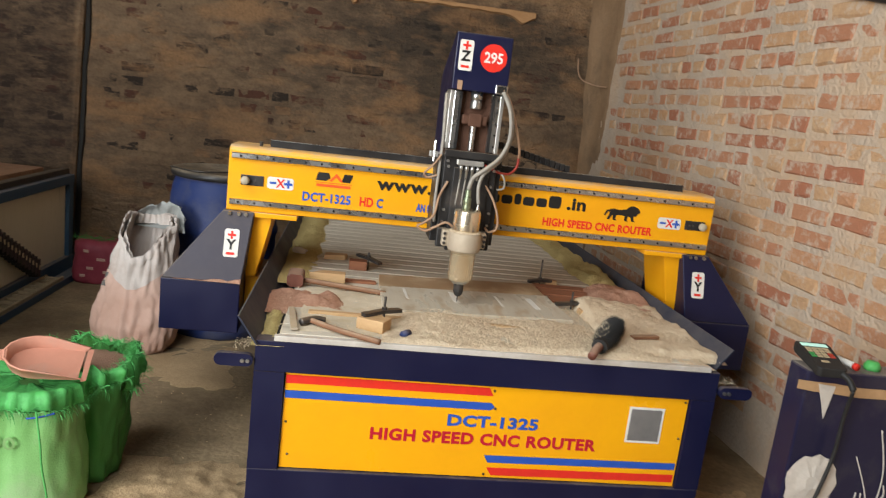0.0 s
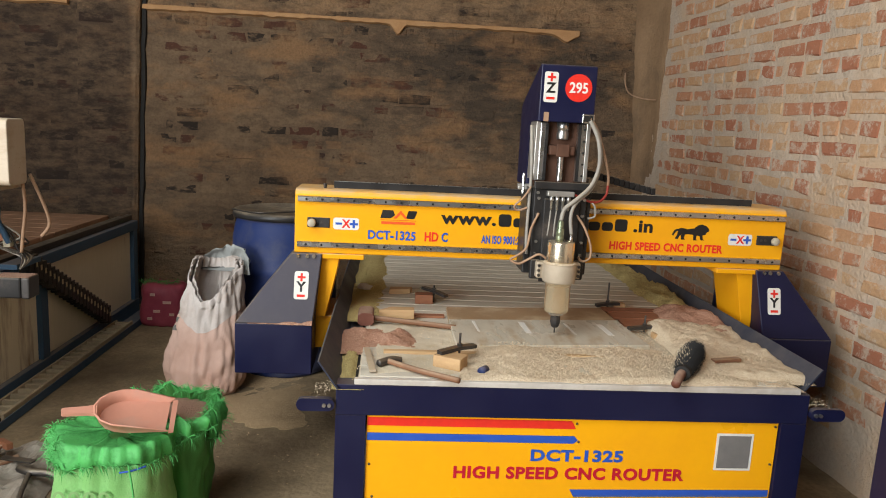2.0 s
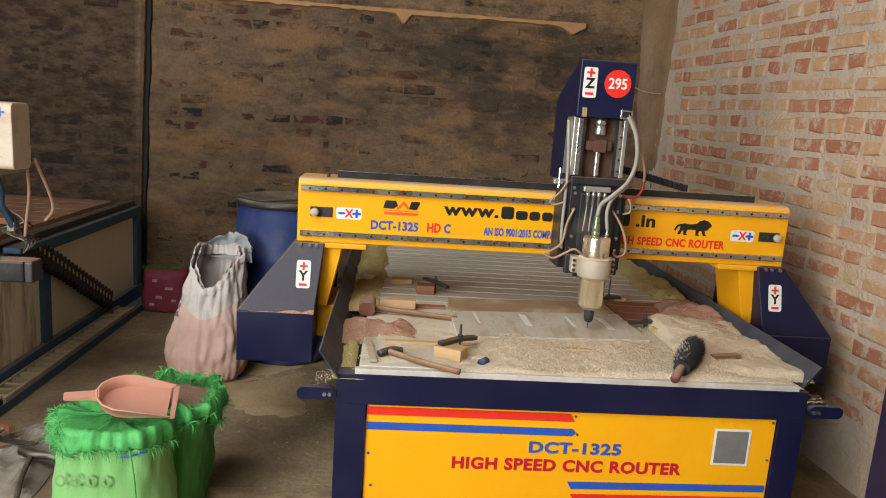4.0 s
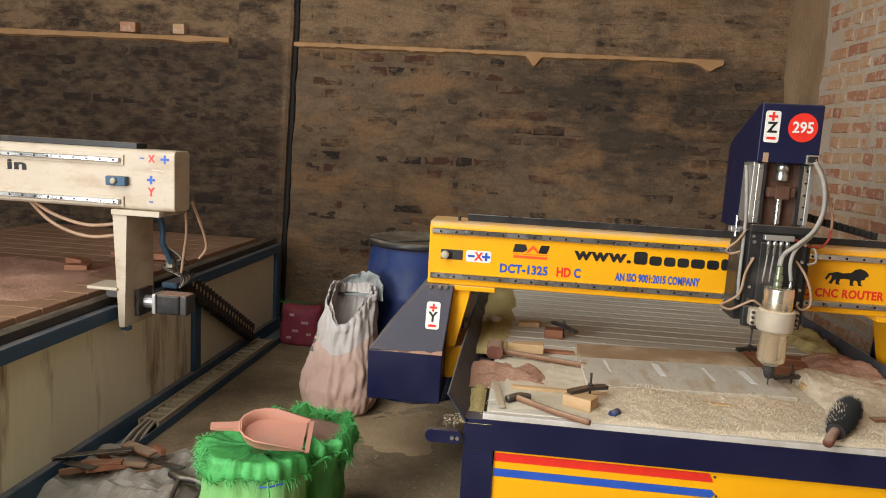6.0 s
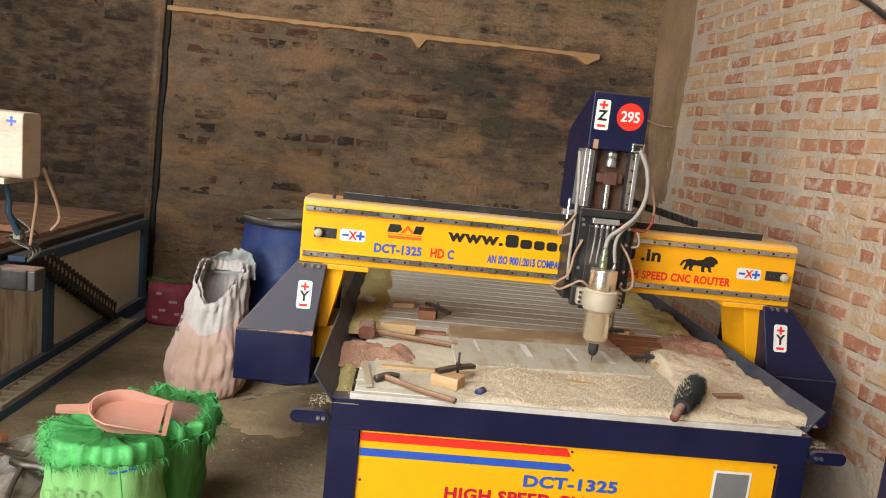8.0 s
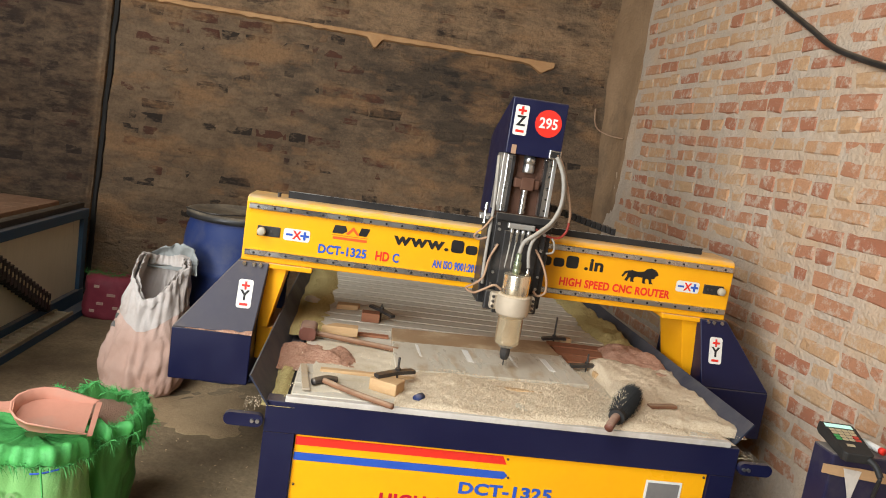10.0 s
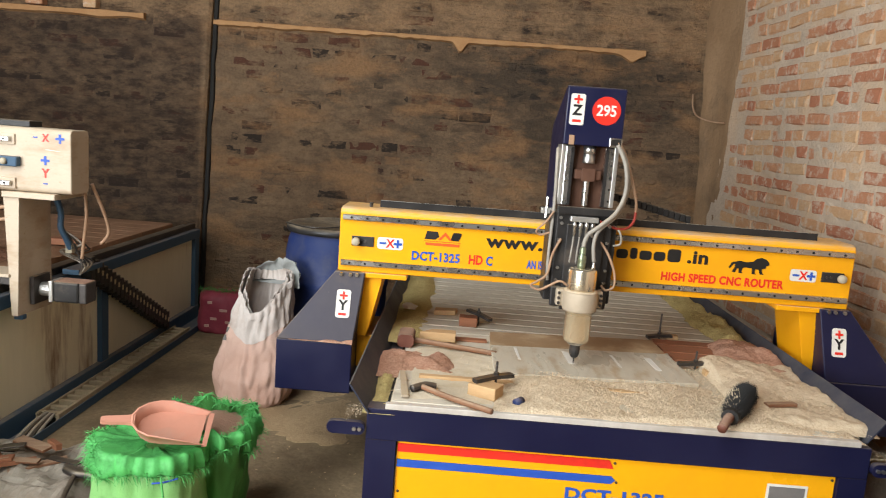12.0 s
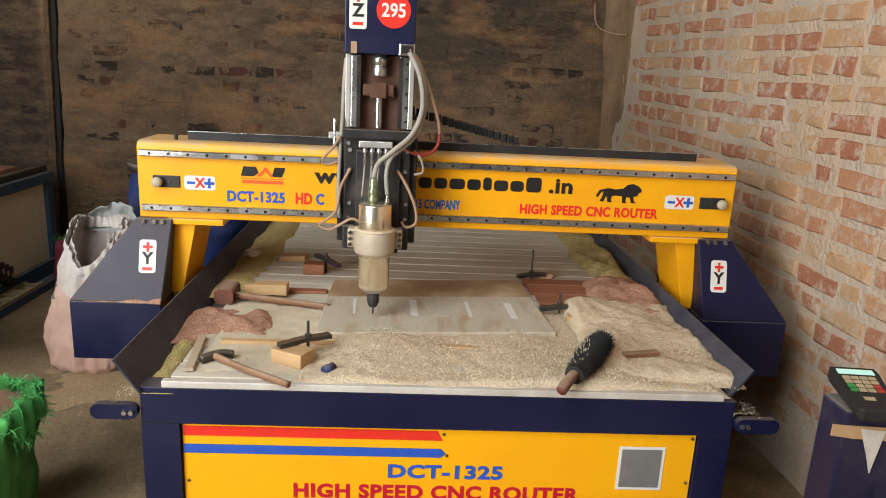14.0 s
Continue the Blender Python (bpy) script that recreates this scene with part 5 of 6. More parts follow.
    # brush with a dark bristle head
    t = thing("hand_brush", (0.3, 0.08, z), "black-bristled hand brush dusted with chips", "brush")
    a, b, c = Vector((0.219, -0.05, z + 0.022)), Vector((0.275, 0.03, z + 0.038)), Vector((0.395, 0.215, z + 0.060))
    part("handle", hose([a, a.lerp(b, 0.5) + Vector((0, 0, 0.004)), b], 0.014, 12), M["mallet_wood"], t, "red-brown wooden handle", True)
    bm = hose([b - (c - b) * 0.1, b.lerp(c, 0.4), b.lerp(c, 0.92)], 0.026, 10)
    part("brush_core", bm, M["rubber"], t)
    rnd = random.Random(8)
    bm, tips = bmesh.new(), bmesh.new()
    d = (c - b).normalized()
    for k in range(6500):
        f = rnd.random()
        p = b.lerp(c, f * 0.95 - 0.05)
        side = Vector((rnd.uniform(-1, 1), rnd.uniform(-1, 1), rnd.uniform(-0.6, 1))).normalized()
        side = (side - d * side.dot(d)).normalized()
        ln = 0.034 + 0.012 * math.sin(3.0 * f)
        q = p + side * ln * rnd.uniform(0.75, 1.1) + d * rnd.uniform(-0.004, 0.025)
        q.z = max(q.z, z + 0.004)
        w = d.cross(side) * 0.0012
        target = tips if side.x < 0.2 and rnd.random() < 0.05 and f < 0.6 else bm
        if target is tips:
            q = p + (q - p) * 1.03
            p = p.lerp(q, 0.8)
            w = w * 1.2
        target.faces.new([target.verts.new(v) for v in (p - w, p + w, q)])
    part("bristles", bm, M["rubber"], t, "black bristles")
    tagged(part("caught_dust", tips, M["sawdust"], t), kind="stuff")


# sacks, drum and clutter on the floor
def sack(cx, cy, rows, seed, wr=0.012, n=72, power=2.6, top_fold=0.02, wrinkle=(3.0, 9.0)):
    """Rows (z, rx, ry, dx, dy) from below to above, joined smoothly and creased."""
    line = []
    vecs = [Vector((r[1], r[2], r[0])) for r in rows]
    offs = [Vector((r[3], r[4], 0)) for r in rows]
    sa, sb = spline(vecs, 6), spline(offs, 6)
    rings = []
    zt = rows[-1][0]
    for a, o in zip(sa, sb):
        ring = []
        for i in range(n):
            th = 2 * math.pi * i / n
            c, s = math.cos(th), math.sin(th)
            k = (abs(c) ** power + abs(s) ** power) ** (-1 / power)
            up = a.z / zt
            crease = wr * (wob((c * 1.6, s * 1.6, a.z * wrinkle[0]), 1.7, seed) + 0.6 * wob((c * 4 + a.z * 3, s * 4, a.z * wrinkle[1]), 1.6, seed + 1)) + top_fold * up ** 3 * wob((c * 4, s * 4, 0), 1.5, seed + 2)
            diag = 0.4 * wr * math.sin(12 * (a.z * 3 + c * 0.6 + s * 0.4) + 4 * wob((c, s, a.z * 4), 1.5, seed))
            crease -= 0.55 * wr * (1 - abs(wob((c * 3.2, s * 3.2, a.z * 7 + c * 2), 1.3, seed + 4)) * 3.0 if abs(wob((c * 3.2, s * 3.2, a.z * 7 + c * 2), 1.3, seed + 4)) < 0.33 else 0)
            r = 1 + (crease + diag) / max(a.x, 0.05)
            ring.append(Vector((cx + o.x + a.x * k * c * r, cy + o.y + a.y * k * s * r, max(0.002, a.z + top_fold * 1.2 * up ** 4 * wob((c * 2, s * 2, 5), 1.6, seed)))))
        rings.append(ring)
    return rings


def fringe(points, count, length, seed, droop=0.6):
    rnd = random.Random(seed)
    bm = bmesh.new()
    for k in range(count):
        p = Vector(points[rnd.randrange(len(points))])
        d = Vector((rnd.uniform(-1, 1), rnd.uniform(-1, 1), rnd.uniform(-droop, 0.7))).normalized()
        w = d.orthogonal().normalized() * 0.0009
        ln = length * rnd.uniform(0.4, 1.0)
        q, e = p + d * ln * 0.55, p + d * ln + Vector((0, 0, -0.4 * ln))
        bm.faces.new([bm.verts.new(v) for v in (p - w, p + w, q + w, q - w)])
        bm.faces.new([bm.verts.new(v) for v in (q - w, q + w, e)])
    return bm


def white_sack():
    cx, cy = -1.585, 1.50
    t = thing("white_sack", (cx, cy, 0), "open dirty white woven sack of pinkish wood dust", "sack")
    n, m = 120, 44

    def rim_height(th):
        front = max(0.0, -math.sin(th + 0.12))
        return 0.675 - 0.125 * front ** 4 - 0.055 * max(0.0, -math.sin(th)) + 0.018 * wob((math.cos(th) * 2, math.sin(th) * 2, 0), 1.6, 5)

    def skin(th, v, out=0.0):
        """A point of the sack wall: v from 0 at the floor to 1 at the rim."""
        c, sn = math.cos(th), math.sin(th)
        z = rim_height(th) * v
        k = (abs(c) ** 2.7 + abs(sn) ** 2.7) ** (-1 / 2.7)
        bulge = 0.188 + 0.022 * math.sin(min(1.0, z / 0.16) * math.pi / 2) - 0.020 - 0.085 * max(0.0, (z - 0.14) / 0.5) ** 1.2
        if z < 0.03:
            bulge -= 0.018 * (1 - z / 0.03)
        fold = abs(wob((c * 2.6, sn * 2.6, z * 2.6), 1.5, 3)) - 0.18
        fine_fold = abs(wob((c * 5 + z * 4, sn * 5, z * 9), 1.5, 6)) - 0.16
        slump = 0.004 * math.sin(40 * z + 5 * wob((c, sn, z * 3), 1.4, 2)) * max(0.0, 1 - abs(z - 0.16) / 0.18)
        r = bulge + 0.034 * fold + 0.016 * fine_fold + slump + out
        lean = 0.055 * (z / 0.65) ** 1.1
        return Vector((cx + lean + r * k * c, cy + 0.03 * z + 0.86 * r * k * sn, max(0.002, z)))
    angles = [2 * math.pi * i / n for i in range(n)]
    part("sack_body", loft([[skin(a, 0.70 * j / m) for a in angles] for j in range(m + 1)], True, False), M["sack_white"], t, "", True)
    # pale mouth: stands up, then its edge turns over outwards
    rows = [[skin(a, 0.68 + 0.32 * j / 10, 0.003 + 0.012 * (j / 10) * (1 + 1.6 * wob((math.cos(a) * 3, math.sin(a) * 3, j * 0.16), 1.5, 8))) for a in angles] for j in range(11)]
    for o, dz in ((0.004, 0.003), (0.008, -0.004), (0.011, -0.028), (0.010, -0.055)):
        row = []
        for a in angles:
            p = skin(a, 1.0, 0.013)
            q = Vector((math.cos(a), math.sin(a), 0))
            lap = 0.55 + 0.9 * abs(wob((math.cos(a) * 3, math.sin(a) * 3, 1), 1.4, 9))
            row.append(p + q * o * lap + Vector((0, 0, dz * lap)))
        rows.append(row)
    part("turned_rim", loft(rows, False, False), M["sack_rim"], t, "pale sack mouth with a turned edge", True)
    part("sack_lining", loft([[skin(a, 0.55 + 0.45 * j / 12, -0.008) for a in angles] for j in range(13)], False, False), M["sack_rim"], t, "", True)
    bm = bmesh.new()
    mid = bm.verts.new((cx + 0.04, cy + 0.03, 0.455))
    vs = [bm.verts.new((*skin(a, 0.42 / rim_height(a), -0.006).xy, 0.425 + 0.02 * wob((math.cos(a), math.sin(a), 0), 3, 1))) for a in angles]
    for i in range(n):
        bm.faces.new((mid, vs[i], vs[(i + 1) % n]))
    part("wood_dust", bm, M["sack_fill"], t, "pinkish wood dust", True)
    # grey liner standing crumpled behind the mouth
    front = []
    for k in range(9):
        f = k / 8
        row = []
        for q in range(27):
            a = radians(12 + 140 * q / 26)
            p = skin(a, 0.90, 0.012)
            ease = max(0.0, math.sin(math.pi * q / 26)) ** 0.5
            row.append(p + Vector((0.035 * f + 0.016 * wob((q * 0.3, f * 2, 0), 1.2, 3), -0.03 * f * f + 0.02 * wob((q * 0.25, f * 2, 3), 1.3, 4), (0.02 + 0.115 * f) * ease + 0.016 * f * wob((q * 0.35, 0, f), 1.4, 6))))
        front.append(row + [v + Vector((0, 0.003, 0)) for v in reversed(row)])
    part("liner", loft(front), M["liner"], t, "crumpled grey woven liner", True)
    # faded dark print that runs up the side
    for k in range(6):
        z0 = 0.33 + 0.040 * k
        rows = []
        for zz in (z0, z0 + 0.013, z0 + 0.026):
            rows.append([skin(a, zz / rim_height(a), 0.0025) for a in (radians(207), radians(211), radians(215))])
        part("print_bar", loft(rows, False, False, closed=False), M["grey_letters"], t)


def green_sacks():
    # full pale sack in front
    cx, cy = -1.515, 0.09
    t = thing("green_sack", (cx, cy, 0), "full pale green woven sack with a frayed folded hem", "sack", "green sacks")
    rows = [(0.0, 0.180, 0.14, -0.01, 0), (0.03, 0.196, 0.155, -0.01, 0), (0.12, 0.188, 0.15, -0.005, 0), (0.25, 0.170, 0.142, 0.0, 0), (0.34, 0.163, 0.135, 0.005, 0), (0.372, 0.155, 0.125, 0.005, 0), (0.385, 0.12, 0.095, 0, 0)]
    rings = sack(cx, cy, rows, 7.0, 0.007, n=96)
    part("sack_body", loft(rings), M["sack_green"], t, "", True)
    base = rings[-12]
    hem = []
    for k, (o, z) in enumerate(((0.000, 0.352), (0.006, 0.346), (0.012, 0.352), (0.011, 0.372), (0.008, 0.394), (0.002, 0.409), (-0.012, 0.411), (-0.03, 0.402), (-0.06, 0.398), (-0.10, 0.396))):
        row = []
        for p in base:
            lap = wob((p.x, p.y, 0), 9, 5)
            crush = wob((p.x, p.y, z), 26, 6) + 0.8 * wob((p.x * 1.6, p.y * 1.6, z * 0.4), 48, 7)
            side = max(0.0, (cx - p.x) / 0.15)
            grow = o * (1 + 0.5 * side) + 0.010 * crush * (1 if 0 < k < 7 else 0.3)
            pleat = 0.006 * math.sin(23 * math.atan2(p.y - cy, p.x - cx) + 6 * lap) * (1 if 0 < k < 8 else 0.3)
            grow += pleat
            row.append(Vector((cx + (p.x - cx) * (1 + grow / 0.15), cy + (p.y - cy) * (1 + grow / 0.13), z + 0.6 * pleat + (0.042 * lap if k < 4 else 0.014 * lap) + 0.008 * crush + 0.012 * side)))
        hem.append(row)
    part("folded_hem", loft(hem, False, False), M["green_rim"], t, "bright green crumpled hem", True)
    edge = [p for p in hem[0] + hem[1] if p.y < cy + 0.03] + [p for r in hem[1:6] for p in r if p.x < cx - 0.10]
    part("frayed_threads", fringe(edge, 1900, 0.042, 3, 0.9), M["green_rim"], t, "frayed green threads")
    part("blue_thread", hose([(cx + 0.07, cy - 0.152, 0.346), (cx + 0.105, cy - 0.146, 0.350), (cx + 0.14, cy - 0.128, 0.356)], 0.003, 5), M["blue"], t, "", True)
    part("loose_ribbon", hose([(cx + 0.10, cy - 0.158, 0.37), (cx + 0.115, cy - 0.168, 0.28), (cx + 0.12, cy - 0.166, 0.20), (cx + 0.135, cy - 0.165, 0.10), (cx + 0.14, cy - 0.17, 0.012)], 0.003, 5), M["green_rim"], t, "hanging green ribbon", True)
    for k in range(4):
        xx = cx - 0.105 + 0.043 * k
        ring_bm = bmesh.new()
        loop0, loop1 = [], []
        for i in range(16):
            a = 2 * math.pi * i / 16
            loop0.append(Vector((xx + 0.017 * math.cos(a), cy - 0.1535, 0.265 + 0.020 * math.sin(a))))
            loop1.append(Vector((xx + 0.009 * math.cos(a), cy - 0.1545, 0.265 + 0.012 * math.sin(a))))
        loft([loop0, loop1], False, False, bm=ring_bm)
        part("faded_print", ring_bm, M["grey_print"], t)
    # darker open sack behind it, its side flap hanging over
    cx, cy = -1.40, 0.28
    t = thing("green_sack", (cx, cy, 0), "open dark green woven sack of brown dust", "sack", "green sacks")
    rows = [(0.0, 0.10, 0.10, 0, 0), (0.03, 0.115, 0.11, 0, 0), (0.15, 0.125, 0.125, 0.005, 0), (0.28, 0.138, 0.138, 0.01, 0), (0.36, 0.145, 0.145, 0.012, 0), (0.42, 0.142, 0.142, 0.012, 0)]
    rings = sack(cx, cy, rows, 11.0, 0.011, n=96, top_fold=0.03)
    part("sack_body", loft(rings, True, False), M["sack_green2"], t, "", True)
    rim = rings[-1]
    fold = [[p.copy() for p in rim]]
    for o, dz in ((0.006, 0.010), (0.014, 0.008), (0.022, -0.012), (0.026, -0.045), (0.024, -0.085)):
        row = []
        for p in rim:
            lap = 0.35 + 1.5 * abs(wob((p.x, p.y, 0), 8, 6))
            crush = 0.010 * wob((p.x, p.y, dz * 4), 24, 3) + 0.006 * wob((p.x, p.y, dz), 60, 4)
            row.append(Vector((cx + 0.012 + (p.x - cx - 0.012) * (1 + (o + crush) / 0.15), cy + (p.y - cy) * (1 + (o + crush) / 0.15), p.z + dz * lap + crush)))
        fold.append(row)
    part("folded_rim", loft(fold, False, False), M["green_rim"], t, "bright green turned-down rim", True)
    part("frayed_threads", fringe([p for p in fold[-1]] + [p for p in fold[1] if p.y > cy + 0.04 or p.x > cx + 0.1], 1700, 0.048, 4), M["green_rim"], t, "frayed green threads")
    bm = bmesh.new()
    c = bm.verts.new((cx + 0.012, cy, 0.425))
    vs = [bm.verts.new((p.x * 0.97 + (cx + 0.012) * 0.03, p.y * 0.97 + cy * 0.03, 0.385)) for p in rings[-5]]
    for i in range(len(vs)):
        bm.faces.new((c, vs[i], vs[(i + 1) % len(vs)]))
    part("wood_dust", bm, M["sack_fill"], t, "brown wood dust", True)


def dustpan():
    ox, oy, oz = -1.452, 0.085, 0.462
    t = thing("dustpan", (ox, oy, oz), "pink plastic dustpan lying on the sacks", "dustpan")
    outline = [(0.125, -0.115), (0.155, 0.075)]
    for k in range(9):
        a = radians(75 + 190 * k / 8)
        outline.append((-0.02 + 0.115 * math.cos(a), 0.0 + 0.105 * math.sin(a)))
    m = Matrix.Translation((ox, oy, oz)) @ Euler((radians(17), radians(3), radians(20))).to_matrix().to_4x4() @ Matrix.Scale(0.80, 4)
    bm = bmesh.new()
    loft([[m @ Vector((u * k, v * k, z)) for u, v in outline] for k, z in ((0.86, 0.0), (0.90, 0.002))], bm=bm)
    part("pan", bm, M["pink"], t)
    rings = []
    wall = outline[1:] + outline[:1]
    for k, z in ((0.88, 0.0), (1.0, 0.045), (1.06, 0.047), (1.06, 0.038), (1.02, 0.038), (0.92, -0.002)):
        rings.append([m @ Vector((u * k, v * k, z if 0 < i < len(wall) - 1 else min(z, 0.012))) for i, (u, v) in enumerate(wall)])
    part("rim", loft(rings, False, False, closed=False), M["pink"], t, "", True)
    part("lip", loft([[m @ Vector(p) for p in ((0.122, -0.118, z0), (0.140, -0.118, z1), (0.170, 0.075, z1), (0.150, 0.078, z0))] for z0, z1 in ((0.0, 0.002), (0.006, 0.005))]), M["pink"], t)
    part("handle", loft([[m @ Vector(p) for p in ((x, -w, 0.030), (x, w, 0.030), (x, w, 0.045), (x, -w, 0.045))] for x, w in ((-0.128, 0.028), (-0.16, 0.020), (-0.22, 0.018), (-0.245, 0.016), (-0.25, 0.010))]), M["pink"], t)


def drum():
    cx, cy, r = -1.25, 1.92, 0.285
    t = thing("plastic_drum", (cx, cy, 0), "blue plastic drum with a dusty dark lid", "drum")
    prof = [(0.25, 0.0), (0.275, 0.02), (0.285, 0.06), (0.285, 0.24), (0.292, 0.25), (0.292, 0.28), (0.285, 0.29), (0.285, 0.56), (0.292, 0.57), (0.292, 0.60), (0.285, 0.61), (0.284, 0.74), (0.272, 0.81), (0.262, 0.84), (0.262, 0.865)]
    part("drum_body", lathe(cx, cy, prof, 56), M["drum"], t, "", True)
    part("lid_ring", lathe(cx, cy, ((0.268, 0.856), (0.282, 0.858), (0.285, 0.874), (0.280, 0.893), (0.262, 0.897), (0.250, 0.885), (0.02, 0.882)), 56), M["black"], t, "dark clamp ring and lid", True)
    part("lid_wire", hose([(cx - 0.27, cy - 0.1, 0.897), (cx - 0.1, cy - 0.25, 0.902), (cx + 0.1, cy - 0.15, 0.905), (cx + 0.25, cy - 0.10, 0.90)], 0.005, 6), M["iron"], t, "", True)


def maroon_sack():
    t = thing("maroon_bag", (-2.16, 2.66, 0), "maroon printed bag slumped against the wall", "bag")
    rings = sack(-2.14, 2.66, [(0.0, 0.13, 0.10, 0, 0), (0.03, 0.15, 0.11, 0, 0), (0.14, 0.145, 0.11, 0, 0), (0.24, 0.14, 0.10, 0, 0), (0.275, 0.12, 0.07, 0, 0)], 21, 0.012, 48, 4.0)
    part("bag_body", loft(rings), M["maroon"], t, "", True)
    for k, (x, z, w) in enumerate(((-2.20, 0.21, 0.03), (-2.12, 0.16, 0.05), (-2.18, 0.10, 0.04), (-2.08, 0.08, 0.03), (-2.22, 0.05, 0.03))):
        part("print_bar", box(x, x + w, 2.545, 2.552, z, z + 0.016), M["sack_white"], t)
    t = thing("green_scrap", (-2.2, 2.62, 0.275), "crumpled green plastic scrap on the maroon bag", "scrap")
    bm = fringe([(-2.28 + 0.02 * k, 2.63, 0.282 + 0.004 * (k % 3)) for k in range(12)], 160, 0.07, 9, 0.2)
    part("scrap_body", bm, M["sack_green2"], t)


def floor_clutter():
    t = thing("plastic_sheet", (-2.2, 0.4, 0), "crumpled grey plastic sacking spread on the floor", "sheet")
    rows = []
    for j in range(27):
        row = []
        for i in range(41):
            x, y = -2.50 + 0.62 * i / 40, 0.27 + 0.52 * j / 26
            e = min(1, min(i, 40 - i, j, 26 - j) / 5)
            h = 0.045 + 0.05 * wob((x, y, 0), 5, 3) + 0.030 * wob((x, y, 0), 13, 4) + 0.02 * abs(wob((x, y, 0), 28, 5))
            row.append(Vector((x + 0.03 * wob((x, y, 2), 6, 1), y + 0.05 * wob((x, y, 3), 6, 2), 0.004 + e * max(0.0, h))))
        rows.append(row)
    part("sheet_body", loft(rows, False, False, closed=False), M["sheet"], t)
    rnd = random.Random(12)
    for k in range(13):
        x, y, ln, w, h = rnd.uniform(-2.36, -2.02), rnd.uniform(0.34, 0.60), rnd.uniform(0.08, 0.30), rnd.uniform(0.015, 0.05), rnd.uniform(0.008, 0.03)
        m = Matrix.Translation((x, y, 0.065 + 0.004 * k)) @ Euler((rnd.uniform(-0.15, 0.15), rnd.uniform(-0.12, 0.12), rnd.uniform(-0.7, 0.7))).to_matrix().to_4x4()
        wood = k % 3 != 0
        t = thing("wood_offcut" if wood else "metal_strip", (x, y, 0.06), "brown wood offcut on the scrap heap" if wood else "dark steel strip on the scrap heap", "offcut" if wood else "strip", "scrap heap pieces")
        part("piece", box(-ln / 2, ln / 2, -w / 2, w / 2, 0, h if wood else 0.006, 0.002, m=m), M[("wood_red", "wood_handle", "wood_red")[k % 3 if wood else 0]] if wood else M["iron"], t)
    t = thing("floor_hammer", (-1.92, 0.3, 0), "old hammer with a dark handle on the floor", "hammer")
    part("handle", hose([(-1.95, 0.44, 0.080), (-1.93, 0.33, 0.058), (-1.89, 0.20, 0.034), (-1.857, 0.075, 0.011)], 0.010, 8), M["iron"], t, "", True)
    part("hammer_head", hose([(-2.00, 0.465, 0.082), (-1.95, 0.44, 0.082), (-1.89, 0.445, 0.075), (-1.85, 0.435, 0.065)], 0.015, 8), M["iron"], t, "", True)
    # floor dust and mounds under and beside the machine
    structure("floor_sawdust", heap(-1.38, 1.15, -0.95, 0.44, 0.0, 0.040, 0.016, 0.22, 31.0, 0.45), M["soil_mound"], "trodden sawdust on the floor round the machine", "sawdust", True, "stuff")
    structure("floor_sawdust", heap(-0.78, 0.66, 0.0, 1.1, 0.0, 0.11, 0.025, 0.2, 33.0, 0.5), M["soil_mound"], "brown sawdust heaped under the machine", "sawdust", True, "stuff")
    structure("floor_sawdust", heap(-1.85, -0.95, 0.9, 2.6, 0.0, 0.014, 0.03, 0.2, 35.0, 0.5), M["soil_mound"], "thin sawdust trodden into the floor", "sawdust", True, "stuff")
    rnd = random.Random(3)
    bm = bmesh.new()
    for k in range(900):
        x, y = rnd.uniform(-1.9, 1.1), rnd.uniform(-1.0, 1.6)
        p = Vector((x, y, 0.004 + (0.03 if -1.2 < x < 1.05 and -0.7 < y < 0.3 else 0.0)))
        q = Euler((rnd.uniform(-0.5, 0.5), rnd.uniform(-0.5, 0.5), rnd.uniform(0, 6))).to_matrix()
        s = rnd.uniform(0.002, 0.006)
        bm.faces.new([bm.verts.new(p + q @ Vector(c) * s) for c in ((-1, -0.4, 0), (1, -0.4, 0.1), (0.9, 0.5, 0.1), (-0.8, 0.45, 0))])
    structure("floor_chips", bm, M["soil_mound"], "wood chips scattered on the floor", "wood chips", False, "stuff")


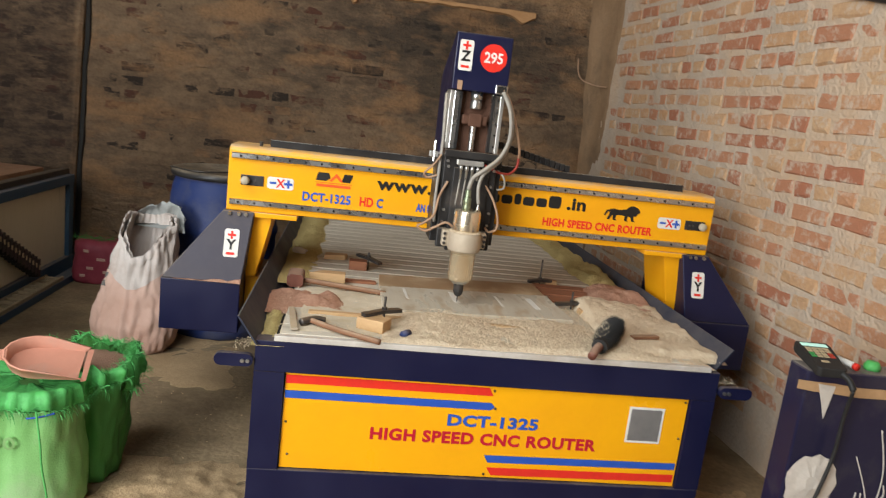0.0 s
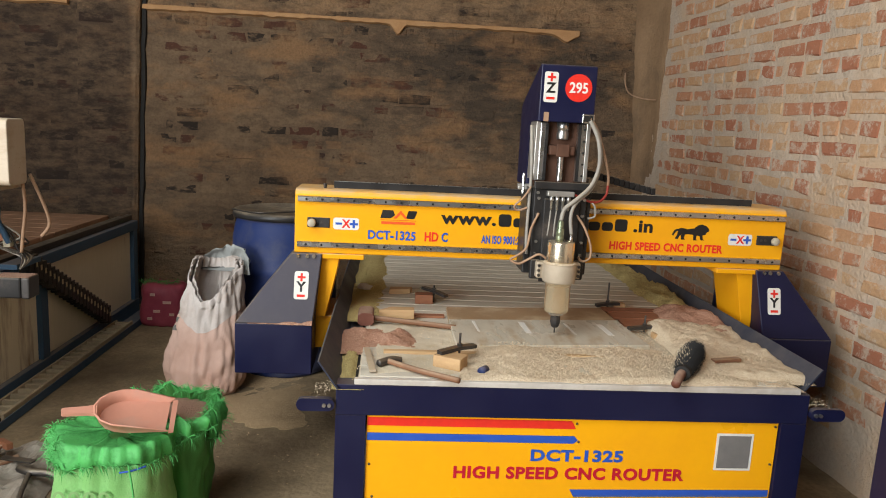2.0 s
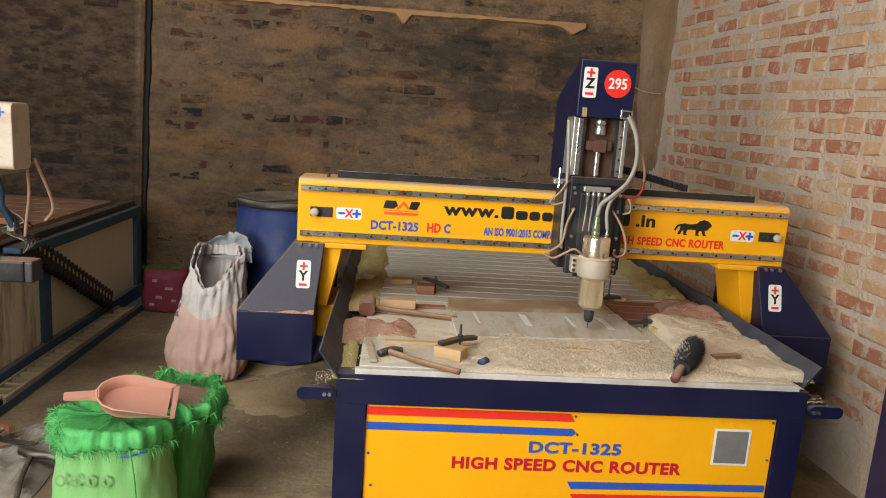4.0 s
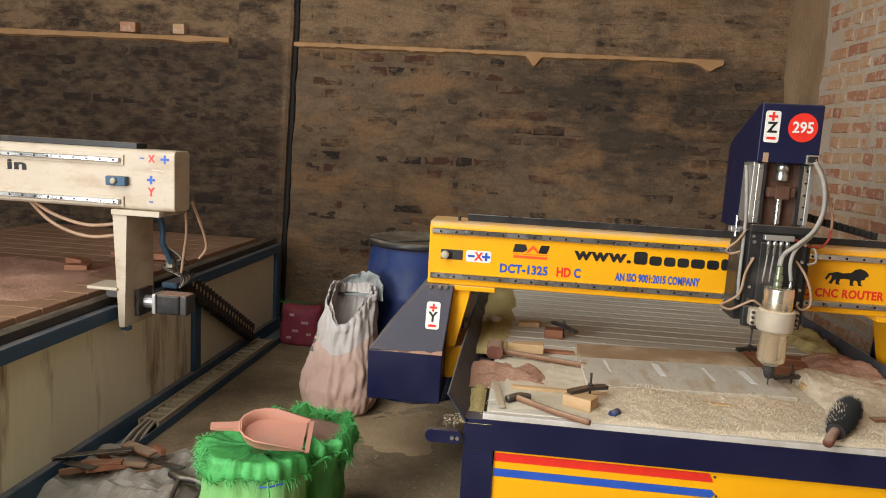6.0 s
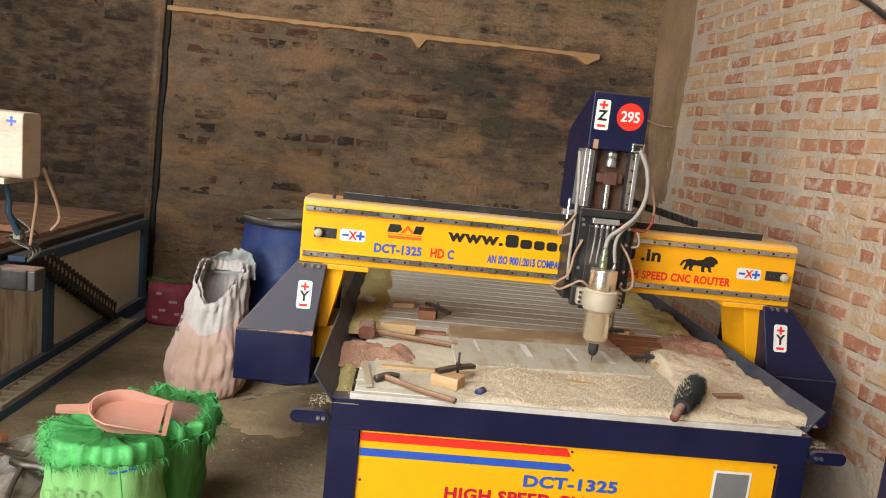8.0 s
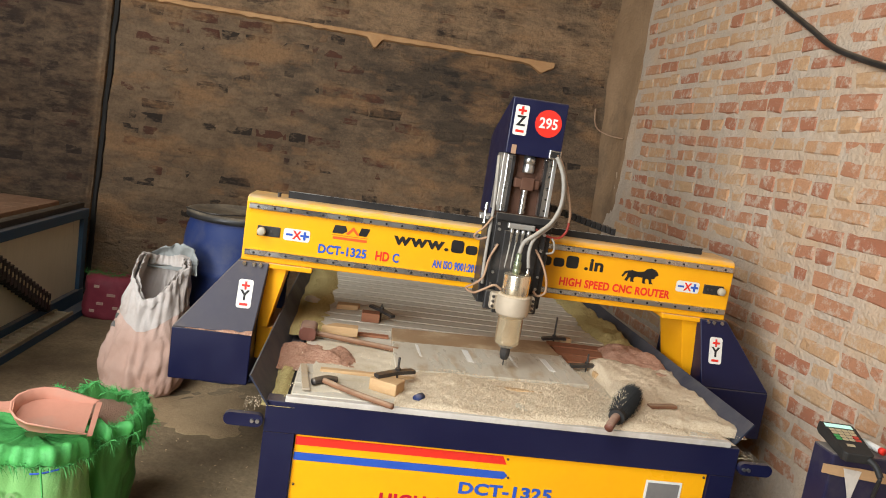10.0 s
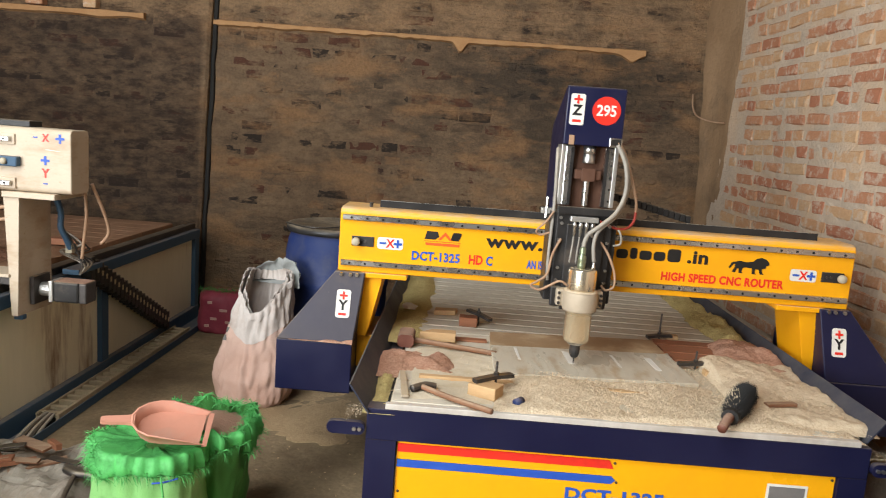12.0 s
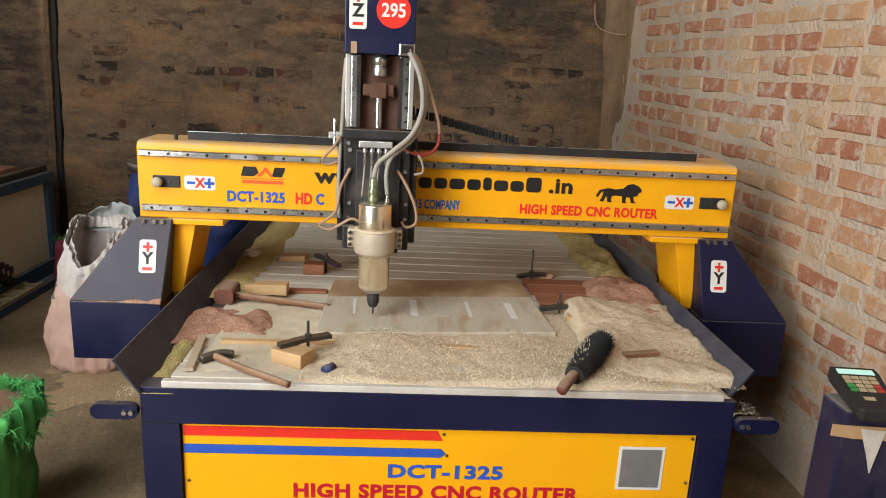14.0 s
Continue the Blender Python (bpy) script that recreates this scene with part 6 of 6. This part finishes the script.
# the older machine along the left
def old_router():
    X1 = -2.45
    t = thing("old_cnc_router", (-3.4, 1.6, 0), "older cream and blue gantry cnc router", "machine")
    x0, y0, y1 = -4.35, -0.55, 2.88
    for xa, xb in ((x0, x0 + 0.09), (X1 - 0.09, X1)):
        part("floor_beam", box(xa, xb, y0, y1, 0.0, 0.10, 0.004), M["blue_steel"], t)
        part("top_beam", box(xa, xb, y0, y1, 0.585, 0.645, 0.004), M["blue_steel"], t)
        for y in (y0, 1.55, y1 - 0.07):
            part("post", box(xa + 0.01, xb - 0.004, y, y + 0.07, 0.10, 0.585, 0.003), M["blue_steel"], t)
    for ya, yb in ((y0 + 0.072, 1.548), (1.622, y1 - 0.072)):
        part("side_panel", box(X1 - 0.04, X1 - 0.03, ya, yb, 0.101, 0.584), M["cream_panel"], t, "stained cream side panel")
    part("end_panel", box(x0 + 0.09, X1 - 0.09, y1 - 0.03, y1 - 0.02, 0.10, 0.585), M["cream_panel"], t)
    part("slide_rail", box(X1 - 0.075, X1 - 0.035, y0, y1, 0.646, 0.682, 0.004), M["iron"], t, "dull dark slide rail")
    part("rail_step", box(X1 - 0.13, X1 - 0.08, y0, y1, 0.646, 0.668, 0.003), M["black"], t)
    for k in range(22):
        ya = y0 + 0.15 * k
        part("table_plank", box(x0 + 0.14, X1 - 0.14, ya + 0.003, ya + 0.146, 0.646, 0.690, 0.003), M["old_plank"], t)
    # gantry
    by0, by1, bz0, bz1, bx1 = 0.75, 0.885, 1.085, 1.343, -2.20
    beam = part("gantry_beam", prism(rounded(by0, by1, bz0, bz1, 0.020, 3), "x", x0 - 0.15, bx1, 0.004), M["white_machine"], t, "cream painted gantry beam")
    for za, zb in ((1.283, 1.303), (1.108, 1.128)):
        part("rail_bed", box(x0 - 0.1, -2.425, by0 - 0.008, by0 + 0.001, za - 0.012, zb + 0.012, 0.002), M["white_machine"], beam)
        part("linear_rail", box(x0 - 0.1, -2.438, by0 - 0.024, by0 - 0.0085, za, zb, 0.003), M["steel"], beam)
        for k in range(30):
            x = -2.46 - 0.06 * k
            # screw holes as near-black discs, their shade in the colour
            part("rail_screw", rod((x, by0 - 0.0255, (za + zb) / 2), (x, by0 - 0.020, (za + zb) / 2), 0.0046, n=8), M["hole"], beam)
    part("black_tray", box(x0 - 0.1, -2.385, by0 + 0.03, by1 - 0.02, bz1 + 0.0005, bz1 + 0.024, 0.002), M["black"], t)
    part("limit_block", box(-2.494, -2.405, by0 - 0.030, by0 + 0.001, 1.186, 1.226, 0.004), M["blue_steel"], beam)
    part("limit_knob", lathe_y(-2.455, 1.206, ((0.012, by0 - 0.030), (0.014, by0 - 0.036), (0.010, by0 - 0.044))), M["knob"], beam, "", True)
    y = by0 - 0.0005
    cross_sign(-2.243, 1.306, 0.018, 0.0045, y, "blue", beam)
    lettering("X", -2.317, -2.287, 1.291, 1.322, y, M["red"], beam, 0.04)
    part("minus_sign", prism([(-2.352, 1.304), (-2.334, 1.304), (-2.334, 1.309), (-2.352, 1.309)], "y", y - 0.0016, y), M["blue"], beam)
    cross_sign(-2.304, 1.217, 0.018, 0.005, y, "blue", beam)
    lettering("Y", -2.320, -2.288, 1.148, 1.185, y, M["red"], beam, 0.04)
    part("minus_sign", prism([(-2.313, 1.122), (-2.295, 1.122), (-2.295, 1.127), (-2.313, 1.127)], "y", y - 0.0016, y), M["blue"], beam)
    part("scratch", prism([(-2.30, 1.262), (-2.245, 1.258), (-2.245, 1.256), (-2.30, 1.259)], "y", y - 0.001, y), M["white"], beam)
    lettering("in", -2.965, -2.875, 1.225, 1.268, y, M["black_print"], beam, 0.05)
    part("beam_foot", box(-2.482, -2.262, by0 - 0.012, by1 + 0.10, 1.060, 1.084, 0.003), M["white_machine"], t)
    # arm down to the slide, wide behind and narrow in front
    bm = loft([[Vector((x, yy, z)) for x, yy in ((-2.458 - d, by0 + 0.002), (-2.432 + 0.6 * d, by0 + 0.002), (-2.425, by0 + 0.23), (-2.455, by0 + 0.23))] for z, d in ((0.565, 0.0), (0.60, 0.002), (1.059, 0.024))])
    part("arm", bm, M["white_machine"], t, "cream steel gantry arm")
    part("arm_foot", box(-2.462, -2.425, by0 + 0.02, by0 + 0.05, 0.545, 0.564, 0.002), M["blue_steel"], t)
    part("foot_shelf", box(-2.60, -2.46, by0 - 0.01, by0 + 0.13, 0.728, 0.742, 0.003), M["white_machine"], t)
    part("shelf_block", box(-2.53, -2.47, by0 + 0.02, by0 + 0.12, 0.690, 0.727, 0.003), M["iron"], t)
    # motor and its bracket
    ym = by0 + 0.13
    part("motor_plate", box(-2.424, -2.405, ym - 0.06, ym + 0.06, 0.600, 0.720, 0.003), M["iron"], t)
    part("motor_neck", rod((-2.404, ym, 0.658), (-2.355, ym, 0.658), 0.030, n=16), M["alu"], t)
    part("motor_flange", box(-2.354, -2.335, ym - 0.045, ym + 0.045, 0.612, 0.704, 0.004), M["alu"], t)
    part("motor", box(-2.334, -2.225, ym - 0.043, ym + 0.043, 0.614, 0.702, 0.008), M["black"], t, "black stepper motor")
    part("motor_cap", box(-2.224, -2.190, ym - 0.043, ym + 0.043, 0.614, 0.702, 0.006), M["iron"], t)
    part("motor_dust", box(-2.33, -2.195, ym - 0.040, ym + 0.040, 0.7025, 0.7045), M["sack_fill"], t)
    part("wire_bundle", hose([(-2.38, by1 + 0.05, 1.07), (-2.365, by1 + 0.07, 0.98), (-2.36, by1 + 0.06, 0.92), (-2.35, by1 + 0.08, 0.87), (-2.34, by1 + 0.10, 0.82)], 0.013, 8), M["blue_steel"], t, "", True)
    for k in range(7):
        part("loose_wire", hose([(-2.35, by1 + 0.08, 0.90), (-2.33 + 0.03 * math.sin(k * 2), by1 + 0.10 + 0.02 * k, 0.85 - 0.01 * k), (-2.36 + 0.04 * math.cos(k * 3), by1 + 0.12, 0.80), (-2.30, by1 + 0.12 + 0.015 * k, 0.745), (-2.29, by1 + 0.08, 0.71)], 0.004, 6), M["cable"] if k % 2 else M["iron"], t, "", True)
    part("wire_connector", box(-2.36, -2.33, by1 + 0.09, by1 + 0.13, 0.80, 0.84, 0.003), M["knob"], t)
    part("tan_hose", hose([(-2.23, by1 + 0.02, 1.09), (-2.24, by1 + 0.05, 0.98), (-2.27, by1 + 0.08, 0.86), (-2.29, by1 + 0.10, 0.78)], 0.007, 8), M["tan_cable"], t, "tan hose", True)
    part("tan_hose", hose([(-2.205, by1 + 0.03, 1.12), (-2.18, by1 + 0.09, 0.98), (-2.18, by1 + 0.12, 0.90), (-2.21, by1 + 0.11, 0.85)], 0.007, 8), M["tan_cable"], t, "", True)
    for d in (0.0, 0.05):
        part("hanging_hose", hose([(-2.46, by0 + 0.06, 1.02 - d), (-2.62, by0 + 0.04, 1.00 - d), (-2.80, by0 + 0.05, 1.04 - d * 0.8), (-2.96, by0 + 0.08, 1.12)], 0.008, 8), M["tan_cable"], t, "tan hose hanging below the beam", True)
    # drag chain: sloping run, then flat run on the floor
    bm = bmesh.new()
    for k in range(22):
        f = k / 21
        yy, z = 1.36 + 0.88 * f, 0.66 - 0.50 * f
        box(-2.449, -2.395, yy - 0.019, yy + 0.019, z - 0.058, z + 0.050, 0.003, bm=bm, m=None)
    part("drag_chain", bm, M["black"], t, "black drag chain sloping to the floor")
    for k in range(22):
        f = k / 21
        yy, z = 1.36 + 0.88 * f, 0.66 - 0.50 * f
        part("chain_pin", box(-2.394, -2.391, yy - 0.006, yy + 0.006, z - 0.013, z + 0.013), M["key_tan"], t)
    part("chain_bracket", box(-2.449, -2.37, 1.18, 1.40, 0.655, 0.680, 0.002), M["blue_steel"], t)
    part("chain_tray", prism([(-2.449, 0.012), (-2.33, 0.012), (-2.33, 0.045), (-2.325, 0.045), (-2.325, 0.003), (-2.449, 0.003)], "y", 0.6, 2.86), M["blue_steel"], t)
    # added black strip that makes the gaps between links look shaded
    part("chain_bed", box(-2.445, -2.335, 0.90, 2.50, 0.0125, 0.020), M["rubber"], t)
    for side in (-2.446, -2.352):
        part("chain_side", box(side, side + 0.014, 0.95, 2.45, 0.014, 0.060, 0.002), M["chain_dust"], t)
    for k in range(22):
        yy = 0.97 + 0.068 * k
        part("chain_link", box(-2.431, -2.353, yy, yy + 0.020, 0.034, 0.0595, 0.003), M["chain_dust"], t)
    for k in range(5):
        part("tray_cable", hose([(-2.41 + 0.008 * k, 1.0, 0.05), (-2.40 + 0.012 * k, 0.85, 0.055 - 0.004 * k), (-2.41 + 0.02 * k, 0.72, 0.02), (-2.46 + 0.022 * k, 0.60, 0.016)], 0.008, 6), M["iron"] if k % 2 else M["cable"], t, "", True)
    moved = ("gantry_beam", "black_tray", "beam_foot", "arm", "arm_foot", "motor", "motor_plate", "motor_neck", "motor_flange", "motor_cap", "motor_dust", "wire_bundle",
             "loose_wire", "wire_connector", "tan_hose", "hanging_hose", "foot_shelf", "shelf_block")
    for ob in t.children:
        if ob.name.split(".")[0] in moved:
            ob.location.x += 0.045
    t.location += Vector((0.03, 0.06, 0))
    t.rotation_euler.z = radians(-1.2)
    # wood dust and blocks on its bed
    structure("red_sawdust", heap(-4.0, -2.66, 0.55, 1.55, 0.690, 0.03, 0.03, 0.15, 41.0), M["sawdust_red"], "reddish sawdust on the older machine's table", "sawdust", True, "stuff")
    for k, (x, yy, a, w) in enumerate(((-2.88, 1.24, 0.2, 0.11), (-2.98, 1.40, -0.4, 0.13), (-2.78, 1.70, 0.1, 0.35))):
        q = thing("wood_block", (x, yy, 0.70), "red-brown wood offcut on the older machine's table", "wood block", "offcuts on the older machine")
        part("block_body", box(-w / 2, w / 2, -0.03, 0.03, 0.700, 0.735, 0.003, m=Matrix.Translation((x, yy, 0)) @ Matrix.Rotation(a, 4, "Z")), M["wood_red"], q)


# control cabinet at the right wall
def control_cabinet():
    x0, x1, y0, y1, z1 = 0.755, 1.27, -0.33, -0.24, 0.762
    t = thing("control_cabinet", ((x0 + x1) / 2, y0, 0), "navy control cabinet with torn wrapping film and tape", "cabinet")
    part("cabinet_body", box(x0, x1, y0, y1, 0.02, z1, 0.006), M["cabinet"], t)
    part("plinth", box(x0 + 0.02, x1 - 0.02, y0 + 0.02, y1, 0.0, 0.02), M["black"], t)
    rnd = random.Random(4)
    # torn film patches and creases on the front
    for cxp, czp, r, k in ((0.835, 0.42, 0.085, 1), (0.86, 0.32, 0.06, 2)):
        bm = bmesh.new()
        n = 22
        rings = []
        for q, lift in ((0.25, 0.012), (0.6, 0.006), (1.0, 0.003)):
            rings.append([Vector((cxp + r * q * math.cos(2 * math.pi * i / n) * (1 + 0.35 * wob((i, k, 0), 0.5, k)), y0 - lift - 0.004 * abs(wob((i * 1.0, q, 0), 1.3, k)), czp + r * q * math.sin(2 * math.pi * i / n) * (1 + 0.3 * wob((i, k, 3), 0.6, k)))) for i in range(n)])
        part("torn_film", loft(rings, True, False, bm=bm), M["film"], t, "torn clear wrapping film")
    for k in range(9):
        xa, za = rnd.uniform(0.95, 1.20), rnd.uniform(0.35, 0.74)
        xb, zb = xa + rnd.uniform(-0.15, 0.1), za - rnd.uniform(0.05, 0.32)
        part("film_crease", hose([(xa, y0 - 0.002, za), ((xa + xb) / 2 + 0.02, y0 - 0.004, (za + zb) / 2), (xb, y0 - 0.002, zb)], 0.0022, 5), M["film"], t, "", True)
    part("tape", loft([[Vector((x, y0 - 0.002, z + 0.012 * wob((x, 0, 0), 20, 1))), Vector((x, y0 - 0.004, z + 0.012 * wob((x, 0, 0), 20, 1))), Vector((x, y0 - 0.004, z - 0.03)), Vector((x, y0 - 0.002, z - 0.03))] for x, z in ((0.728, 0.737), (0.78, 0.730), (0.84, 0.727), (0.92, 0.720), (1.02, 0.720), (1.15, 0.725))]), M["tape"], t, "torn brown tape")
    part("hanging_film", prism([(0.79, 0.725), (0.845, 0.72), (0.838, 0.68), (0.828, 0.62), (0.815, 0.66)], "y", y0 - 0.006, y0 - 0.003), M["film"], t)
    # hand controller on top
    t = thing("hand_controller", (0.77, -0.26, z1), "black hand controller with a lit green display", "controller")
    m = Matrix.Translation((0.815, -0.285, z1 + 0.022)) @ Matrix.Scale(0.9, 4) @ Euler((radians(10), radians(-2), radians(-10))).to_matrix().to_4x4()
    bm = prism([(-0.052, 0.085), (0.052, 0.085), (0.056, 0.06), (0.046, -0.03), (0.046, -0.085), (0.036, -0.095), (-0.036, -0.095), (-0.046, -0.085), (-0.046, -0.03), (-0.056, 0.06)], "z", -0.016, 0.016, 0.004)
    bmesh.ops.transform(bm, matrix=m, verts=bm.verts)
    part("controller_body", bm, M["rubber"], t)
    part("display", box(-0.042, 0.042, 0.052, 0.072, 0.0155, 0.0175, m=m), M["lcd"], t, "lit pale green display")
    for r in range(4):
        for c in range(4):
            part("key", box(-0.038 + 0.0195 * c, -0.022 + 0.0195 * c, 0.030 - 0.017 * r, 0.041 - 0.017 * r, 0.0155, 0.0185, m=m), M["key_red" if (r, c) in ((3, 3), (2, 3)) else "key_green" if c == 0 and r > 1 else "key_tan"], t)
    part("badge", box(-0.020, 0.004, -0.055, -0.042, 0.0155, 0.017, m=m), M["key_tan"], t)
    p = m @ Vector((0.03, -0.09, 0))
    part("strain_relief", hose([p, p + Vector((0.012, -0.018, -0.012)), p + Vector((0.018, -0.035, -0.035))], 0.009, 10), M["rubber"], t, "", True)
    q = p + Vector((0.018, -0.035, -0.035))
    part("controller_cable", hose([q, (0.862, -0.372, 0.64), (0.868, -0.36, 0.52), (0.845, -0.36, 0.40), (0.80, -0.365, 0.26), (0.74, -0.39, 0.12), (0.68, -0.42, 0.02)], 0.0055, 8), M["rubber"], t, "", True)
    t = thing("marker_pen", (0.93, -0.27, z1), "white marker pen with a red band", "pen")
    part("pen_body", rod((0.915, -0.30, z1 + 0.012), (0.905, -0.24, z1 + 0.012), 0.010, n=14), M["white"], t, "", True)
    part("pen_band", rod((0.917, -0.312, z1 + 0.012), (0.9152, -0.301, z1 + 0.012), 0.0105, n=14), M["red"], t, "", True)
    t = thing("bottle_cap", (0.985, -0.28, z1), "small green plastic cap on the cabinet", "cap")
    part("cap_body", lathe(0.985, -0.285, ((0.022, z1 + 0.0005), (0.024, z1 + 0.012), (0.016, z1 + 0.026)), 16), M["green_rim"], t, "", True)


def wall_cables():
    t = thing("wall_cable", (1.26, 1.0, 2.2), "dark sagging power cable along the brick wall", "cable")
    part("cable_run", hose([(1.195, 1.75, 2.56), (1.205, 1.31, 2.325), (1.215, 1.02, 2.17), (1.225, 0.735, 2.03), (1.26, 0.2, 1.90), (1.28, -0.6, 1.86)], 0.013, 8), M["iron"], t, "", True)
    t = thing("wall_wire", (0.9, 3.1, 1.6), "thin brown wire hanging in the corner of the walls", "wire")
    part("wire_run", hose([(0.975, BACK - 0.035, 1.83), (0.978, BACK - 0.05, 1.75), (0.995, BACK - 0.09, 1.69), (1.03, 2.98, 1.66), (1.08, 2.92, 1.645), (1.13, 2.86, 1.64)], 0.005, 6), M["tan_cable"], t, "", True)


floor()
room_shell()
wall_e, wall_n, wall_dir, wall_out = walls()
loose_bricks()
router = cnc_router()
head = router_head(router)
bed_dust()
bed_things()
old_router()
white_sack()
green_sacks()
dustpan()
drum()
maroon_sack()
floor_clutter()
control_cabinet()
wall_cables()
# bricks last
wall_bricks(wall_e, M["brick"], RW0 - wall_dir * 0.3, wall_dir, wall_out, (RW1 - RW0).length - 0.03, 0.0, 2.9, 0.005, 21, lambda s, z: 0.9 < s < 3.3 and 0.75 < z < 2.15, lambda s, z: z < 0.3 + 0.25 * wob((s, 0, 0), 2, 9))
wall_bricks(wall_n, M["sooty_brick"], Vector((-2.40, BACK, 0)), Vector((1, 0, 0)), Vector((0, -1, 0)), 3.47, 0.0, 2.9, 0.002, 22, lambda s, z: 1.29 < z < 2.13)
wall_bricks(wall_n, M["sooty_brick"], Vector((-5.2, 3.125, 0)), Vector((1, 0, 0)), Vector((0, -1, 0)), 2.33, 0.6, 2.9, 0.004, 23, lambda s, z: False)
wall_bricks(wall_n, M["sooty_brick"], Vector((-2.85, 3.075, 0)), Vector((1, 0, 0)), Vector((0, -1, 0)), 0.37, 0.6, 2.9, 0.004, 24, lambda s, z: False)


def motions():
    track = ((0.0, -0.150), (1.0, -0.097), (1.5, -0.078), (2.0, -0.055), (4.5, 0.095), (5.0, 0.118), (5.5, 0.158), (6.0, 0.206), (6.5, 0.201), (7.0, 0.160), (7.5, 0.119), (8.0, 0.081), (8.5, 0.057), (11.0, -0.085), (11.5, -0.112), (12.0, -0.143), (12.5, -0.143), (13.0, -0.203), (13.5, -0.250), (14.0, -0.270))
    walk(head, [(s, pose(x - CX, 0, 0)) for s, x in track])


motions()
